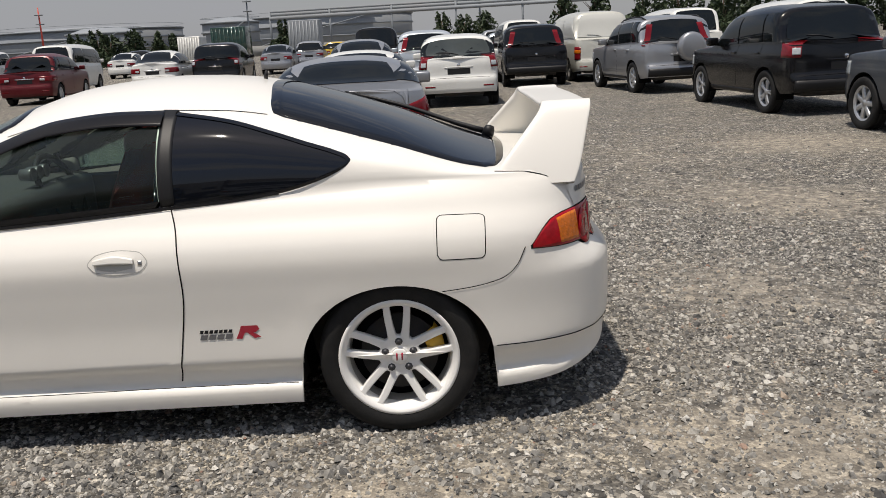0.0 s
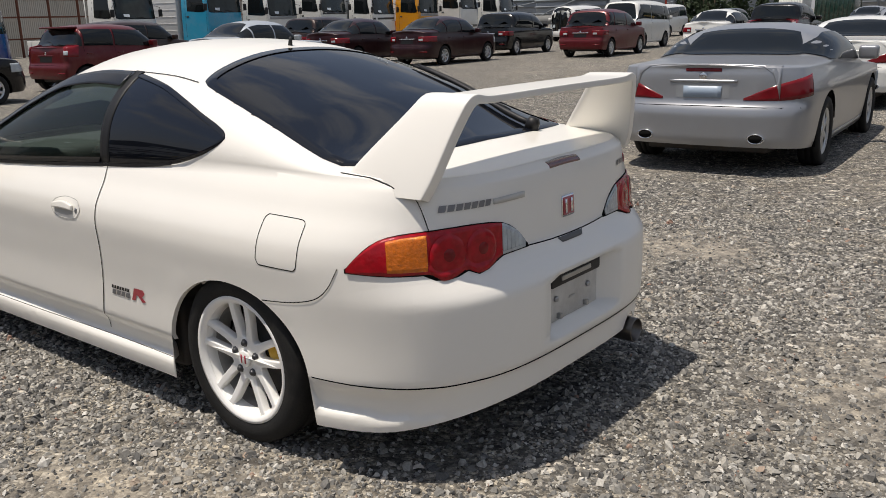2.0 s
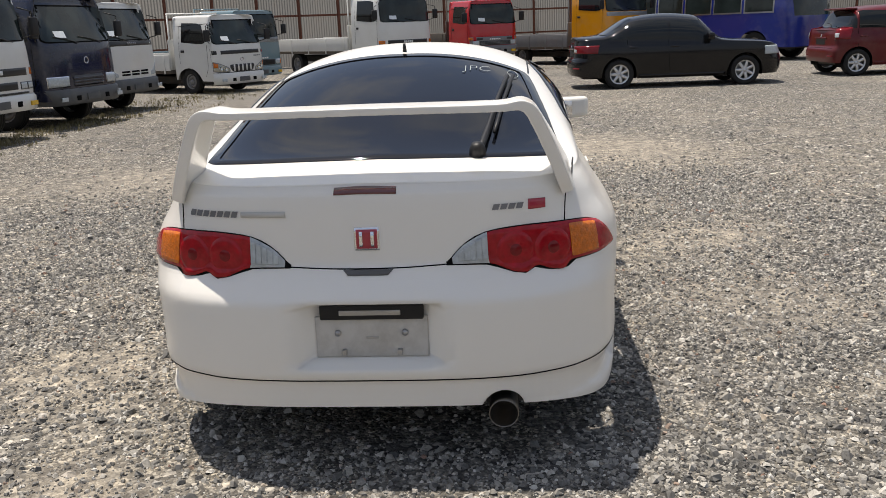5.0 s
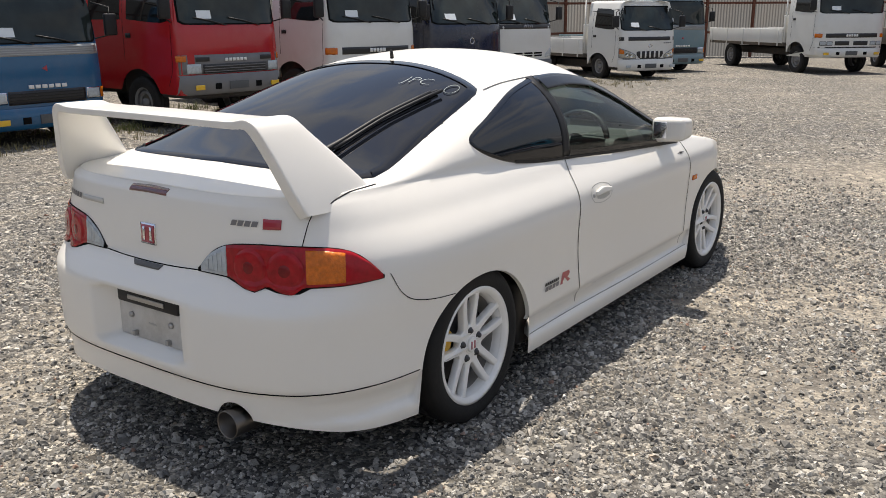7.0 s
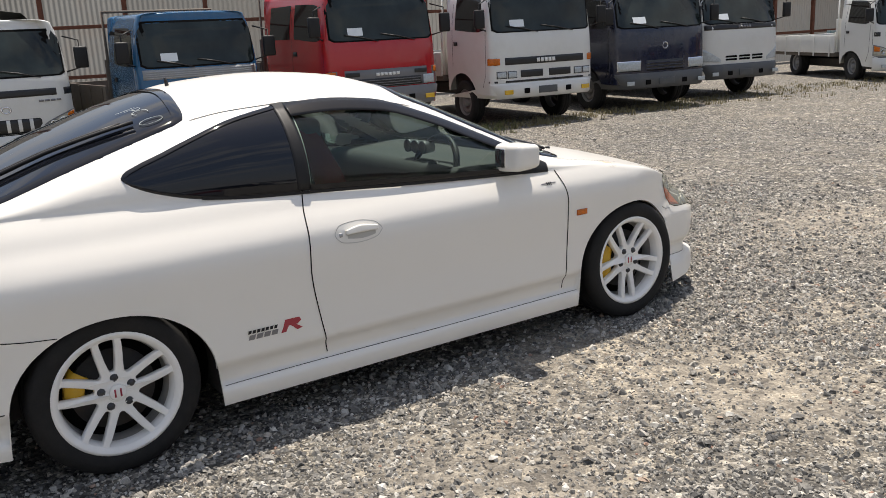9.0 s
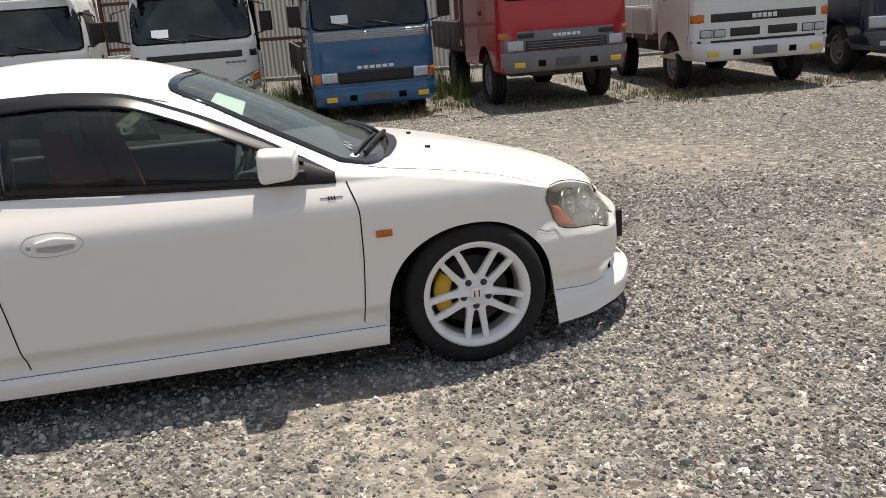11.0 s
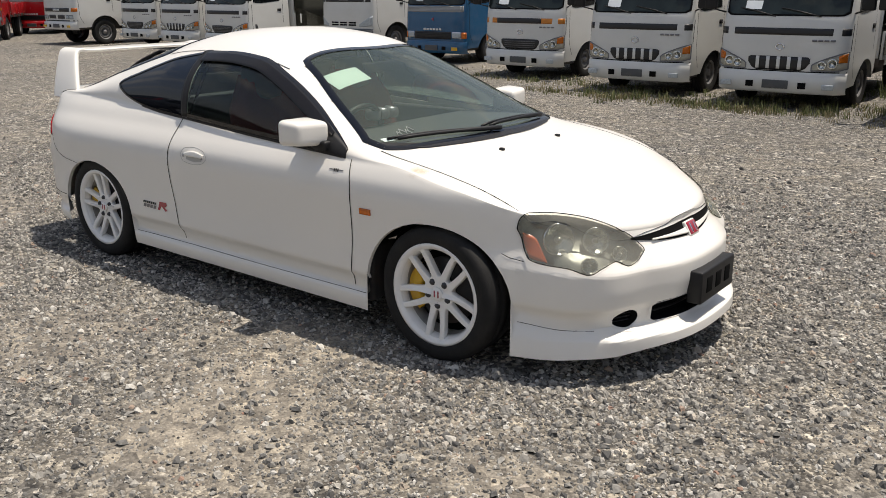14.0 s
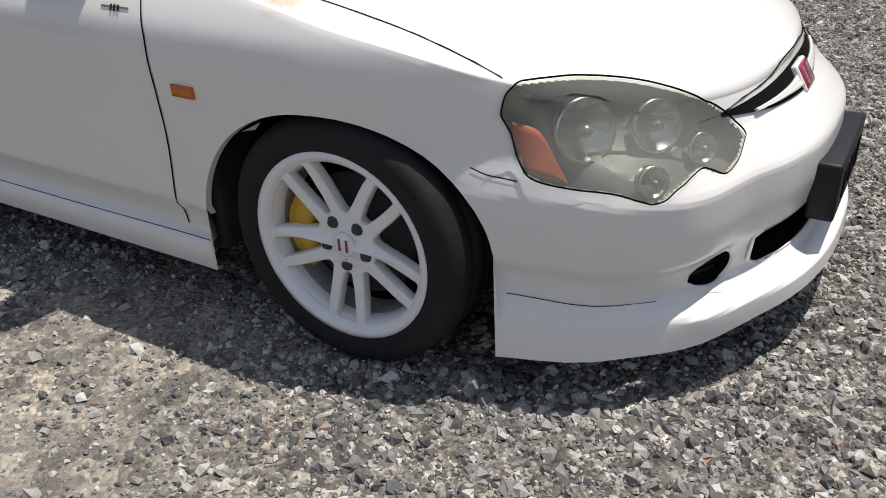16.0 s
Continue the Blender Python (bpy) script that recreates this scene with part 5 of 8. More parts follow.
        cen = Vector((0.5 * (lo[0][0] + lo[-1][0]), 0.5 * (float(fl(run[n // 2])) + float(fh(run[n // 2])))))
        rows = [[], [], [], []]
        for a, h in ring + ring[:1]:
            d = (Vector((a, h)) - cen).normalized()
            o = tr.put(a + d.x * 0.014, h + d.y * 0.014, FRONT, 0.0008)
            e = tr.put(a + d.x * 0.004, h + d.y * 0.004, FRONT, 0.0022)
            i = tr.put(a, h, FRONT, -0.002)
            rows[0].append(o)
            rows[1].append(e)
            rows[2].append(i)
            rows[3].append(i + Vector((deep, 0, 0)))
        b = sheet(rows[:3])
        bmesh.ops.recalc_face_normals(b, faces=b.faces[:])
        holder = part(name, b, WHITE, car, label)
        walls = sheet([rows[2], rows[3]])
        bmesh.ops.recalc_face_normals(walls, faces=walls.faces[:])
        part("inner_wall", walls, GAP, holder)
        back = tr.patch(lo, hi, FRONT, 0.0, 20, 5, 0.0, 0.012)
        bmesh.ops.translate(back, vec=(deep - 0.004, 0, 0), verts=back.verts[:])
        part("dark_back", back, GAP, holder)
        return holder
    mouth = recess("lower_grille", mouth_lo, mouth_hi, 0.075, "black lower air intake")
    for i in range(2):
        part("mesh_bar", tube([tr.put(y, 0.255 + 0.028 * i, FRONT, 0.0) + Vector((0.05, 0, 0)) for y in np.linspace(-0.36, 0.36, 13)], 0.004, 6), PLASTIC, mouth)
    for s in (1, -1):
        fog = recess("fog_hole", side_of(fog_lo, s), side_of(fog_hi, s), 0.040, "black fog lamp recess")
        for i in range(3):
            part("fog_bar", tube([tr.put(s * y, 0.246 + 0.016 * i, FRONT, 0.0) + Vector((0.024, 0, 0)) for y in np.linspace(0.44, 0.53, 6)], 0.003, 5), PLASTIC, fog)
    pb = part("plate_bracket", box_bm(-3.525, -3.46, -0.185, 0.185, 0.275, 0.418, 0.008), PLASTIC, car, "black empty number plate bracket")
    for y in (-0.10, 0.0, 0.10):
        part("bracket_slot", box_bm(-3.528, -3.52, y - 0.03, y + 0.03, 0.315, 0.385, 0.004), GAP, pb)
    # bonnet washers, cowl, wipers
    for s in (1, -1):
        c = tr.put(s * 0.25, -2.54, TOP, 0.0)
        b = box_bm(c.x - 0.012, c.x + 0.012, c.y - 0.009, c.y + 0.009, c.z - 0.004, c.z + 0.011, 0.004)
        part("washer_jet", b, PLASTIC, car)
    part("cowl", tr.patch([(-0.70, -2.19), (-0.5, -2.325), (0, -2.425), (0.5, -2.325), (0.70, -2.19)], [(-0.70, -2.13), (-0.5, -2.27), (0, -2.365), (0.5, -2.27), (0.70, -2.13)], TOP, 0.005, 30, 3, 0.0), PLASTIC, car, "black plastic cowl below the windscreen")
    for y0, y1, x0, x1 in ((0.02, 0.60, -2.37, -2.20), (-0.52, 0.06, -2.26, -2.33)):
        pm = [tr.put(y0 + (y1 - y0) * t, x0 + (x1 - x0) * t, TOP, 0.022) for t in np.linspace(0, 1, 9)]
        wp = part("wiper", tube(pm, [0.012] * 3 + [0.008] * 6, 8), PLASTIC, car)
        part("wiper_blade", tube([tr.put(y0 + (y1 - y0) * t, x0 + (x1 - x0) * t + 0.03, TOP, 0.012) for t in np.linspace(0.1, 1.05, 9)], 0.007, 6), PLASTIC, wp)
    # rear wiper and aerial
    pm = [tr.put(0.355 + 0.10 * t, 0.43 - 0.66 * t, TOP, 0.018) for t in np.linspace(0, 1, 10)]
    wp = part("rear_wiper", tube(pm, [0.013] * 3 + [0.009] * 7, 8), PLASTIC, car)
    for o in (0.0, 0.022):
        part("wiper_blade", tube([tr.put(0.385 + o + 0.075 * t, 0.28 - 0.55 * t, TOP, 0.014 + o * 0.4) for t in np.linspace(0, 1, 8)], 0.007, 6), PLASTIC, wp)
    c = tr.put(0.35, 0.43, TOP, 0.0)
    b = lathe([(0, 0.05), (0.020, 0.047), (0.028, 0.03), (0.030, 0.0)], 20, "z")
    b.transform(Matrix.Translation(c) @ Matrix.Rotation(0.3, 4, "Y"))
    part("wiper_pivot", b, PLASTIC, wp)
    c = tr.put(0.0, -0.56, TOP, 0.0)
    part("aerial", tube([c, c + Vector((0.006, 0, 0.035))], [0.010, 0.006], 8), PLASTIC, car, "short black roof aerial")
    # rear wing
    rows = []
    path = [(-0.676, 0.905, 0.372, 0.700, 0.021), (-0.660, 0.948, 0.388, 0.722, 0.021), (-0.622, 1.02, 0.450, 0.742, 0.021), (-0.578, 1.095, 0.517, 0.760, 0.021), (-0.540, 1.158, 0.574, 0.779, 0.021), (-0.526, 1.180, 0.588, 0.785, 0.021), (-0.505, 1.194, 0.594, 0.788, 0.018), (-0.480, 1.1935, 0.596, 0.789, 0.0145), (-0.455, 1.188, 0.596, 0.789, 0.0125), (-0.40, 1.186, 0.596, 0.789, 0.012), (0.0, 1.190, 0.598, 0.791, 0.012)]
    path = path + [(-p[0], *p[1:]) for p in path[-2::-1]]
    for i, (y, z, x0, x1, th) in enumerate(path):
        q0, q1 = path[max(0, i - 1)], path[min(len(path) - 1, i + 1)]
        t = Vector((0, q1[0] - q0[0], q1[1] - q0[1])).normalized()
        n = Vector((0, -t.z, t.y))
        c = Vector((0, y, z))
        prof = [(0.0, 0.0), (0.015, 0.6), (0.04, 0.85), (0.14, 0.98), (0.5, 1.0), (0.96, 1.0), (0.992, 0.97), (1.0, 0.86), (1.0, 0.0), (1.0, -0.86), (0.992, -0.97), (0.96, -1.0), (0.5, -1.0), (0.14, -0.92), (0.03, -0.6), (0.0, 0.0)]
        toe = 0.030 * max(0.0, min(1.0, (1.15 - z) / 0.2)) * (1 if y < 0 else -1)
        rows.append([c + n * (v * th) + Vector((x0 + (x1 - x0) * u, toe * u, 0)) for u, v in prof])
    wing = sheet(rows)
    bmesh.ops.remove_doubles(wing, verts=wing.verts[:], dist=0.0004)
    bmesh.ops.recalc_face_normals(wing, faces=wing.faces[:])
    wo = part("rear_wing", wing, WHITE, car, "white rear wing on curved end plates")
    md = wo.modifiers.new("round", "SUBSURF")
    md.levels = md.render_levels = 1
    for s in (1, -1):
        part("wing_gasket", tube([tr.put(s * (0.684 - 0.030 * (x - 0.395) / 0.31), x, TOP, 0.0) for x in np.linspace(0.395, 0.60, 8)], 0.003, 6), PLASTIC, wo)
    # tail pipe
    b = lathe([(0.030, -0.22), (0.046, -0.20), (0.049, 0.0), (0.047, 0.004), (0.044, 0.0), (0.040, -0.15), (0.0, -0.15)], 36, "x")
    b.transform(Matrix.Translation((0.872, 0.425, 0.212)))
    part("tail_pipe", b, mat("burnt_steel", (0.16, 0.15, 0.14), 0.35, metal=1.0, var=0.2, scale=20), car, "single dark steel tail pipe")
    b = lathe([(0.0, 0.0), (0.042, 0.0)], 24, "x")
    # floor pan and inner walls; unseen nose boxes added to block sun below the lip
    for q in ((-3.10, 0.70, -0.50, 0.50, 0.17, 0.45, 0.02), (-2.20, -0.38, -0.79, 0.79, 0.17, 0.44, 0.02), (-3.05, -2.32, -0.60, 0.60, 0.40, 0.58, 0.02), (-0.15, 0.66, -0.58, 0.58, 0.40, 0.70, 0.02), (-3.38, -3.0, -0.36, 0.36, 0.34, 0.42, 0.02), (-3.22, -2.96, -0.60, 0.60, 0.34, 0.42, 0.02), (-3.345, -3.0, -0.44, 0.44, 0.36, 0.44, 0.01), (-3.30, -3.0, -0.51, 0.51, 0.34, 0.43, 0.01), (-3.06, -2.955, -0.66, 0.66, 0.34, 0.44, 0.02)):
        part("underbody", box_bm(*q), DARKIRON, car)
    # cabin
    dash = box_bm(-2.20, -1.66, -0.72, 0.72, 0.55, 0.88, 0.07, 3)
    part("dashboard", dash, CABIN, car)
    for s in (1, -1):
        part("door_trim", box_bm(-2.1, -0.5, *sorted((s * 0.70, s * 0.745)), 0.44, 0.86, 0.02), CABIN, car)
        seat(car, -1.36, s * 0.36, RED_CLOTH)
    part("parcel_shelf", box_bm(-0.55, 0.40, -0.60, 0.60, 0.80, 0.86, 0.02), CABIN, car)
    part("rear_seat", box_bm(-0.55, -0.30, -0.60, 0.60, 0.45, 0.95, 0.08, 3), CABIN, car)
    st = bmesh.new()
    ring = [Vector((0, 0.185 * math.cos(a), 0.185 * math.sin(a))) for a in np.linspace(0, 2 * math.pi, 33)]
    st = tube(ring, 0.016, 10)
    for a in (0.2, math.pi - 0.2, -math.pi / 2):
        st = tube([(0, 0, 0), (0, 0.18 * math.cos(a), 0.18 * math.sin(a))], 0.018, 6, st)
    st = lathe([(0, 0.03), (0.06, 0.02), (0.065, -0.03), (0, -0.03)], 20, "x", st)
    st.transform(pose(-1.70, 0.36, 0.83, 0, -22, 0))
    part("steering_wheel", st, PLASTIC, car)
    for y in (0.28, 0.35, 0.42):
        b = lathe([(0, -0.05), (0.028, -0.05), (0.032, 0.0), (0.032, 0.012), (0.026, 0.008), (0, 0.006)], 20, "x")
        b.transform(pose(-1.72, y - 0.16, 0.945))
        part("gauge", b, GREY_BADGE, car, "small round gauge on the dashboard")
    part("inner_mirror", box_bm(-1.56, -1.53, -0.12, 0.12, 1.13, 1.19, 0.012), PLASTIC, car)
    # paper and chalk marks on the glass
    part("paper_sheet", tr.patch([(0.28, -1.76), (0.50, -1.74)], [(0.28, -1.645), (0.50, -1.61)], TOP, -0.02, 8, 5, 0.0), PAPER, car, "pale green paper sheet behind the windscreen")
    part("paper_label", tr.patch([(0.600, -2.185), (0.650, -2.165)], [(0.600, -2.155), (0.650, -2.135)], TOP, 0.006, 3, 3, 0.0), PAPER, car)
    part("rust_stain", tr.patch([(0.71, -2.54), (0.845, -2.54)], [(0.71, -2.41), (0.845, -2.41)], TOP, 0.0012, 10, 10, 0.0), STAIN, car, "faint rusty stain on the front wing")
    chalk = mat("chalk_marks", (0.34, 0.37, 0.36), 0.9)
    tb = text_bm("JPC", 0.075, 0.0022)
    for v in tb.verts:
        v.co = tr.put(0.275 + v.co.x * 1.1, -0.275 - v.co.y * 1.2 - v.co.x * 0.25, TOP, 0.006)
    part("chalk_writing", tb, chalk, car, "hand-written white letters JPC on the rear window")
    part("chalk_ring", tube([tr.put(0.485 + 0.022 * math.cos(a), -0.335 - 0.045 * math.sin(a), TOP, 0.006) for a in np.linspace(0, 2 * math.pi, 20)], 0.0016, 5), chalk, car)
    for x0, y0 in ((-2.17, 0.56), (-2.16, 0.535), (-2.18, 0.51), (-2.165, 0.485)):
        part("chalk_stroke", tube([tr.put(y0, x0, TOP, 0.006), tr.put(y0 - 0.02, x0 + 0.03, TOP, 0.006), tr.put(y0 - 0.03, x0 - 0.01, TOP, 0.006)], 0.0025, 5), chalk, car)
    for s in (1, -1):
        coupe_wheel(car, 0.0, s, math.pi / 2 if s < 0 else 0.23)
        coupe_wheel(car, -2.594, s, -math.pi / 2 + 0.05)
    return car, tr


def arch_lip(tr, s, hx, hz, rx, rz):
    """The turned-in edge of a wheel arch."""
    rows = [[], []]
    for q in np.linspace(0.02, math.pi - 0.02, 40):
        x, z = hx + rx * math.cos(q), hz + rz * math.sin(q)
        e = tr.put(hx + (rx + 0.004) * math.cos(q), hz + (rz + 0.004) * math.sin(q), SIDE[s], 0.0)
        rows[0].append(Vector((x, e.y, z)))
        rows[1].append(Vector((x, e.y - s * 0.018, z - 0.003)))
    return sheet(rows)


def stain_mat(centre, reach):
    """A thin rust run that fades out from its centre."""
    m = mat("rust_run", (0.62, 0.40, 0.17), 0.7, var=0.2, scale=40)
    t = m.node_tree
    tc, d, f, n, k = (t.nodes.new("ShaderNode" + w) for w in ("TexCoord", "VectorMath", "MapRange", "TexNoise", "Math"))
    d.operation, k.operation = "DISTANCE", "MULTIPLY"
    d.inputs[1].default_value = centre
    n.inputs["Scale"].default_value = 45
    f.inputs[1].default_value, f.inputs[2].default_value, f.inputs[3].default_value, f.inputs[4].default_value = 0.0, reach, 0.85, 0.0
    t.links.new(tc.outputs["Object"], d.inputs[0])
    t.links.new(tc.outputs["Object"], n.inputs["Vector"])
    t.links.new(d.outputs["Value"], f.inputs[0])
    t.links.new(f.outputs[0], k.inputs[0])
    t.links.new(n.outputs["Fac"], k.inputs[1])
    t.links.new(k.outputs[0], t.nodes["Principled BSDF"].inputs["Alpha"])
    return m


STAIN = stain_mat((-2.472, 0.775, 0.812), 0.055)
SIDEGLASS = glass_mat("door_glass", (0.62, 0.80, 0.74), 0.74, 0.02, 0.015, (0.30, 0.42, 0.36))
VISOR = mat("smoked_visor", (0.008, 0.007, 0.007), 0.2, spec=0.35)
# white paint greyed for the shade in the handle dish
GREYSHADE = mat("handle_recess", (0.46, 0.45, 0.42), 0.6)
AMBERDULL = mat("orange_reflector", (0.62, 0.13, 0.03), 0.3, coat=0.5)
CABIN = mat("dark_cabin_plastic", (0.06, 0.062, 0.062), 0.65, var=0.2, scale=30)
coupe, coupe_skin = build_coupe()


# ---- other vehicles ----
GREYTRIM0 = mat("satin_silver_trim", (0.35, 0.36, 0.37), 0.4, metal=0.5)
PARKRED = mat("dull_red_lens", (0.16, 0.006, 0.010), 0.12, var=0.4, scale=12, spec=0.4)
BLANKPLATE = mat("pale_blank_plate", (0.30, 0.37, 0.46), 0.4)
GLOSS = mat("dark_car_glass", (0.007, 0.009, 0.010), 0.04, var=0.3, scale=2, spec=0.4)
CABGLASS = mat("truck_glass", (0.020, 0.027, 0.026), 0.05, var=0.9, scale=2.6, spec=0.35)
_wheel_mesh = {}


def road_wheel(parent, x, y, z, r, w, style="alloy"):
    """Tyre and rim as two parts; meshes are shared between wheels of a size."""
    s = 1 if y > 0 else -1
    key = (round(r, 3), round(w, 3), style, s)
    root = empty("wheel", pose(x, y, z))
    root.parent = parent
    if key not in _wheel_mesh:
        rim = r * (0.68 if style != "steel" else 0.60)
        t = link("tyre", lathe(tyre_profile(r, w, rim), 22, caps=False), RUBBER, root)
        e = 0.40 * w
        b = lathe([(rim * 1.02, -e), (rim * 0.9, 0.0), (rim * 0.93, e * 0.7), (rim * 1.03, e), (rim * 0.97, e * 1.03), (rim * 0.86, e * 0.75)], 28, caps=False)
        if style == "steel":
            b = lathe([(rim * 0.88, e * 0.4), (rim * 0.62, e * 0.75), (rim * 0.5, e * 0.2), (rim * 0.3, e * 0.2), (rim * 0.25, e * 0.9), (0, e * 0.95)], 24, bm=b)
        else:
            n = 5 if style == "five" else 7
            for i in range(n):
                for da in ((-0.14, 0.14) if style == "five" else (0.0,)):
                    a = 2 * math.pi * i / n
                    b = join(b, spoke_bm((rim * 0.12 * math.cos(a), rim * 0.12 * math.sin(a)), (rim * 0.9 * math.cos(a + da), rim * 0.9 * math.sin(a + da)), rim * (0.2 if style == "five" else 0.36), rim * (0.14 if style == "five" else 0.30), e * 0.7, e * 0.8, e * 0.4))
            b = lathe([(0, e * 0.85), (rim * 0.2, e * 0.8), (rim * 0.24, e * 0.5)], 16, bm=b)
            b = lathe([(rim * 0.87, e * 0.05), (0, e * 0.02)], 20, bm=b)
        if s < 0:
            bmesh.ops.scale(b, vec=(1, -1, 1), verts=b.verts[:])
        bmesh.ops.recalc_face_normals(b, faces=b.faces[:])
        k = link("rim", b, TRUCKRIM if style == "steel" else ALLOY, root)
        _wheel_mesh[key] = (t.data, k.data)
    else:
        for nm, me in zip(("tyre", "rim"), _wheel_mesh[key]):
            new(nm, me).parent = root
    return root


TRUCKRIM = mat("grey_steel_rim", (0.20, 0.20, 0.20), 0.6, var=0.2, scale=15, dirt=0.5, dirt_color=(0.14, 0.09, 0.05))
KINDS = {
    # wheelbase, front and rear overhang, half width, height, bonnet, belt, tail deck, roof span, clearance, wheel radius
    "sedan": dict(wb=2.60, fo=0.88, ro=0.98, hw=0.85, H=1.51, bon=0.95, belt=0.95, deck=1.09, cowl=0.78, top=1.42, rear=2.92, foot=3.62, clr=0.22, wr=0.305),
    "roadster": dict(wb=2.56, fo=0.90, ro=1.00, hw=0.905, H=1.30, bon=0.86, belt=0.90, deck=0.985, cowl=1.0, top=1.55, rear=2.62, foot=3.12, clr=0.20, wr=0.325),
    "hatch": dict(wb=2.46, fo=0.72, ro=0.55, hw=0.845, H=1.51, bon=0.96, belt=0.97, deck=1.02, cowl=0.50, top=1.15, rear=2.70, foot=3.02, clr=0.24, wr=0.295),
    "suv": dict(wb=2.62, fo=0.86, ro=0.92, hw=0.885, H=1.68, bon=1.04, belt=1.05, deck=1.08, cowl=0.72, top=1.40, rear=3.22, foot=3.50, clr=0.30, wr=0.345),
    "mpv": dict(wb=2.75, fo=0.90, ro=0.85, hw=0.86, H=1.62, bon=0.98, belt=1.0, deck=1.03, cowl=0.45, top=1.25, rear=3.20, foot=3.52, clr=0.22, wr=0.315),
    "van": dict(wb=2.60, fo=0.95, ro=1.10, hw=0.845, H=1.96, bon=1.10, belt=1.16, deck=1.18, cowl=-0.38, top=0.35, rear=3.60, foot=3.73, clr=0.26, wr=0.32),
}


def parked_car(kind, colour, label, place, heading=0.0, lamps="corner", wheel="alloy", detail=1.0, group="", spare=False, rails=False, wing=False, clear_glass=False):
    """A parked car; place is the middle of its rear axle, heading in degrees from +y towards -x."""
    k = KINDS[kind]
    wb, hw, H = k["wb"], k["hw"], k["H"]
    x_nose, x_tail = -wb - k["fo"], k["ro"]
    X = lambda u: -wb - k["fo"] + 0.0 + u + 0.0
    belt, deck, bon, clr = k["belt"], k["deck"], k["bon"], k["clr"]
    x_cowl, x_top, x_rear, x_foot = (x_nose + k["fo"] * 0.0 + k[n] + (0.45 if n in ("cowl", "top") and kind != "van" else 0.0) for n in ("cowl", "top", "rear", "foot"))
    x_rear, x_foot = min(x_rear + 0.45, x_tail - 0.32) if kind not in ("sedan", "roadster") else x_rear + 0.25, min(x_foot + 0.45, x_tail - 0.06) if kind not in ("sedan", "roadster") else x_foot + 0.25
    boxy = kind in ("van",)
    r = k["wr"]
    spec = dict(
        nose=(x_nose, x_nose + 0.55, 2.4 if not boxy else 3.0, 2.8), tail=(x_tail, x_tail - (0.5 if kind in ("sedan", "roadster", "van") else 0.30), 3.2 if kind in ("sedan", "roadster") else 5.0, 3.2 if kind in ("sedan", "roadster") else 5.0),
        width=[(x_nose, hw * 0.96), (-wb * 0.5, hw), (0, hw), (x_tail, hw * 0.96)],
        shoulder=[(x_nose, bon - 0.22), (x_nose + 0.35, bon - 0.12), (x_cowl, belt - 0.06), (-wb * 0.4, belt), (0, belt + 0.03), (x_tail, min(deck, belt + 0.05) - 0.02)],
        crown=[(x_nose + 0.10, bon - 0.20), (x_nose + 0.45, bon - 0.06), (x_cowl, bon + 0.02), (x_top, H - 0.05), (0.5 * x_top + 0.5 * x_rear, H), (x_rear, H - 0.06), (x_foot, deck + 0.02), (x_tail - 0.02, deck - 0.02)],
        fan=[(x_nose, x_nose + 0.12), (x_cowl, x_cowl - 0.10), (x_top, x_top - 0.06), (x_rear, x_rear), (x_tail - 0.3, x_tail - 0.24), (x_tail, x_tail - 0.05)],
        square=[(x_nose, 2.6), (x_cowl, 2.6), (0.0, 2.8 if kind in ("sedan", "roadster") else 4.4), (x_tail, 3.0 if kind in ("sedan", "roadster") else 5.0)],
        sill=[(x_nose, clr), (-wb + 0.45, clr - 0.02), (-0.45, clr - 0.02), (x_tail, clr + 0.06)],
        arches=[(0, r, r + 0.05, r + 0.045), (-wb, r, r + 0.05, r + 0.045)],
        nose_in=[(clr, 0.05), (clr + 0.12, 0.0), (0.5, 0.0), (0.60, 0.03), (bon - 0.1, 0.12), (H, 0.2)],
        side_in=[(clr - 0.05, 0.07), (clr + 0.1, 0.025), (0.5, 0.008), (0.72, 0.0), (belt - 0.12, 0.012), (belt, 0.05), (H, 0.20)],
        tail_in=[(clr, 0.06), (clr + 0.14, 0.0), (0.52, 0.0), (0.60, 0.02), (0.64, 0.055), (0.9, 0.075), (deck, 0.11), (H, 0.3)],
    )
    q = detail
    sh = Shell(spec, 7, 24, 7, 11, 8, 8) if q < 0.5 else Shell(spec, int(10 + 5 * q), int(30 + 26 * q), int(9 + 7 * q), int(12 + 9 * q), int(9 + 7 * q), 10)
    car = tagged(empty({"suv": "off_road_car", "van": "van", "mpv": "people_carrier", "hatch": "hatchback", "roadster": "convertible", "sedan": "saloon_car"}[kind], pose(place[0], place[1], 0, 0, 0, heading - 90)), label, "van" if kind == "van" else "car", group)
    fs, fc = curve_fn(spec["shoulder"]), curve_fn(spec["crown"])
    bm = sh.bm.copy()
    part("body", bm, colour, car)
    tr = sh
    hot = 0.80 if kind in ("sedan", "roadster") else 0.87

    def up(x, f):
        return float(fs(x)) + f * (float(fc(x)) - float(fs(x)))
    # windows
    w0, w1 = x_cowl + 0.30, (x_foot - 0.10 if kind in ("sedan", "roadster") else x_tail - 0.22)
    cuts = {"roadster": (0.0, 1.0), "sedan": (0.0, 0.42, 0.80, 1.0), "hatch": (0.0, 0.5, 0.86, 1.0), "suv": (0, 0.36, 0.68, 1.0), "mpv": (0, 0.36, 0.70, 1.0), "van": (0.0, 0.26, 0.62, 1.0)}[kind]
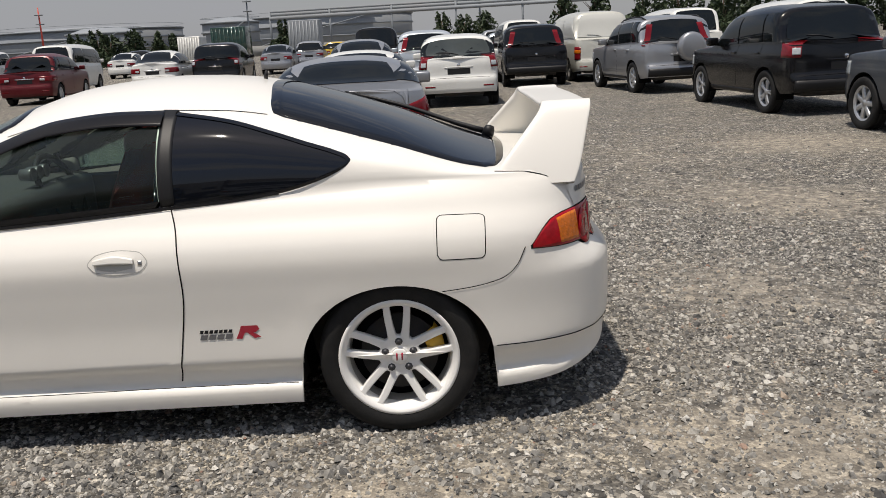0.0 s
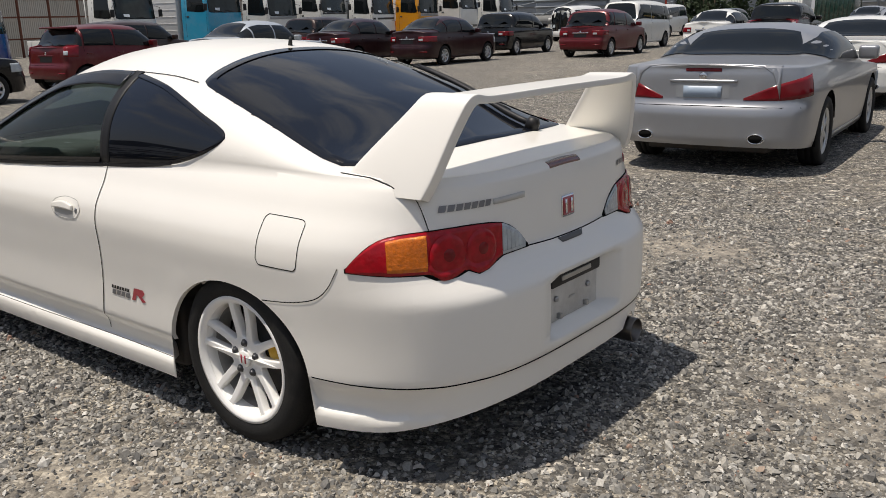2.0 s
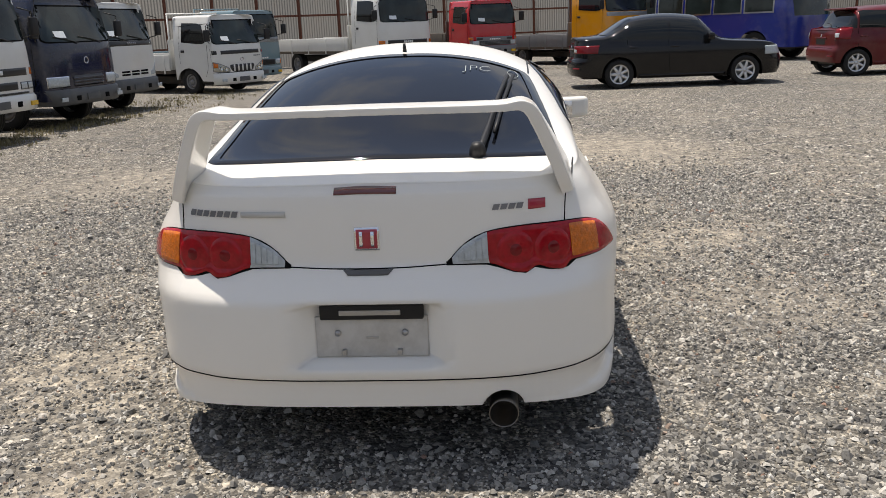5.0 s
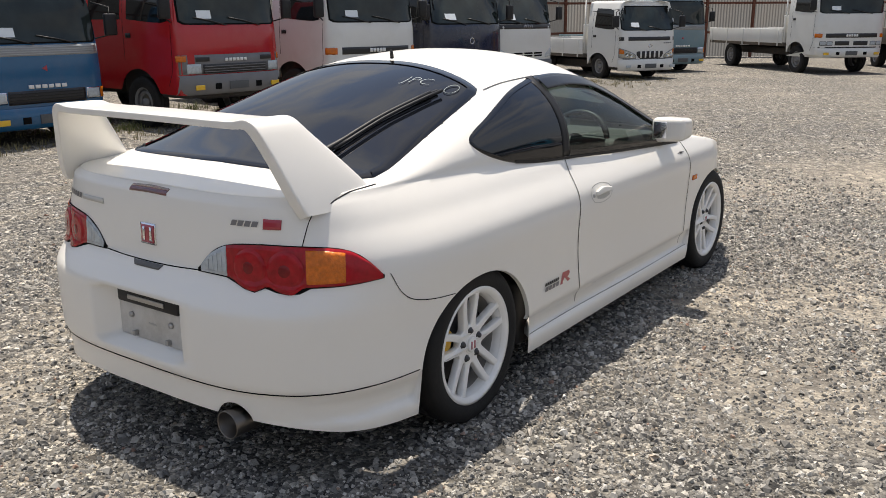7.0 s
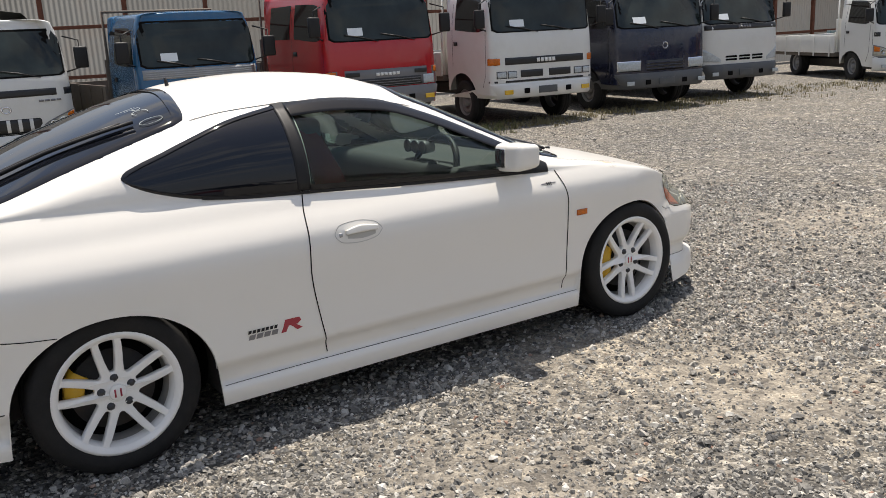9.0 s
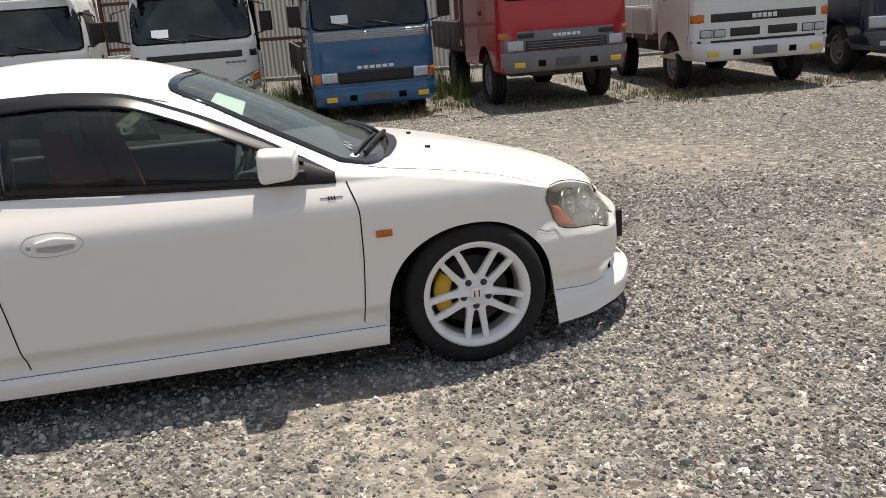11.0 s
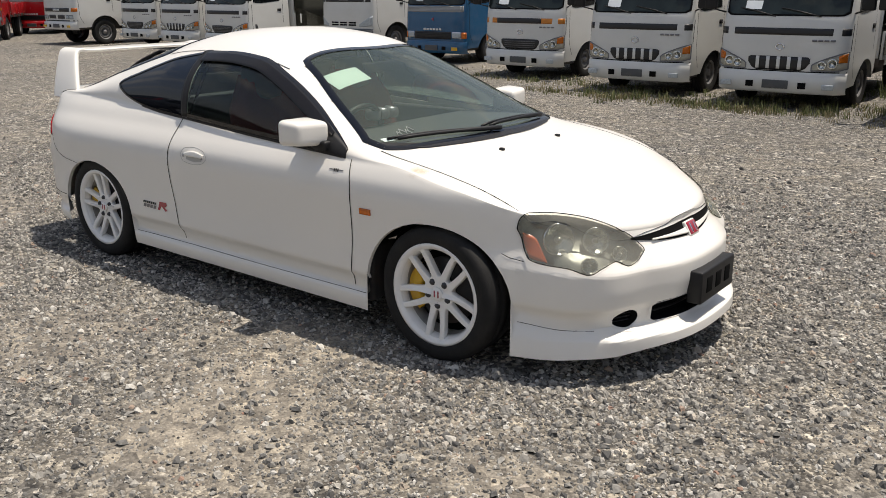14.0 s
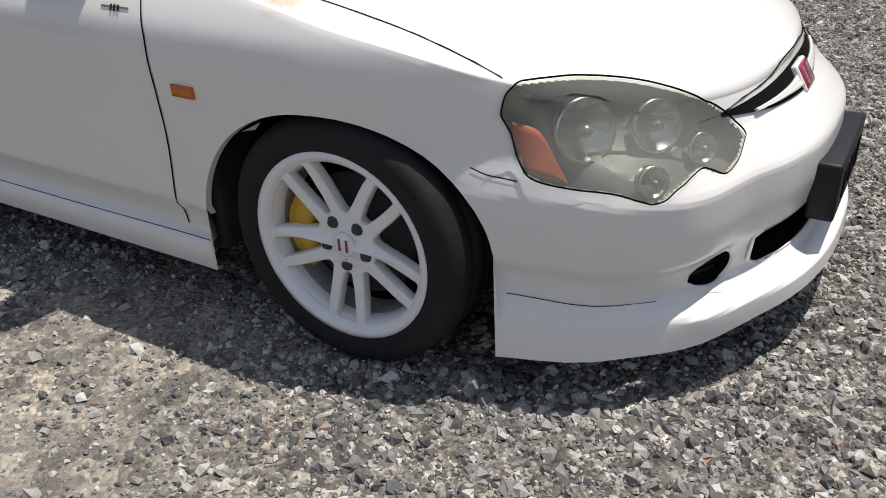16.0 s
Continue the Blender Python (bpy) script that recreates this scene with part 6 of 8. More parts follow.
    for s in (1, -1):
        for c0, c1 in zip(cuts, cuts[1:]):
            a0, a1 = w0 + (w1 - w0) * c0 + 0.025, w0 + (w1 - w0) * c1 - 0.025
            xs = np.linspace(a0, a1, 7)
            lo = [(x, float(fs(x)) + 0.035) for x in xs]
            hi = [(x, max(float(fs(x)) + 0.045, min(up(x, hot), float(fs(x)) + (H - belt) * 0.74))) for x in xs]
            part("side_window", tr.patch(lo, hi, SIDE[s], 0.010, 10, 5, 0.0), PALEPANE if colour is CREAM and c0 > 0.1 else GLOSS, car)
            if detail > 0.4 and c1 < 0.99:
                xg = a1 + 0.025
                part("door_joint", tr.seam([(xg, float(fs(xg)) + 0.02), (xg - 0.01, 0.6), (xg - 0.04, clr + 0.1)], SIDE[s], 0.008, n=8), GAP, car)
                part("door_handle", tr.patch([(xg - 0.20, belt - 0.13), (xg - 0.05, belt - 0.13)], [(xg - 0.20, belt - 0.095), (xg - 0.05, belt - 0.095)], SIDE[s], 0.018, 4, 2, 0.018), colour, car)
        if detail > 0.4:
            c = tr.put(x_cowl + 0.42, belt + 0.02, SIDE[s], 0.0)
            part("door_mirror", box_bm(c.x - 0.08, c.x + 0.06, *sorted((c.y + s * 0.01, c.y + s * 0.20)), c.z - 0.02, c.z + 0.12, 0.035, 3), colour, car)
            part("sill_trim", tr.patch([(-wb + r + 0.09, clr + 0.0), (-r - 0.09, clr + 0.0)], [(-wb + r + 0.09, clr + 0.06), (-r - 0.09, clr + 0.06)], SIDE[s], 0.006, 6, 2, 0.004), PLASTIC if kind == "suv" else colour, car)
    ex = hw * 0.80
    part("windscreen", tr.patch([(-ex, x_cowl + 0.20), (-ex * 0.6, x_cowl + 0.05), (0, x_cowl), (ex * 0.6, x_cowl + 0.05), (ex, x_cowl + 0.20)], [(-ex, x_cowl + 0.24), (-ex * 0.82, x_top - 0.06), (0, x_top - 0.10), (ex * 0.82, x_top - 0.06), (ex, x_cowl + 0.24)], TOP, 0.010, 14, 8, 0.0), GLOSS, car)
    if kind in ("sedan", "roadster"):
        part("rear_window", tr.patch([(-ex * 0.80, x_foot - 0.15), (-ex * 0.66, x_rear + 0.04), (0, x_rear), (ex * 0.66, x_rear + 0.04), (ex * 0.80, x_foot - 0.15)], [(-ex * 0.80, x_foot - 0.10), (-ex * 0.55, x_foot - 0.05), (0, x_foot - 0.03), (ex * 0.55, x_foot - 0.05), (ex * 0.80, x_foot - 0.10)], TOP, 0.010, 16, 8, 0.0), GLOSS, car)
    else:
        zt = H - 0.13
        rw = hw * (0.70 if lamps == "tall" else 0.80)
        part("rear_window", tr.patch([(-rw, deck + 0.06), (0, deck + 0.03), (rw, deck + 0.06)], [(-rw, deck + 0.16), (-rw * 0.86, zt - 0.02), (0, zt + 0.02), (rw * 0.86, zt - 0.02), (rw, deck + 0.16)], BACK, 0.010, 16, 8, 0.0), GLASSREAR if clear_glass else PALEPANE if colour is CREAM else GLOSS, car)
        part("rear_wiper", tube([tr.put(0.0, deck + 0.05, BACK, 0.015), tr.put(-0.20, deck + 0.10, BACK, 0.015), tr.put(-0.40, deck + 0.11, BACK, 0.012)], 0.008, 6), PLASTIC, car)
    # lamps
    for s in (1, -1):
        def strip(y0, y1, z0, z1, material, way, off=0.018, nm="tail_lamp", parent=car, skew=0.0, lb=""):
            d, rr, u = tr.axes(way)
            a = [Vector((x_tail if way[0] < 0 else x_nose, s * y0, 0)).dot(rr), Vector((x_tail if way[0] < 0 else x_nose, s * y1, 0)).dot(rr)]
            p = [(a[0], z0 + skew), (a[1], z0)], [(a[0], z1 - skew * 0.3), (a[1], z1)]
            if a[0] > a[1]:
                p = p[0][::-1], p[1][::-1]
            return part(nm, tr.patch(p[0], p[1], way, off, 10, 6, 0.022), material, parent, lb)
        ob = (-0.80, -0.60 * s, 0)
        if lamps == "tall":
            t = strip(hw * 1.12, hw * 1.28, deck - 0.04, H - 0.20, PARKRED, ob)
        elif lamps == "mid":
            t = strip(hw * 0.88, hw * 1.30, 0.80 if kind != "suv" else 0.88, deck + 0.03, PARKRED, ob)
            strip(hw * 0.90, hw * 1.04, 0.84 if kind != "suv" else 0.92, 0.93 if kind != "suv" else 1.02, CLEAR_LENS, ob, 0.024, "reverse_lens", t)
        elif lamps == "wedge":
            d, rr, u = tr.axes(ob)
            aa = [Vector((x_tail, s * y, 0)).dot(rr) for y in (hw * 0.46, hw * 0.80, hw * 1.28)]
            l0 = sorted(zip(aa, (0.665, 0.665, 0.70)))
            h0 = sorted(zip(aa, (0.685, 0.80, 0.885)))
            t = part("tail_lamp", tr.patch(l0, h0, ob, 0.004, 12, 5, 0.006), PARKRED, car, "dark red triangular tail lamp")
        elif lamps == "van":
            t = strip(hw * 0.90, hw * 1.18, 0.62, 0.98, PARKRED, ob)
            strip(hw * 0.90, hw * 1.18, 0.80, 0.89, AMBER, ob, 0.023, "turn_lens", t)
        else:
            t = strip(hw * 0.60, hw * 1.45, 0.74, 0.90, PARKRED, ob)
            strip(hw * 0.62, hw * 0.80, 0.77, 0.83, CLEAR_LENS, ob, 0.023, "reverse_lens", t)
        hb = (0.80, -0.60 * s, 0)
        strip(hw * 0.55, hw * 1.40, bon - 0.34, bon - 0.17, CLEAR_LENS, hb, 0.014, "headlamp")
    # tail details
    part("bumper_joint", tr.seam([(-hw * 0.9, 0.60), (0, 0.61), (hw * 0.9, 0.60)], BACK, 0.012, n=12), GAP, car)
    rec = part("number_plate_recess", tr.patch([(-0.24, 0.68), (0.24, 0.68)], [(-0.26, 0.80), (0.26, 0.80)], BACK, 0.002, 4, 2, 0.0), GREYTRIM0 if kind == "roadster" else PLASTIC, car)
    if kind == "roadster":
        part("blank_plate", tr.patch([(-0.17, 0.685), (0.17, 0.685)], [(-0.17, 0.785), (0.17, 0.785)], BACK, 0.010, 4, 2, 0.004), BLANKPLATE, rec, "pale blue blank plate")
        part("high_brake_lamp", tr.patch([(-0.16, deck - 0.075), (0.16, deck - 0.075)], [(-0.16, deck - 0.045), (0.16, deck - 0.045)], BACK, 0.004, 6, 2, 0.004), PARKRED, car)
        part("boot_lip", tr.patch([(-hw * 0.72, x_tail - 0.20), (0, x_tail - 0.16), (hw * 0.72, x_tail - 0.20)], [(-hw * 0.72, x_tail - 0.13), (0, x_tail - 0.09), (hw * 0.72, x_tail - 0.13)], TOP, 0.008, 14, 3, 0.010), colour, car)
        for s in (1, -1):
            b = lathe([(0.0, -0.05), (0.035, -0.05), (0.045, 0.0), (0.04, 0.004), (0.034, -0.01), (0.0, -0.03)], 18, "x")
            b.transform(Matrix.Translation((x_tail - 0.005, s * 0.50, 0.34)) @ Matrix.Diagonal((1, 1.7, 1, 1)))
            pipe = part("tail_pipe", b, CHROME, car)
            b = lathe([(0.0, 0.0), (0.034, 0.0), (0.034, -0.004)], 18, "x")
            b.transform(Matrix.Translation((x_tail - 0.003, s * 0.50, 0.34)) @ Matrix.Diagonal((1, 1.7, 1, 1)))
            part("pipe_mouth", b, GAP, pipe)
    if detail > 0.4:
        part("tail_trim", tr.patch([(-0.30, 0.815), (0.30, 0.815)], [(-0.30, 0.84), (0.30, 0.84)], BACK, 0.008, 6, 2, 0.006), CHROME if kind in ("sedan", "mpv") else colour, car)
        if kind != "roadster":
          part("bumper_reflector", tr.patch([(-hw * 0.85, 0.42), (-hw * 0.6, 0.42)], [(-hw * 0.85, 0.45), (-hw * 0.6, 0.45)], BACK, 0.004, 4, 2, 0.003), PARKRED, car)
          part("bumper_reflector", tr.patch([(hw * 0.6, 0.42), (hw * 0.85, 0.42)], [(hw * 0.6, 0.45), (hw * 0.85, 0.45)], BACK, 0.004, 4, 2, 0.003), PARKRED, car)
        part("grille", tr.patch([(-0.40, bon - 0.34), (0.40, bon - 0.34)], [(-0.40, bon - 0.24), (0.40, bon - 0.24)], FRONT, 0.004, 6, 2, 0.004), PLASTIC, car)
        b = lathe([(0.0, 0), (0.035, 0.0), (0.037, 0.006), (0.030, 0.010), (0.0, 0.008)], 14, "x")
        b.transform(Matrix.Translation(tr.put(0.0, 0.87, BACK, 0.0)))
        part("emblem", b, CHROME, car)
    if kind == "suv":
        part("bumper_trim", tr.patch([(-hw * 0.9, clr + 0.08), (hw * 0.9, clr + 0.08)], [(-hw * 0.9, 0.54), (hw * 0.9, 0.54)], BACK, 0.012, 10, 3, 0.01), PLASTIC, car)
    if rails:
        for s in (1, -1):
            part("roof_rail", tube([tr.put(s * hw * 0.70, x, TOP, 0.03 if 0.05 < t < 0.95 else 0.0) for t, x in ((t, x_top + 0.2 + (x_rear - x_top - 0.2) * t) for t in np.linspace(0, 1, 9))], 0.018, 6), PLASTIC, car)
    if spare:
        b = lathe([(0.0, 0.15), (0.22, 0.15), (0.29, 0.13), (0.31, 0.08), (0.31, 0.0), (0.29, -0.03), (0, -0.03)], 28, "x")
        b.transform(Matrix.Translation((x_tail + 0.03, 0.10, 0.98)))
        part("spare_wheel_cover", b, colour, car)
    if wing:
        part("roof_spoiler", box_bm(x_rear - 0.02, x_rear + 0.25, -hw * 0.66, hw * 0.66, H - 0.09, H - 0.045, 0.018), colour, car)
    part("underbody", box_bm(x_nose + 0.35, x_tail - 0.25, -hw * 0.62, hw * 0.62, clr - 0.02, belt - 0.25, 0.03), DARKIRON, car)
    for s in (1, -1):
        for hx in (0.0, -wb):
            road_wheel(car, hx, s * (hw - 0.11), r - 0.008, r, 0.20, wheel)
            part("wheel_housing", sheet([[Vector((hx + (r + 0.055) * math.cos(a), s * y, r + (r + 0.05) * math.sin(a))) for a in np.linspace(-0.3, math.pi + 0.3, 15)] for y in (hw - 0.32, hw - 0.03)]), GAP, car)
    if kind == "van" or True:
        sh.bm.free()
    return car


PALEPANE = mat("pale_blanked_pane", (0.62, 0.62, 0.58), 0.25, var=0.05, scale=3)
GLASSREAR = mat("bright_rear_glass", (0.05, 0.06, 0.06), 0.04, var=0.5, scale=2, ior=1.52)

SILVER = paint("silver_paint", (0.33, 0.34, 0.36), 0.55)
BLACK = paint("black_paint", (0.004, 0.004, 0.005), 0.0, 0.02, 0.4, 0.1)
REDP = paint("red_paint", (0.095, 0.004, 0.007), 0.2, 0.1, 0.4, 0.15)
MAROON = paint("maroon_paint", (0.022, 0.003, 0.005), 0.2, 0.08, 0.4, 0.15)
PLAINWHITE = paint("white_paint", (0.72, 0.72, 0.69), 0.0)
CREAM = paint("cream_paint", (0.55, 0.55, 0.50), 0.1)
SLATE = paint("slate_blue_paint", (0.05, 0.06, 0.075), 0.3)
ICE = paint("ice_silver_paint", (0.48, 0.52, 0.56), 0.4)
YELLOWP = paint("yellow_paint", (0.55, 0.36, 0.03), 0.0)
BROWNP = paint("dark_brown_paint", (0.035, 0.018, 0.014), 0.3)

parked_car("roadster", SILVER, "silver hard-top convertible parked on the gravel, seen with dark windows", (-0.83, 5.95), 4.5, "wedge", "alloy", 1.6)
parked_car("roadster", PLAINWHITE, "white hard-top convertible parked behind a silver one", (-1.2, 11.9), 3, "wedge")
parked_car("sedan", SILVER, "silver saloon car parked in the middle line", (-1.7, 18.4), 3)
parked_car("hatch", PLAINWHITE, "small white hatchback with dark tail-lamp wedges on gravel", (0.65, 15.1), 0, "mid", "alloy", 1.4, clear_glass=True)
parked_car("suv", BLACK, "black off-road car with tall red tail lamps", (2.9, 20.9), 0, "tall", rails=False)
parked_car("suv", ICE, "pale silver off-road car with tall red tail lamps", (-0.1, 22.2), 2, "tall")
parked_car("van", CREAM, "pale silver delivery van with white side panes", (4.85, 21.9), 3, "van", "steel")
parked_car("suv", SILVER, "silver off-road car with roof rails and a spare wheel", (5.45, 16.1), 7, "tall", spare=True, rails=True, detail=1.4)
parked_car("suv", BLACK, "black off-road car with large five-spoke wheels", (6.27, 10.2), 5.4, "mid", "five", 1.5)
parked_car("suv", SLATE, "dark slate-blue off-road car with grey arches", (6.75, 4.9), 4, "tall", "alloy", 1.2)
parked_car("van", PLAINWHITE, "white delivery van parked behind the off-road cars", (8.3, 24.6), 3, "van", "steel")
parked_car("van", PLAINWHITE, "white delivery van parked behind the off-road cars", (10.6, 20.6), 3, "van", "steel", 0.6)

parked_car("sedan", BLACK, "black saloon car with silver wheels parked alone", (-16.05, 2.85), 2, "corner", "alloy", 1.4)
parked_car("hatch", REDP, "red crossover hatchback with dark roof spoiler", (-17.5, 8.2), 4, "mid", wing=True)
parked_car("sedan", ICE, "pale silver saloon car on the gravel", (-17.25, 12.75), 8, "corner", "alloy", 1.2)
parked_car("sedan", MAROON, "dark maroon saloon car with chrome boot trim", (-18.7, 18.4), 5)
parked_car("sedan", MAROON, "dark maroon saloon car with chrome boot trim", (-15.95, 19.5), 4, "corner", "alloy", 1.2)
parked_car("mpv", BLACK, "black people carrier in the far line", (-17.5, 25.9), 6)
parked_car("mpv", REDP, "red people carrier in the far line", (-13.1, 25.2), 5)
parked_car("van", PLAINWHITE, "white van with dark rear window in the far line", (-14.9, 31.5), 5, "van", "steel")
parked_car("mpv", BROWNP, "dark brown people carrier in the second line", (-23.6, 12.6), 4)
parked_car("mpv", BROWNP, "dark brown people carrier in the second line", (-22.8, 20.6), 4)
parked_car("sedan", PLAINWHITE, "white saloon car in the far line", (-10.0, 28.5), 4)
parked_car("suv", BLACK, "black crossover car in the far line", (-7.9, 29.1), 3, "mid")
parked_car("sedan", PLAINWHITE, "white saloon car in the far line", (-18.8, 50.0), 4, detail=0.4)
parked_car("mpv", BLACK, "black people carrier in the far line", (-20.6, 58.0), 4, detail=0.4)
parked_car("sedan", SILVER, "silver saloon car in the far line", (-8.2, 43.0), 3, detail=0.4)
parked_car("mpv", SILVER, "silver people carrier in the far line", (-7.4, 49.5), 3, detail=0.4)
parked_car("hatch", YELLOWP, "yellow hatchback in the far line", (-6.6, 57.0), 3, detail=0.4)
far = random.Random(5)
for i in range(14):
    kind = far.choice(("sedan", "hatch", "mpv", "suv", "van"))
    col, word = far.choice(((PLAINWHITE, "white"), (SILVER, "silver"), (BLACK, "black"), (ICE, "pale silver"), (PLAINWHITE, "white")))
    row = i % 3
    noun = {"sedan": "saloon car", "hatch": "hatchback", "mpv": "people carrier", "suv": "off-road car", "van": "van"}[kind]
    parked_car(kind, col, word + " " + noun + " parked far off in the yard", ((-2.2, 3.4, 8.4)[row] + far.uniform(-0.3, 0.3), 30.0 + 6.6 * (i // 3) + row * 1.4), 2, "van" if kind == "van" else "mid", detail=0.3)


# ---- trucks ----
DARKBAND = mat("black_trim_band", (0.015, 0.015, 0.016), 0.35, var=0.2)
GREYTRIM = mat("grey_plastic_trim", (0.16, 0.16, 0.165), 0.55, var=0.15, dirt=0.3)
BUMPERGREY = mat("grey_truck_bumper", (0.075, 0.08, 0.085), 0.5, var=0.15, dirt=0.3)
CANVAS = mat("dark_green_canvas", (0.045, 0.045, 0.034), 0.9, var=0.25, scale=3, bump=0.3, bscale=12)
LETTER = mat("white_letter_paint", (0.75, 0.75, 0.73), 0.5)
YLAMP = mat("yellow_fog_lens", (0.70, 0.42, 0.02), 0.2, coat=0.8)
RUSTBED = mat("worn_truck_bed", (0.10, 0.085, 0.07), 0.8, var=0.3, scale=4, dirt=0.6, dirt_color=(0.12, 0.05, 0.025), bump=0.2)


def truck(style, colour, label, place, heading=0.0, bed="flat", bed_colour=None, width=0.85, height=2.05, length=3.1, crew=False, paper=True, stripe=None, detail=1.0, drop=None, tall=0.0):
    """A cab-over truck; place is the middle of the front axle, heading in degrees from +y towards -x."""
    hw, H = width, height + 0.08
    old = style in ("louvred", "plain_grille", "banded")
    ribs = round(place[0] * 10) % 2 == 0
    xf = -1.02
    xb = 0.55 if not crew else 1.45
    drop = drop if drop is not None else {"striped": 0.20, "louvred": 0.18, "rounded": 0.05, "dark_face": 0.04}.get(style, 0.0)
    r = 0.37 if drop < 0.1 else 0.315
    belt = 0.635 * H
    slope = 0.20 if old else 0.34
    spec = dict(
        nose=(xf, xf + 0.28, 4.0 if old else 3.2, 4.5 if old else 3.4), tail=(xb, xb - 0.1, 6.0, 6.0),
        width=[(xf, hw), (xb, hw)], shoulder=[(xf, H - 0.10), (xb, H - 0.09)], crown=[(xf, H - 0.06), (xf + 0.5, H - 0.01), (xb, H)],
        fan=[(xf, xf + slope + 0.02), (xf + 0.3, xf + slope + 0.16), (xb, xb - 0.01)], square=[(xf, 3.4), (xb, 4.0)],
        sill=[(xf, 0.50), (xb, 0.55)], arches=[(0.0, 0.42, 0.47, 0.42)],
        nose_in=[(0.5, 0.02), (0.62, 0.0), (0.95, 0.0), (belt, 0.025), (belt + 0.04, 0.04), (H - 0.16, slope - 0.03), (H - 0.1, slope)],
        side_in=[(0.5, 0.02), (0.8, 0.0), (belt, 0.005), (H - 0.18, 0.085), (H - 0.09, 0.12)], tail_in=[(0.5, 0.0), (H, 0.03)],
    )
    sh = Shell(spec, 14, 22, 5, 22, 8, 8)
    t = tagged(empty("truck", pose(place[0], place[1], -drop, 0, 0, heading - 90)), label, "truck")
    cab = part("cab", sh.bm.copy(), colour, t)
    P = sh.patch

    def face(name, y0, y1, z0, z1, material, off=0.004, depth=0.006, lb="", way=FRONT, parent=t, nu=8, nv=3, taper=0.0):
        return part(name, P([(y0 + taper, z0), (y1 - taper, z0)], [(y0, z1), (y1, z1)] if not taper else [(y0 + taper, z1), (y1 - taper, z1)], way, off, nu, nv, depth), material, parent, lb)
    def letters(y0, y1, z0, z1, n, material, off):
        """Name on the front as n separate bars."""
        st = (y1 - y0) / n
        for i in range(n):
            face("name_bar", y0 + st * (i + 0.11), y0 + st * (i + 0.89), z0, z1, material, off, 0.004, nu=2, nv=2)
    wz0, wz1 = belt + 0.06, H - 0.17
    e = hw * 0.93
    part("windscreen_seal", P([(-e, wz0 + 0.02), (-e * 0.9, wz0 - 0.02), (e * 0.9, wz0 - 0.02), (e, wz0 + 0.02)], [(-e, wz1 - 0.10), (-e * 0.93, wz1 + 0.03), (e * 0.93, wz1 + 0.03), (e, wz1 - 0.10)], FRONT, 0.003, 16, 8, 0.0), GAP, t)
    glass = part("windscreen", P([(-e * 0.97, wz0 + 0.04), (-e * 0.88, wz0), (e * 0.88, wz0), (e * 0.97, wz0 + 0.04)], [(-e * 0.97, wz1 - 0.10), (-e * 0.9, wz1), (e * 0.9, wz1), (e * 0.97, wz1 - 0.10)], FRONT, 0.006, 16, 8, 0.0), CABGLASS, t, "dark reflecting windscreen")
    if paper:
        face("paper_sheet", 0.36 * hw, 0.62 * hw, wz0 + 0.06, wz0 + 0.17, PAPERWHITE, 0.010, 0.0, "white paper sheet behind the windscreen", parent=glass)
    for y0, y1 in ((-0.55, 0.05), (0.12, 0.68)):
        part("wiper", tube([sh.put(y * hw, z, FRONT, 0.022) for y, z in ((y0, wz0 - 0.03), (0.5 * (y0 + y1), wz0 + 0.03), (y1, wz0 + 0.075))], 0.009, 6), PLASTIC, t)
    for s in (1, -1):
        a0, a1 = xf + slope * 0.55 + 0.16, min(xb, 0.55) - 0.36
        part("side_window", P([(a0, wz0 + 0.03), (a0 + 0.14, wz0 + 0.01), (a1, wz0 + 0.06)], [(a0, wz0 + 0.08), (a0 + 0.16, wz1 - 0.06), (a1, wz1 - 0.02)], SIDE[s], 0.004, 8, 5, 0.0), GLOSS, t)
        if crew:
            part("side_window", P([(0.35, wz0 + 0.06), (1.15, wz0 + 0.06)], [(0.35, wz1 - 0.02), (1.15, wz1 - 0.02)], SIDE[s], 0.004, 8, 5, 0.0), GLOSS, t)
        part("door_joint", sh.seam([(a0 - 0.06, wz0 - 0.02), (a0 - 0.06, 0.9), (a0 + 0.06, 0.62)], SIDE[s], 0.010, n=8), GAP, t)
        part("door_joint", sh.seam([(a1 + 0.10, wz1 + 0.02), (a1 + 0.10, 0.95)], SIDE[s], 0.010, n=8), GAP, t)
        part("door_handle", P([(a1 - 0.08, belt - 0.13), (a1 + 0.04, belt - 0.13)], [(a1 - 0.08, belt - 0.07), (a1 + 0.04, belt - 0.07)], SIDE[s], 0.01, 3, 2, 0.01), PLASTIC, t)
        # mirrors on stays
        c = sh.put(xf + 0.20, wz0 + 0.02, SIDE[s], 0.0)
        stay = tube([c, c + Vector((-0.12, s * 0.16, 0.05)), c + Vector((-0.12, s * 0.17, 0.40)), c + Vector((0.0, 0, 0.46))], 0.012, 6)
        mo = part("mirror_stay", stay, PLASTIC, t)
        part("wing_mirror", box_bm(c.x - 0.16, c.x - 0.09, *sorted((c.y + s * 0.09, c.y + s * 0.26)), c.z + 0.04, c.z + 0.32, 0.025, 2), PLASTIC, mo)
    # faces of the different makes
    if style == "louvred":
        face("louvre_panel", -0.92 * hw, 0.92 * hw, belt - 0.10, belt + 0.025, GREYLOUVRE, 0.006, 0.01, "grey louvred panel below the windscreen")
        for i in range(4):
            z = belt - 0.085 + i * 0.026
            face("louvre", -0.88 * hw, 0.88 * hw, z, z + 0.010, STEEL, 0.014, 0.012)
        face("grille", -0.60 * hw, 0.60 * hw, 0.70, 0.86, DARKBAND, 0.006, 0.008)
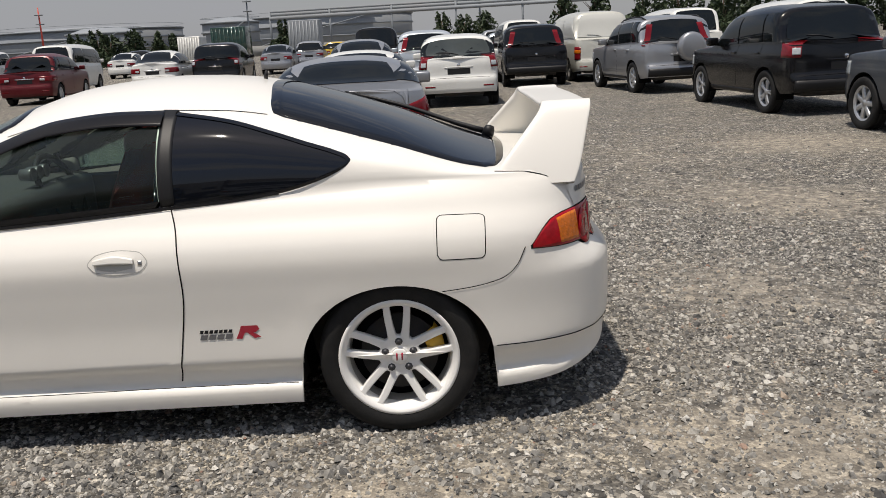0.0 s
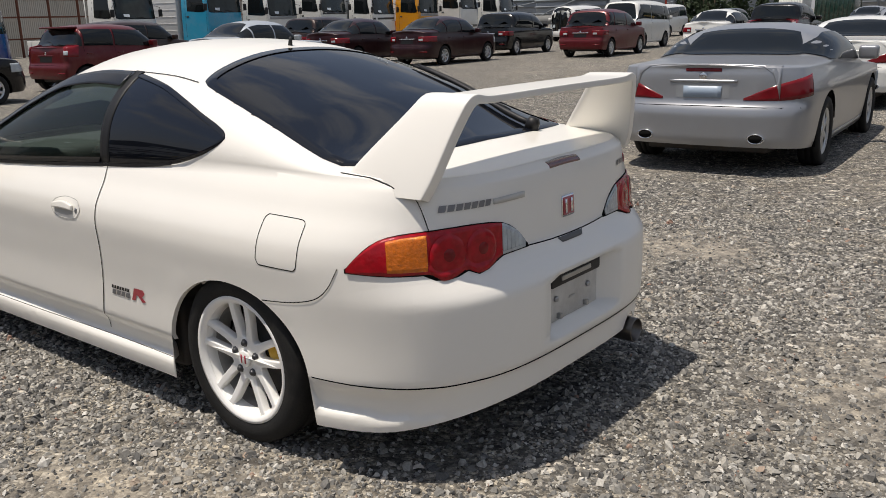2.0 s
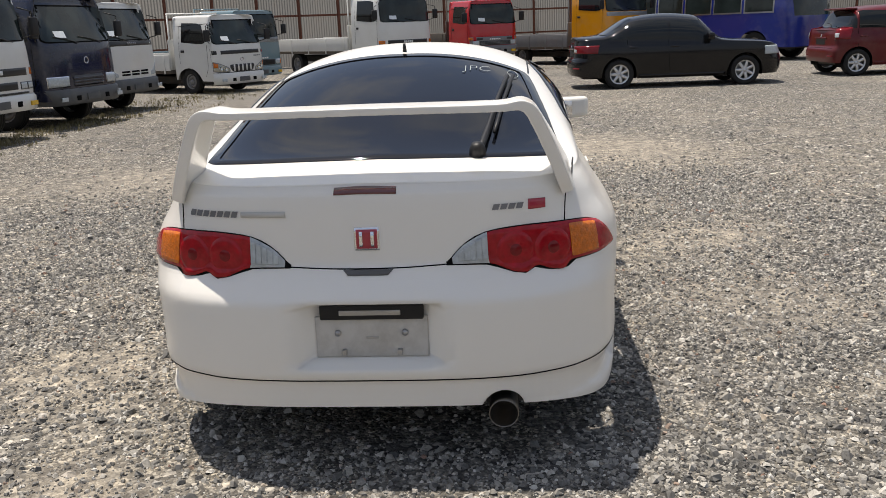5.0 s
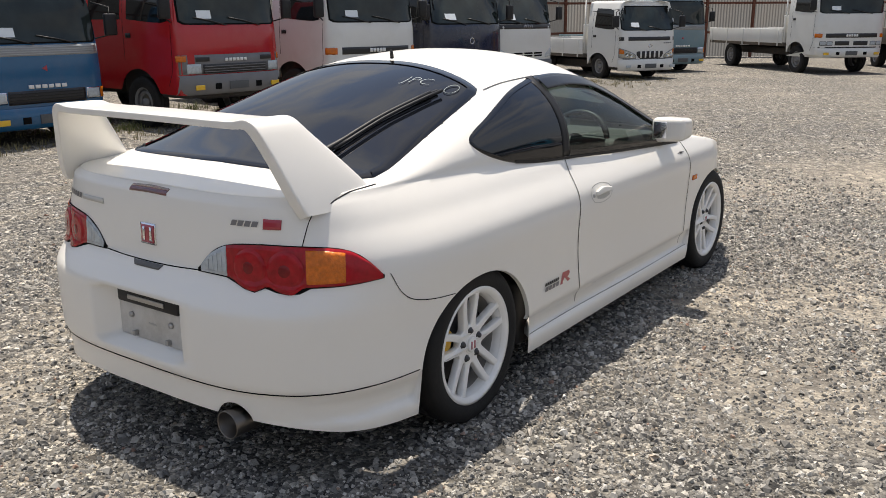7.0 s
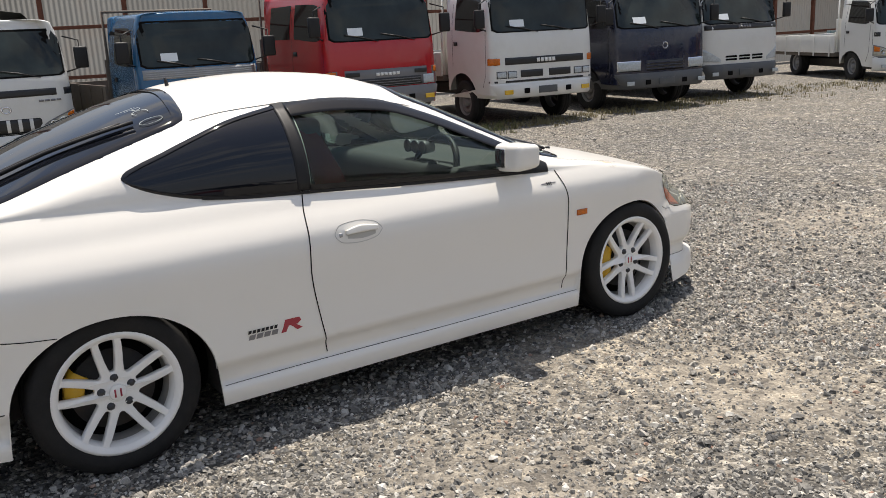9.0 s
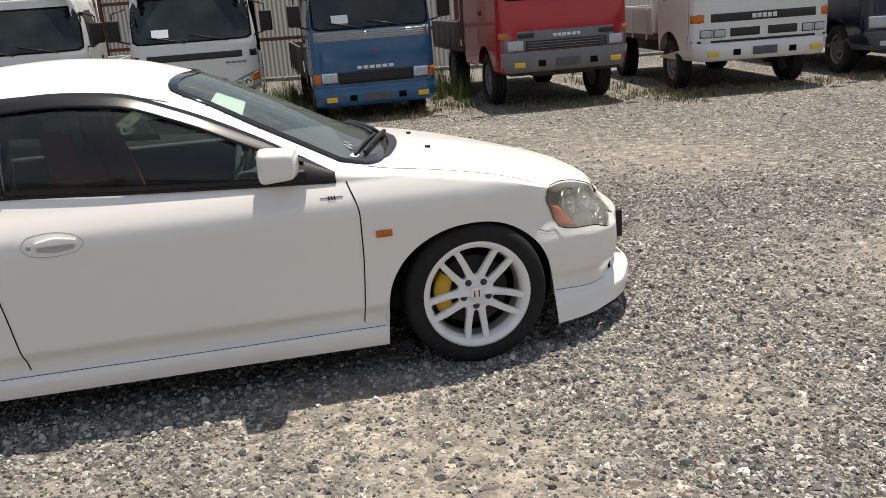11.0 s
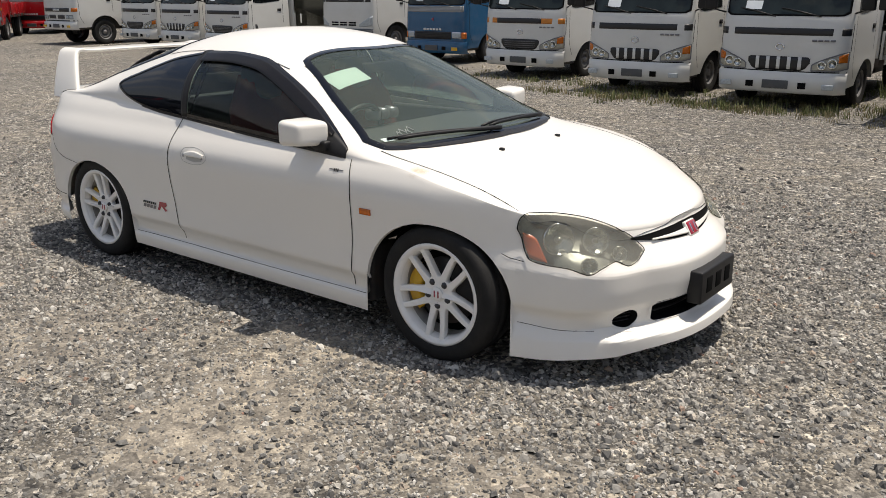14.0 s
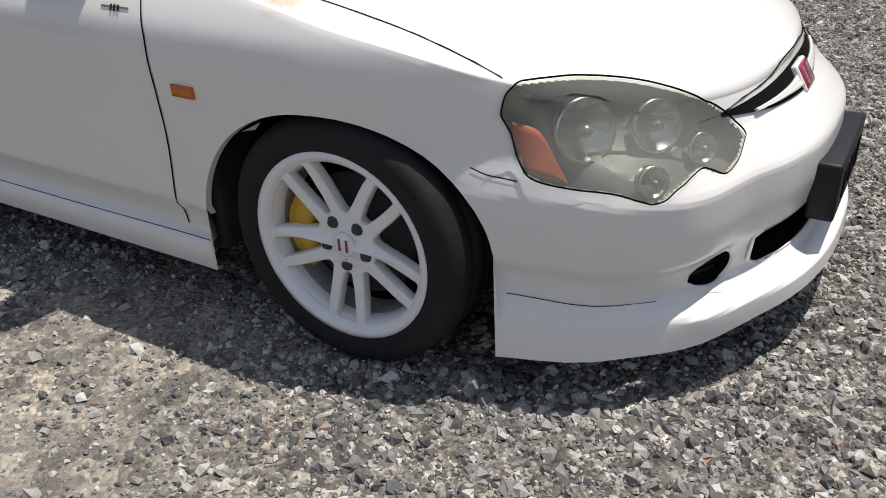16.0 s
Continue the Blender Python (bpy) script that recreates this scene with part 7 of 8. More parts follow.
        for i in range(4):
            face("grille_bar", -0.58 * hw, 0.58 * hw, 0.715 + 0.036 * i, 0.727 + 0.036 * i, PLASTIC, 0.014, 0.008)
        letters(-0.26, 0.26, 0.885, 0.928, 6, LETTER, 0.016)
        for s in (1, -1):
            q = sorted((s * 0.62 * hw, s * 0.86 * hw))
            lamp = face("headlamp", q[0], q[1], 0.715, 0.855, CHROME, 0.008, 0.01)
            face("lens", q[0] + 0.012, q[1] - 0.012, 0.727, 0.843, CLEAR_LENS, 0.014, 0.004, parent=lamp)
            q = sorted((s * 0.88 * hw, s * 0.975 * hw))
            face("flasher", q[0], q[1], 0.72, 0.85, AMBER, 0.008, 0.008)
        b = lathe([(0, 0.012), (0.04, 0.008), (0.045, 0)], 3, "x")
        b.transform(Matrix.Translation(sh.put(0, 1.12, FRONT, 0.0)) @ Matrix.Rotation(math.pi, 4, "Z"))
        part("emblem", b, RED_BADGE, t, "red emblem")
        bumper, zb0, zb1, bcol = True, 0.40, 0.66, colour
    elif style == "plain_grille":
        face("grille_panel", -0.97 * hw, 0.97 * hw, 0.78, 1.04, GREYTRIM, 0.006, 0.01, "grey front panel")
        face("grille", -0.62 * hw, 0.62 * hw, 0.79, 0.91, DARKBAND, 0.014, 0.006)
        for i in range(3):
            face("grille_bar", -0.60 * hw, 0.60 * hw, 0.805 + 0.036 * i, 0.815 + 0.036 * i, GREYTRIM, 0.020, 0.006)
        letters(-0.20, 0.20, 0.945, 0.988, 6, LETTER, 0.018)
        for s in (1, -1):
            q = sorted((s * 0.50 * hw, s * 0.74 * hw))
            face("vent", q[0], q[1], 0.95, 1.01, DARKBAND, 0.014, 0.006)
            q = sorted((s * 0.66 * hw, s * 0.88 * hw))
            face("headlamp", q[0], q[1], 0.79, 0.92, CLEAR_LENS, 0.018, 0.008)
            q = sorted((s * 0.88 * hw, s * 0.985 * hw))
            face("flasher", q[0], q[1], 0.95, 1.03, AMBER, 0.016, 0.008)
        bumper, zb0, zb1, bcol = True, 0.50, 0.77, GREYTRIM
    elif style == "banded":
        face("band", -0.985 * hw, 0.985 * hw, 0.96, 1.07, DARKBAND, 0.006, 0.008, "black band across the front")
        letters(-0.18, 0.18, 0.985, 1.045, 5, LETTER, 0.014)
        for s in (1, -1):
            q = sorted((s * 0.06 * hw, s * 0.48 * hw))
            face("grille", q[0], q[1], 0.76, 0.87, DARKBAND, 0.006, 0.006)
            for k in (0.55, 0.73):
                q = sorted((s * k * hw, s * (k + 0.165) * hw))
                lamp = face("headlamp", q[0], q[1], 0.755, 0.865, DARKBAND, 0.006, 0.006)
                face("lens", q[0] + 0.012, q[1] - 0.012, 0.765, 0.855, CLEAR_LENS, 0.012, 0.004, parent=lamp)
            q = sorted((s * 0.84 * hw, s * 0.99 * hw))
            face("flasher", q[0], q[1], 0.965, 1.065, AMBER, 0.010, 0.008)
        face("lower_band", -0.985 * hw, 0.985 * hw, 0.69, 0.72, DARKBAND, 0.006, 0.006)
        bumper, zb0, zb1, bcol = True, 0.44, 0.68, TRUCK_WHITE
    elif style == "dark_face":
        face("grille", -0.40 * hw, 0.40 * hw, 0.72, 0.90, DARKBAND, 0.006, 0.008)
        for i in range(3):
            face("grille_bar", -0.42 * hw, 0.42 * hw, 0.74 + 0.05 * i, 0.765 + 0.05 * i, colour, 0.012, 0.008)
        b = lathe([(0.042, 0.0), (0.055, 0.008), (0.062, 0.0), (0.055, -0.004)], 20, "x", close=True)
        b.transform(Matrix.Translation(sh.put(0, 1.14, FRONT, 0.004)))
        part("emblem", b, CHROME, t, "chrome ring emblem")
        for s in (1, -1):
            q = sorted((s * 0.52 * hw, s * 0.95 * hw))
            lamp = face("headlamp", q[0], q[1], 0.72, 0.90, CHROME, 0.006, 0.008, nu=10)
            face("lens", q[0] + 0.01, q[1] - 0.01, 0.735, 0.885, CLEAR_LENS, 0.012, 0.004, parent=lamp)
        bumper, zb0, zb1, bcol = True, 0.42, 0.69, BUMPERGREY
    elif style == "rounded":
        face("band", -0.93 * hw, 0.93 * hw, belt - 0.06, belt + 0.035, DARKBAND, 0.006, 0.008, "dark band below the windscreen")
        letters(-0.16, 0.16, belt - 0.035, belt + 0.008, 5, GREY_BADGE, 0.014)
        for i in range(2):
            for y0 in (-0.48, -0.14, 0.20):
                face("grille_slot", (y0) * hw, (y0 + 0.28) * hw, 0.765 + 0.055 * i, 0.80 + 0.055 * i, GAP, 0.006, 0.004)
        for s in (1, -1):
            part("headlamp", P(*[sorted(c) for c in ([(s * 0.60 * hw, 0.74), (s * 0.97 * hw, 0.76)], [(s * 0.60 * hw, 0.80), (s * 0.97 * hw, 1.0)])], FRONT, 0.006, 10, 5, 0.008), CLEAR_LENS, t)
        bumper, zb0, zb1, bcol = True, 0.42, 0.70, BUMPERGREY
    else:  # striped front
        face("band", -0.97 * hw, 0.97 * hw, belt - 0.20, belt - 0.11, stripe or DARKBAND, 0.006, 0.006, "dark stripe below the windscreen")
        if stripe:
            face("band", -0.50 * hw, 0.60 * hw, belt - 0.20, belt - 0.11, DARKBAND, 0.010, 0.006)
        part("grille", P([(-0.47 * hw, 0.82), (-0.36 * hw, 0.715), (0.36 * hw, 0.715), (0.47 * hw, 0.82)], [(-0.47 * hw, 0.885), (-0.43 * hw, 0.905), (0.43 * hw, 0.905), (0.47 * hw, 0.885)], FRONT, 0.005, 12, 3, 0.006), DARKBAND, t)
        part("grille_lip", sh.seam([(-0.47 * hw, 0.885), (-0.43 * hw, 0.905), (0.0, 0.908), (0.43 * hw, 0.905), (0.47 * hw, 0.885)], FRONT, 0.018, 0.013, 20), colour, t)
        if ribs:
            for i in range(5):
                y0 = (-0.32 + 0.16 * i) * hw
                face("grille_bar", y0 - 0.022, y0 + 0.022, 0.735, 0.895, colour, 0.014, 0.008)
        else:
            for i in range(4):
                face("grille_bar", -0.38 * hw, 0.38 * hw, 0.745 + 0.036 * i, 0.752 + 0.036 * i, GREYTRIM, 0.012, 0.006)
        letters(-0.80 * hw, -0.46 * hw, belt - 0.275, belt - 0.25, 4, GREY_BADGE, 0.010)
        b = lathe([(0.028, 0.0), (0.040, 0.008), (0.048, 0.0), (0.040, -0.004)], 20, "x", close=True)
        b.transform(Matrix.Translation(sh.put(0, 1.02, FRONT, 0.004)) @ Matrix.Diagonal((1, 1.35, 1, 1)))
        part("emblem", b, CHROME, t, "chrome oval emblem")
        for s in (1, -1):
            c0 = sorted([(s * 0.50 * hw, 0.725), (s * 0.80 * hw, 0.725), (s * 0.97 * hw, 0.76)])
            c1 = sorted([(s * 0.50 * hw, 0.79), (s * 0.80 * hw, 0.92), (s * 0.97 * hw, 0.97)])
            lamp = part("headlamp", P(c0, c1, FRONT, 0.005, 12, 5, 0.008), TRUCKLENS, t, "clouded yellowish headlamp")
            part("lamp_rim", sh.seam(c0 + c1[::-1] + c0[:1], FRONT, 0.016, 0.013, 40), GREYTRIM, lamp)
            for yr, zr, rr in ((0.64, 0.795, 0.055), (0.78, 0.82, 0.062)):
                b = lathe([(0.0, -0.016), (rr * 0.5, -0.012), (rr, 0.006), (rr * 1.1, 0.0)], 16, "x")
                b.transform(Matrix.Translation(sh.put(s * yr * hw, zr, FRONT, 0.013)) @ Matrix.Rotation(math.pi, 4, "Z"))
                part("reflector", b, REFLECTOR, lamp)
            a0 = sorted([(s * 0.86 * hw, 0.83), (s * 0.96 * hw, 0.84)])
            a1 = sorted([(s * 0.86 * hw, 0.92), (s * 0.96 * hw, 0.955)])
            part("turn_lens", P(a0, a1, FRONT, 0.012, 5, 4, 0.006), AMBER, lamp, "amber corner lens")
            q = sorted((s * 0.60 * hw, s * 0.80 * hw))
            face("bumper_vent", q[0], q[1], 0.515, 0.585, DARKBAND, 0.024, 0.006)
            part("corner_joint", sh.seam([(s * 0.985 * hw, 0.98), (s * 0.985 * hw, belt - 0.05)], FRONT, 0.008, 0.002, 8), GAP, t)
        part("bumper_joint", sh.seam([(-0.97 * hw, 0.712), (0.0, 0.705), (0.97 * hw, 0.712)], FRONT, 0.012, 0.004, 20), GAP, t)
        bumper, zb0, zb1, bcol = True, 0.42, 0.70, colour
    # bumper wraps the cab
    rows = []
    for z, o in ((zb0, -0.01), (zb0 + 0.03, 0.035), (zb1 - 0.03, 0.035), (zb1, 0.0)):
        rows.append([sh.put(y, max(0.56, z if z > 0.56 else 0.56), FRONT, 0.0) * 1 + Vector((-0.02 - o, 0, (z - max(0.56, z)))) for y in np.linspace(-hw * 0.985, hw * 0.985, 17)])
    bb = sheet(rows)
    bmesh.ops.recalc_face_normals(bb, faces=bb.faces[:])
    bump = part("bumper", bb, bcol, t)
    xm = xf - 0.058
    part("plate_holder", box_bm(xm - 0.008, xm + 0.01, -0.17, 0.17, zb0 + 0.06, zb0 + 0.17, 0.003), BUMPERGREY, t)
    for s in (1, -1):
        yl = s * hw * (0.74 if style in ("banded", "louvred", "plain_grille") else 0.78)
        part("fog_lamp", box_bm(xm - 0.005, xm + 0.02, yl - 0.075, yl + 0.075, zb0 + 0.07, zb0 + 0.14, 0.008), YLAMP if style in ("banded", "plain_grille", "louvred") else CLEAR_LENS, t)
        part("bumper_slot", box_bm(xm - 0.002, xm + 0.02, s * 0.40 * hw - 0.05, s * 0.40 * hw + 0.05, zb0 + 0.07, zb0 + 0.15, 0.004), GAP, t)
    # wheels, chassis, bed
    for s in (1, -1):
        road_wheel(t, 0.0, s * (hw - 0.13), r - 0.01 + drop, r, 0.20, "steel")
        road_wheel(t, length - 0.4, s * (hw - 0.16), r - 0.01 + drop, r, 0.24, "steel")
    part("chassis", box_bm(-0.85, length + 0.6, -0.42, 0.42, 0.42, 0.62, 0.02), DARKIRON, t)
    part("cab_floor", box_bm(-0.92, min(xb, 0.6) - 0.06, -hw * 0.86, hw * 0.86, 0.45, 0.86, 0.03), DARKIRON, t)
    bc = bed_colour or colour
    x0, x1 = xb + 0.10, length + 0.9
    z0 = 0.80
    if bed in ("flat", "tarp"):
        part("bed_floor", box_bm(x0, x1, -hw * 1.02, hw * 1.02, z0 - 0.10, z0, 0.01), RUSTBED, t)
        for s in (1, -1):
            part("bed_side", box_bm(x0, x1, *sorted((s * hw * 1.02, s * (hw * 1.02 + 0.035))), z0 - 0.02, z0 + 0.38, 0.008), bc, t)
            for i in range(5):
                xx = x0 + 0.2 + (x1 - x0 - 0.4) * i / 4
                part("bed_stake", box_bm(xx - 0.025, xx + 0.025, *sorted((s * (hw * 1.02 + 0.033), s * (hw * 1.02 + 0.05))), z0 - 0.10, z0 + 0.36, 0.004), bc, t)
        part("head_board", box_bm(x0, x0 + 0.05, -hw * 1.0, hw * 1.0, z0, z0 + 0.75, 0.01), bc, t)
        part("tail_board", box_bm(x1 - 0.04, x1, -hw * 1.0, hw * 1.0, z0, z0 + 0.36, 0.008), bc, t)
        if bed == "tarp":
            rows = []
            for i in range(15):
                xx = x0 + 0.02 + (x1 - x0) * i / 14
                sag = 0.03 * math.sin(i * 1.9) + 0.03 * math.cos(i * 0.8)
                rows.append([Vector((xx, y * (hw * 1.06), z + (sag + tall) * (z > 1.5))) for y, z in ((-1.02, 0.85), (-1.0, 1.35), (-0.98, 1.95), (-0.7, 2.25), (0, 2.34), (0.7, 2.25), (0.98, 1.95), (1.0, 1.35), (1.02, 0.85))])
            c = sheet(rows)
            bmesh.ops.holes_fill(c, edges=[ed for ed in c.edges if ed.is_boundary])
            part("canvas_cover", c, CANVAS, t, "dark canvas cover")
        else:
            gp = tube([(x0 + 0.02, -hw * 0.95, z0), (x0 + 0.02, -hw * 0.95, H + 0.05), (x0 + 0.02, hw * 0.95, H + 0.05), (x0 + 0.02, hw * 0.95, z0)], 0.025, 8)
            part("guard_frame", gp, bc, t)
    else:
        part("box_body", box_bm(x0, x1 + 0.4, -hw * 1.1, hw * 1.1, z0, H + 0.65, 0.03), BOXWHITE, t, "white box body")
        for i in range(9):
            zz = z0 + 0.12 + i * (H - z0 + 0.4) / 9
            for s in (1, -1):
                part("box_rib", box_bm(x0 + 0.05, x1 + 0.35, *sorted((s * hw * 1.1, s * (hw * 1.1 + 0.012))), zz, zz + 0.03, 0.004), BOXWHITE, t)
    sh.bm.free()
    return t


PAPERWHITE = mat("white_paper", (0.75, 0.80, 0.82), 0.7)
GREYLOUVRE = mat("faded_louvre", (0.30, 0.31, 0.31), 0.6, var=0.15)
BOXWHITE = mat("white_box_body", (0.62, 0.62, 0.61), 0.5, var=0.05, scale=1.5, dirt=0.3)
TBLUE = paint("truck_blue_paint", (0.010, 0.090, 0.20), 0.0, 0.10)
TRED = paint("truck_red_paint", (0.40, 0.012, 0.016), 0.0, 0.06)
TNAVY = paint("truck_navy_paint", (0.010, 0.014, 0.035), 0.0, 0.15)
TTEAL = paint("truck_teal_paint", (0.16, 0.24, 0.27), 0.0, 0.25)
TSKY = paint("truck_sky_paint", (0.02, 0.28, 0.45), 0.0, 0.2)
TORANGE = paint("truck_orange_paint", (0.62, 0.26, 0.01), 0.0, 0.2)
ORANGESTRIPE = mat("orange_stripe", (0.62, 0.22, 0.03), 0.4)

truck("plain_grille", TRED, "red crew-cab truck with grey grille parked on weedy gravel", (-6.0, -8.2), -2, "flat", RUSTBED, 0.91, 2.12, crew=True)
truck("banded", TRUCK_WHITE, "white cab-over truck with black front band", (-8.80, -7.81), -7.5, "flat", CREAM, 0.98, 2.14)
truck("dark_face", TNAVY, "dark navy truck with grey bumper", (-11.50, -7.70), -10, "flat", TNAVY, 0.98, 2.12)
truck("rounded", TRUCK_WHITE, "white cab-over truck with dark band below the windscreen", (-13.95, -7.9), -10, "flat", TRUCK_WHITE, 0.95, 2.12)
truck("striped", TRUCK_WHITE, "white flat-bed truck turned towards the yard", (-19.0, -7.0), -30, "flat", TRUCK_WHITE, 0.86, 2.05)
truck("louvred", TTEAL, "grey-green truck parked beside a white one", (-22.3, -7.4), -30, "flat", TTEAL, 0.9, 2.2)
truck("banded", TRUCK_WHITE, "white medium truck with long flat bed", (-23.9, -3.1), -45, "flat", TRUCK_WHITE, 1.0, 2.35, 4.2)
truck("plain_grille", TRED, "red truck with grey bumper at the corner of the yard", (-25.4, -0.3), -60, "flat", RUSTBED, 0.86, 2.1, 3.4)
truck("louvred", TBLUE, "blue truck with louvred front and white name bar", (-3.43, -8.77), 0, "flat", RUSTBED, 0.85, 2.08)
truck("striped", TRUCK_WHITE, "white truck with dark stripe and clouded headlamps", (-1.05, -9.47), 0, "tarp", None, 0.86, 2.08)
truck("striped", TRUCK_WHITE, "white truck with dark stripe and clouded headlamps", (1.24, -9.87), 0, "flat", None, 0.86, 2.08)
truck("striped", TRUCK_WHITE, "white truck with orange and dark stripe", (4.06, -11.0), 0, "flat", None, 0.86, 2.08, stripe=ORANGESTRIPE)
truck("louvred", TBLUE, "blue truck in the middle of the truck line", (7.45, -12.7), 0, "flat", RUSTBED, 0.85, 2.08)
truck("rounded", TRUCK_WHITE, "white crew-cab truck in the truck line", (10.7, -13.25), 0, "flat", None, 0.86, 2.1, crew=True)
truck("striped", TRUCK_WHITE, "white truck with tall dark canvas cover", (13.7, -11.9), 0, "tarp", None, 0.86, 2.08, 5.2, tall=0.75)
truck("striped", TRUCK_WHITE, "white truck at the far end of the truck line", (15.95, -12.1), 0, "flat", None, 0.86, 2.08)
truck("striped", TRUCK_WHITE, "white truck at the far end of the truck line", (18.1, -12.25), 0, "flat", None, 0.86, 2.08)
truck("banded", TRUCK_WHITE, "white truck with black band at the far end", (20.8, -11.4), 0, "flat", None, 0.9, 2.1, crew=True)
truck("plain_grille", TRED, "red truck at the far end of the truck line", (25.4, -10.2), 55, "flat", TRED, 0.86, 2.08)
truck("louvred", TRED, "red truck at the far end of the truck line", (28.5, -14.0), 40, "tarp", TRED, 0.9, 2.2)
truck("striped", TRUCK_WHITE, "white truck beyond the truck line", (27.5, -5.5), 70, "flat", None, 0.86, 2.08)
truck("striped", TRUCK_WHITE, "white truck beyond the truck line", (27.8, -2.0), 75, "box", None, 0.86, 2.08)
# second line behind the cars
truck("louvred", TORANGE, "orange flat-bed truck parked behind the black saloon", (-26.1, 3.8), -48, "flat", GREYTRIM, 1.05, 2.75, 3.3, crew=False, paper=False)
for y, style, col, word, load in ((17.0, "striped", TRUCK_WHITE, "white", "flat"), (21.0, "banded", TSKY, "sky-blue", "box"), (24.0, "louvred", TRUCK_WHITE, "white", "flat"), (27.0, "rounded", TRUCK_WHITE, "white", "flat"), (30.2, "striped", TRUCK_WHITE, "white", "box"), (33.4, "louvred", TORANGE, "orange", "flat"), (36.6, "banded", TRUCK_WHITE, "white", "box"), (40.0, "striped", TRUCK_WHITE, "white", "flat")):
    truck(style, col, word + " cab-over truck in the second line of the yard", (-29.2 + 0.07 * (y - 17.0), y), -78, load, None, 1.08, 2.85)
parked_car("van", PLAINWHITE, "white van in the second line", (-24.0, 44.5), 185, "van", "steel", 0.5)
parked_car("van", PLAINWHITE, "white van in the second line", (-22.0, 52.0), 185, "van", "steel", 0.5)


# ---- wall behind the trucks ----
WALLMETAL = mat("weathered_sheet_metal", (0.04, 0.045, 0.05), 0.7, metal=0.0, var=0.2, scale=1.5, dirt=0.6, dirt_color=(0.055, 0.032, 0.022), per=0.25)
LIGHTMETAL = mat("pale_sheet_metal", (0.05, 0.053, 0.056), 0.7, metal=0.0, var=0.15, scale=1.5, dirt=0.5, dirt_color=(0.075, 0.05, 0.036), per=0.2)
RUST = mat("rusty_steel", (0.13, 0.045, 0.025), 0.85, var=0.35, scale=8, bump=0.2)


def corrugated(w, h, pitch=0.11, depth=0.022):
    n = int(w / pitch) * 4
    rows = [[], []]
    for i in range(n + 1):
        x = w * i / n
        y = depth * (1 if (i % 4) in (1, 2) else -1)
        rows[0].append(Vector((x, y, 0.03)))
        rows[1].append(Vector((x, y, h)))
    return sheet(rows, thick=0.002)


wall = tagged(empty("wall_trucks"), "weathered corrugated sheet-metal wall with rusty posts behind the trucks", "wall", kind="structure")
panel_mesh = None
for run, (ax, ay, bx, by, h, material) in enumerate(((42.0, 6.0, 38.0, -18.0, 4.0, WALLMETAL), (38.0, -18.0, 10.0, -22.5, 4.0, WALLMETAL), (10.0, -22.5, -10.0, -15.2, 4.2, WALLMETAL), (-10.0, -15.2, -28.0, -13.5, 3.2, LIGHTMETAL), (-28.0, -13.5, -41.0, 2.0, 4.4, LIGHTMETAL), (-41.0, 2.0, -47.0, 42.0, 5.0, LIGHTMETAL))):
    L = math.hypot(bx - ax, by - ay)
    ang = math.degrees(math.atan2(by - ay, bx - ax))
    n = max(1, round(L / 1.8))
    first = None
    post = None
    for i in range(n):
        m = pose(ax + (bx - ax) * i / n, ay + (by - ay) * i / n, 0, 0, 0, ang)
        if first is None:
            first = part("sheet_panel", corrugated(L / n - 0.01, h), material, wall)
            first.matrix_basis = m
            post = part("post", box_bm(-0.05, 0.05, 0.03, 0.13, 0, h + 0.1, 0.006), RUST, wall)
            post.matrix_basis = pose(ax, ay, 0, 0, 0, ang + 180)
        else:
            again(first, m)
            again(post, pose(ax + (bx - ax) * i / n, ay + (by - ay) * i / n, 0, 0, 0, ang + 180))
    for z in (0.9, 2.0, 2.9):
        rail = part("rail", box_bm(0, L, 0.03, 0.09, z, z + 0.08, 0.005), RUST, wall)
        rail.matrix_basis = pose(bx, by, 0, 0, 0, ang + 180)

# ---- blue bus ----
BUSBLUE = paint("bus_blue_paint", (0.012, 0.025, 0.20), 0.0)


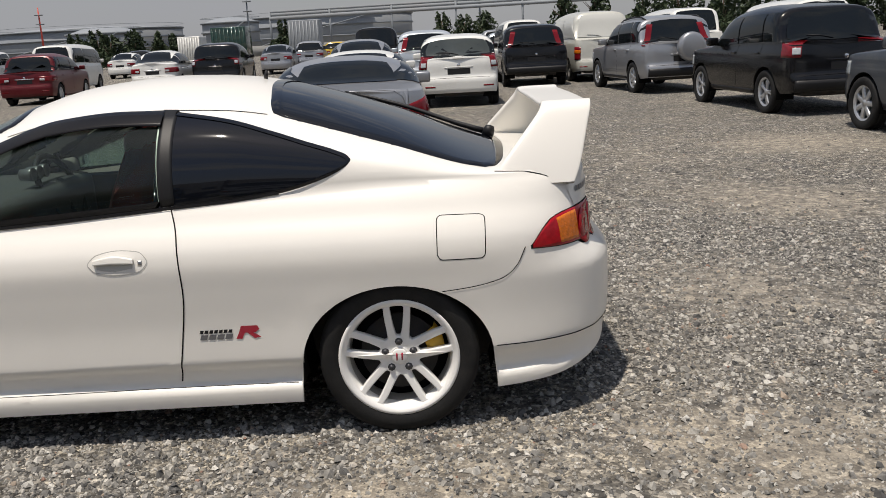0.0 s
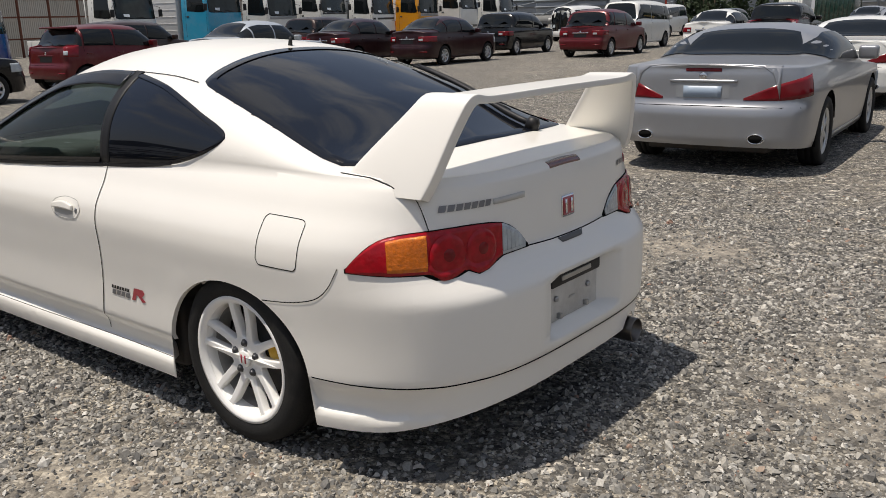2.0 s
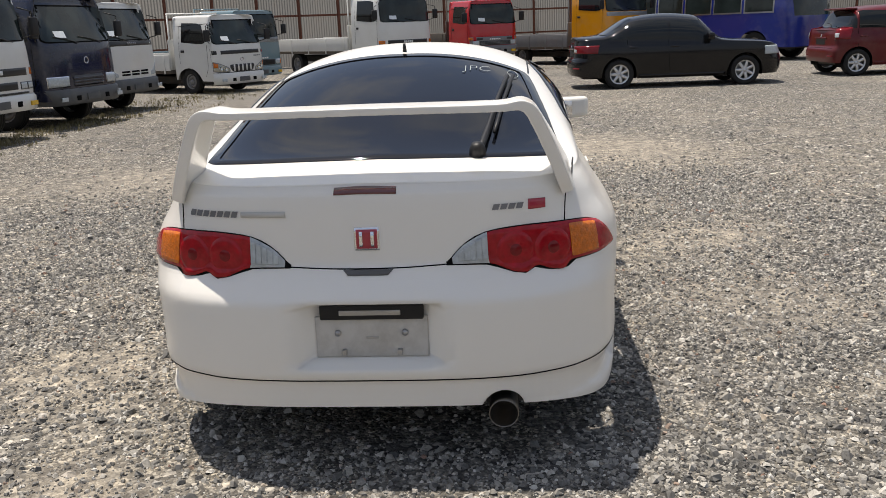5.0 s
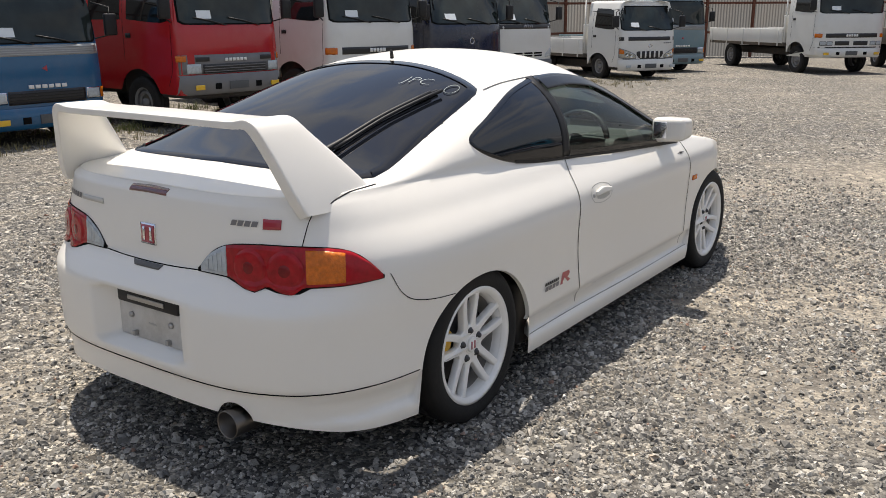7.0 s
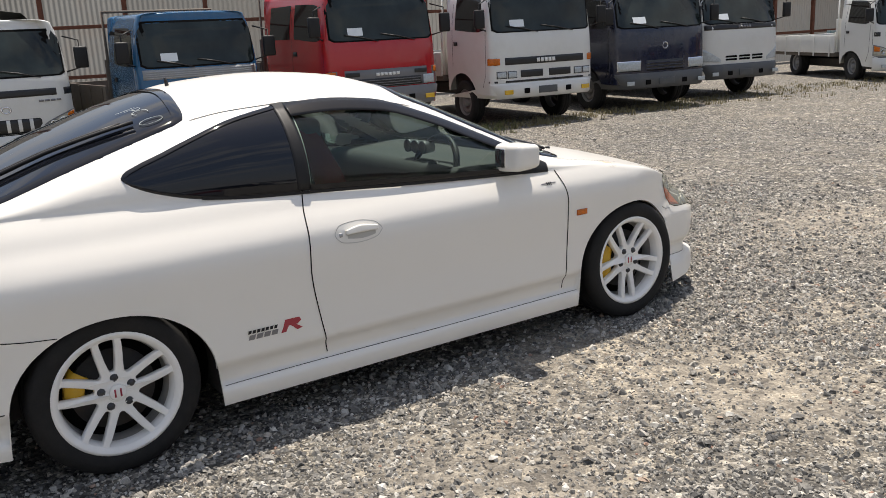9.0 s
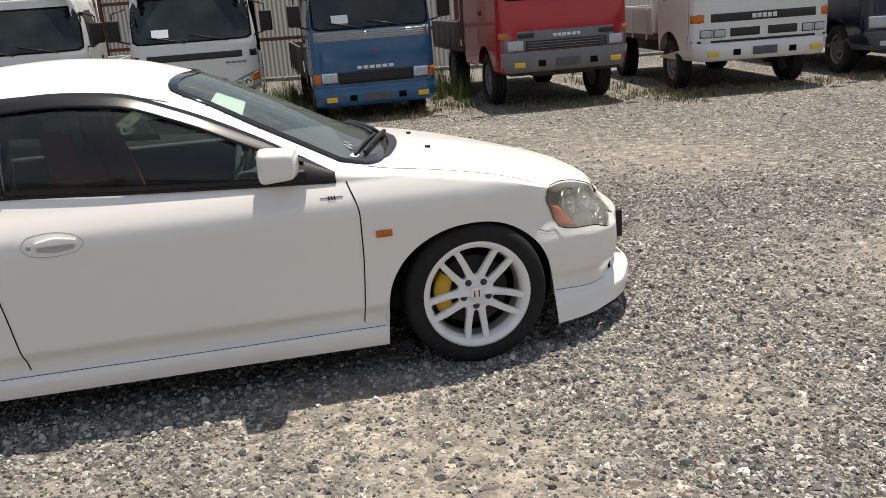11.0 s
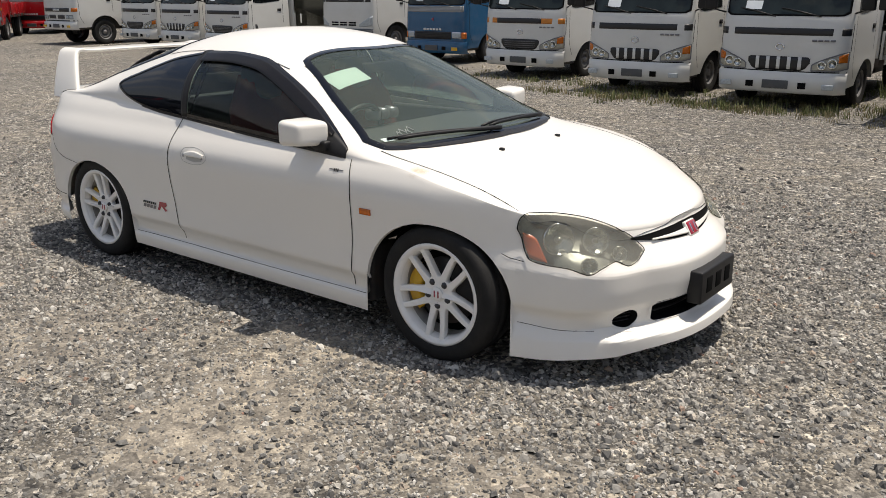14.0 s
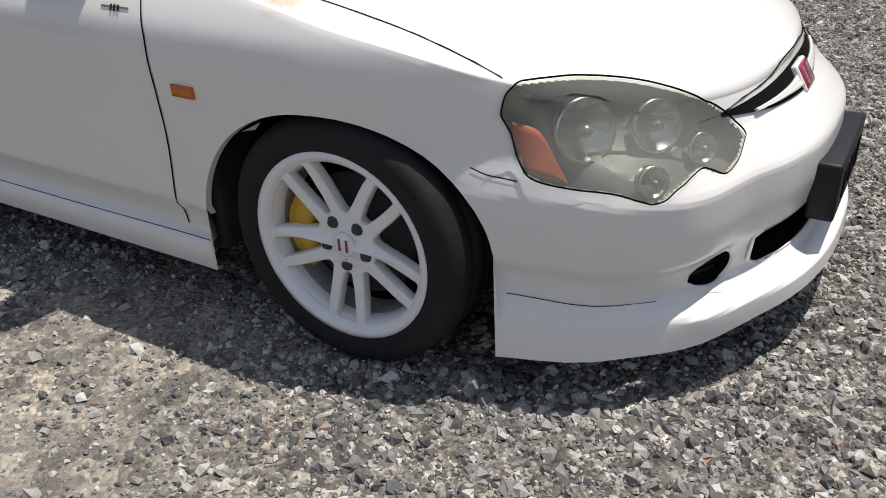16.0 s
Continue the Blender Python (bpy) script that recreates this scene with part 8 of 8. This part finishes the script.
def bus(place, heading):
    b = tagged(empty("bus", pose(place[0], place[1], 0, 0, 0, heading - 90) @ Matrix.Scale(1.14, 4)), "deep blue minibus with large side windows", "bus")
    spec = dict(nose=(-1.2, -0.9, 3.0, 4.0), tail=(5.6, 5.4, 5.0, 5.0), width=[(-1.2, 1.0), (5.6, 1.0)], shoulder=[(-1.2, 2.2), (5.6, 2.35)], crown=[(-1.2, 2.3), (-0.7, 2.52), (5.6, 2.55)], fan=[(-1.2, -0.85), (5.6, 5.5)], square=[(-1.2, 3.2), (5.6, 3.6)], sill=[(-1.2, 0.35), (5.6, 0.4)], arches=[(0, 0.4, 0.45, 0.40), (3.8, 0.4, 0.45, 0.40)],
                nose_in=[(0.35, 0.0), (1.1, 0.02), (2.3, 0.32)], side_in=[(0.35, 0.0), (1.2, 0.0), (2.35, 0.08)], tail_in=[(0.4, 0.0), (2.4, 0.1)])
    sh = Shell(spec, 10, 40, 8, 18, 10)
    part("body", sh.bm.copy(), BUSBLUE, b)
    part("windscreen", sh.patch([(-0.85, 1.15), (0.85, 1.15)], [(-0.85, 2.1), (0.85, 2.1)], FRONT, 0.005, 12, 6, 0.0), CABGLASS, b)
    for s in (1, -1):
        for i in range(6):
            x0 = -0.6 + i * 1.0
            f = part("window", sh.patch([(x0, 1.25), (x0 + 0.94, 1.25)], [(x0, 2.12), (x0 + 0.94, 2.12)], SIDE[s], 0.004, 5, 4, 0.0), STEEL, b)
            part("pane", sh.patch([(x0 + 0.04, 1.29), (x0 + 0.90, 1.29)], [(x0 + 0.04, 2.08), (x0 + 0.90, 2.08)], SIDE[s], 0.008, 5, 4, 0.0), CABGLASS, f)
        for x in (0, 3.8):
            road_wheel(b, x, s * 0.85, 0.38, 0.39, 0.22, "steel")
        c = sh.put(4.3, 0.9, SIDE[s], 0.004)
        d = lathe([(0, 0.004), (0.16, 0.003), (0.17, 0)], 18)
        d.transform(Matrix.Translation(c) @ (Matrix.Identity(4) if s > 0 else Matrix.Rotation(math.pi, 4, "Z")))
        part("round_mark", d, YLAMP, b, "yellow round mark on the side")
    part("underbody", box_bm(-1.0, 5.3, -0.8, 0.8, 0.3, 0.7), DARKIRON, b)
    sh.bm.free()
    return b


bus((-25.6, 9.1), -50)

# ---- distance: works with tanks, pipes, trees ----
TANK = mat("pale_tank_steel", (0.25, 0.27, 0.29), 0.55, var=0.08, scale=0.15, dirt=0.3, dirt_color=(0.30, 0.27, 0.24))
FARGREY = mat("far_steelwork", (0.20, 0.22, 0.24), 0.7, var=0.1, scale=0.3)


def tank(x, y, r, h, dome=0.1):
    t = tagged(empty("storage_tank", pose(x, y, 0)), "large pale grey cylindrical storage tank with stair rings", "tank")
    part("shell", lathe([(r, 0), (r, h), (r * 0.98, h + 0.1), (r * 0.6, h + dome * r * 0.7), (0, h + dome * r)], 48, "z"), TANK, t)
    for z in (h * 0.35, h * 0.68, h * 0.97):
        part("wind_girder", lathe([(r, z), (r + 0.35, z), (r + 0.35, z + 0.35), (r, z + 0.35)], 48, "z", close=True), FARGREY, t)
    rail = lathe([(r + 0.2, h + 1.0), (r + 0.26, h + 1.0), (r + 0.26, h + 1.08), (r + 0.2, h + 1.08)], 48, "z", close=True)
    part("hand_rail", rail, FARGREY, t)
    steps = [(math.cos(a) * (r + 0.5), math.sin(a) * (r + 0.5), h * i / 24) for i, a in enumerate(np.linspace(-2.4, -0.9, 25))]
    part("stair", tube(steps, 0.12, 6), FARGREY, t)
    return t


for q in ((-135, 215, 20, 6.2, 0.04), (-92, 235, 24, 8.6, 0.05), (-44, 190, 6, 7.6, 0.2), (-66, 175, 7, 6.2, 0.2), (-30, 240, 24, 9.4, 0.04), (-104, 180, 8.0, 5.4, 0.22)):
    tank(q[0], q[1], q[2], q[3] * 0.88, q[4])


def pipe_rack(x0, y0, x1, y1):
    p = tagged(empty("pipe_bridge"), "long grey pipe bridge on steel legs across the works", "pipe bridge")
    d = Vector((x1 - x0, y1 - y0, 0))
    n = 14
    for i in range(n + 1):
        q = Vector((x0, y0, 0)) + d * i / n
        part("leg", tube([q, q + Vector((0, 0, 6.9))], 0.18, 6), FARGREY, p)
    for k, z in enumerate((5.9, 6.5, 7.0)):
        part("pipe", tube([(x0, y0 + k * 0.3, z), (x1, y1 + k * 0.3, z)], 0.3 - 0.05 * k, 8), TANK, p)
    return p


pipe_rack(-28, 150, 120, 112)


def mast(x, y, h, material, name, label):
    m = tagged(empty(name, pose(x, y, 0)), label, "mast")
    part("pole", tube([(0, 0, 0), (0, 0, h)], [0.28, 0.12], 8), material, m)
    for z in (h * 0.7, h * 0.86):
        part("platform", lathe([(0.2, z), (0.9, z), (0.9, z + 0.2), (0.2, z + 0.2)], 10, "z", close=True), FARGREY, m)
    return m


REDMAST = mat("red_mast_paint", (0.5, 0.06, 0.04), 0.6)
mast(-85, 190, 12, REDMAST, "flare_mast", "tall red and grey steel mast")
mast(-38, 180, 12, FARGREY, "light_mast", "tall grey steel mast")
mast(8, 150, 10, FARGREY, "light_mast", "tall grey steel mast")
LEAF = mat("dark_green_leaves", (0.035, 0.055, 0.022), 0.7, var=0.4, scale=1.2)
BARK = mat("bark", (0.07, 0.05, 0.035), 0.9, var=0.3, scale=5, bump=0.3)


def tree(x, y, h, seed):
    rg = random.Random(seed)
    t = tagged(empty("tree", pose(x, y, 0)), "dark green bushy tree at the edge of the works", "tree")
    trunk = tube([(0, 0, 0), (0.1, 0.05, h * 0.25), (0.05, -0.1, h * 0.5), (0, 0, h * 0.8)], [0.16, 0.13, 0.09, 0.03], 8)
    for i in range(7):
        a, z = rg.uniform(0, 6.28), h * rg.uniform(0.25, 0.7)
        trunk = tube([(0, 0, z), (math.cos(a) * h * 0.12, math.sin(a) * h * 0.12, z + h * 0.08), (math.cos(a) * h * 0.24, math.sin(a) * h * 0.24, z + h * 0.2)], [0.06, 0.04, 0.015], 5, trunk)
    part("trunk", trunk, BARK, t)
    vs, fs = [], []
    wide = rg.uniform(0.9, 1.7)
    for _ in range(1500):
        a, z = rg.uniform(0, 6.28), rg.uniform(0.12, 1.0)
        rad = h * 0.36 * math.sin(min(1, 1.15 - z) * 1.6) ** 0.7 * (0.75 + 0.35 * math.sin(a * 3 + z * 9 + seed)) * math.sqrt(rg.uniform(0.25, 1))
        c = Vector((math.cos(a) * rad * wide, math.sin(a) * rad, z * h * (0.8 + 0.25 * math.sin(2 * a + seed))))
        s = rg.uniform(0.12, 0.30)
        u = Vector((rg.gauss(0, 1), rg.gauss(0, 1), rg.gauss(0, 1))).normalized()
        w = u.cross(Vector((rg.gauss(0, 1), rg.gauss(0, 1), rg.gauss(0, 1)))).normalized()
        i = len(vs)
        vs += [c - u * s, c + w * s * 0.5, c + u * s, c - w * s * 0.5]
        fs.append((i, i + 1, i + 2, i + 3))
    me = bpy.data.meshes.new("crown")
    me.from_pydata(vs, [], fs)
    me.materials.append(LEAF)
    o = new("crown", me)
    o.parent = t
    return t


for i, (x, y, h) in enumerate(((-36, 86, 3.4), (-34.2, 87, 3.7), (-32.2, 85, 3.2), (-30.2, 86, 3.6), (-28, 87, 3.3), (-26.2, 86, 3.0), (-17, 98, 4.0), (-15, 97, 3.6), (1, 100, 4.0), (3.6, 99, 3.6), (6, 100, 3.9), (11, 70, 4.4), (14, 72, 4.9), (17.5, 70, 4.2), (20.5, 71, 5.0), (24, 70, 4.5), (27, 72, 4.8), (30, 70, 4.2), (33, 71, 4.9), (36, 72, 4.4), (39, 73, 4.8), (42, 72, 4.5))):
    tree(x, y, h, i)


def far_box(x, y, w, d, h, material, name, label):
    o = tagged(empty(name, pose(x, y, 0)), label, "container")
    part("body", box_bm(-w / 2, w / 2, -d / 2, d / 2, 0.25, h, 0.05), material, o)
    for i in range(9):
        xx = -w / 2 + w * (i + 0.5) / 9
        part("rib", box_bm(xx - 0.05, xx + 0.05, -d / 2 - 0.03, -d / 2, 0.35, h - 0.1), material, o)
    part("skid", box_bm(-w / 2, w / 2, -d / 2 + 0.1, d / 2 - 0.1, 0, 0.25), DARKIRON, o)
    return o


far_box(-17.6, 74, 3.0, 2.4, 3.2, paint("dark_green_paint", (0.012, 0.04, 0.03)), "container", "dark green covered container far off")
far_box(-10.8, 72, 2.6, 2.4, 3.4, TANK, "container", "pale grey container far off")
far_box(-21.6, 76, 2.0, 2.4, 2.6, TRUCK_WHITE, "container", "white container far off")
# far side wall of the works closes the yard
yardwall = tagged(empty("wall_works"), "low pale concrete wall at the far edge of the yard", "wall", kind="structure")
part("wall_face", box_bm(-140, 140, 128, 128.4, 0, 1.5), mat("far_concrete", (0.20, 0.20, 0.195), 0.8, var=0.12, scale=0.3), yardwall)
part("wall_face", box_bm(75, 75.4, -60, 128, 0, 1.5), mat("far_concrete_side", (0.30, 0.30, 0.29), 0.8, var=0.12, scale=0.3), yardwall)
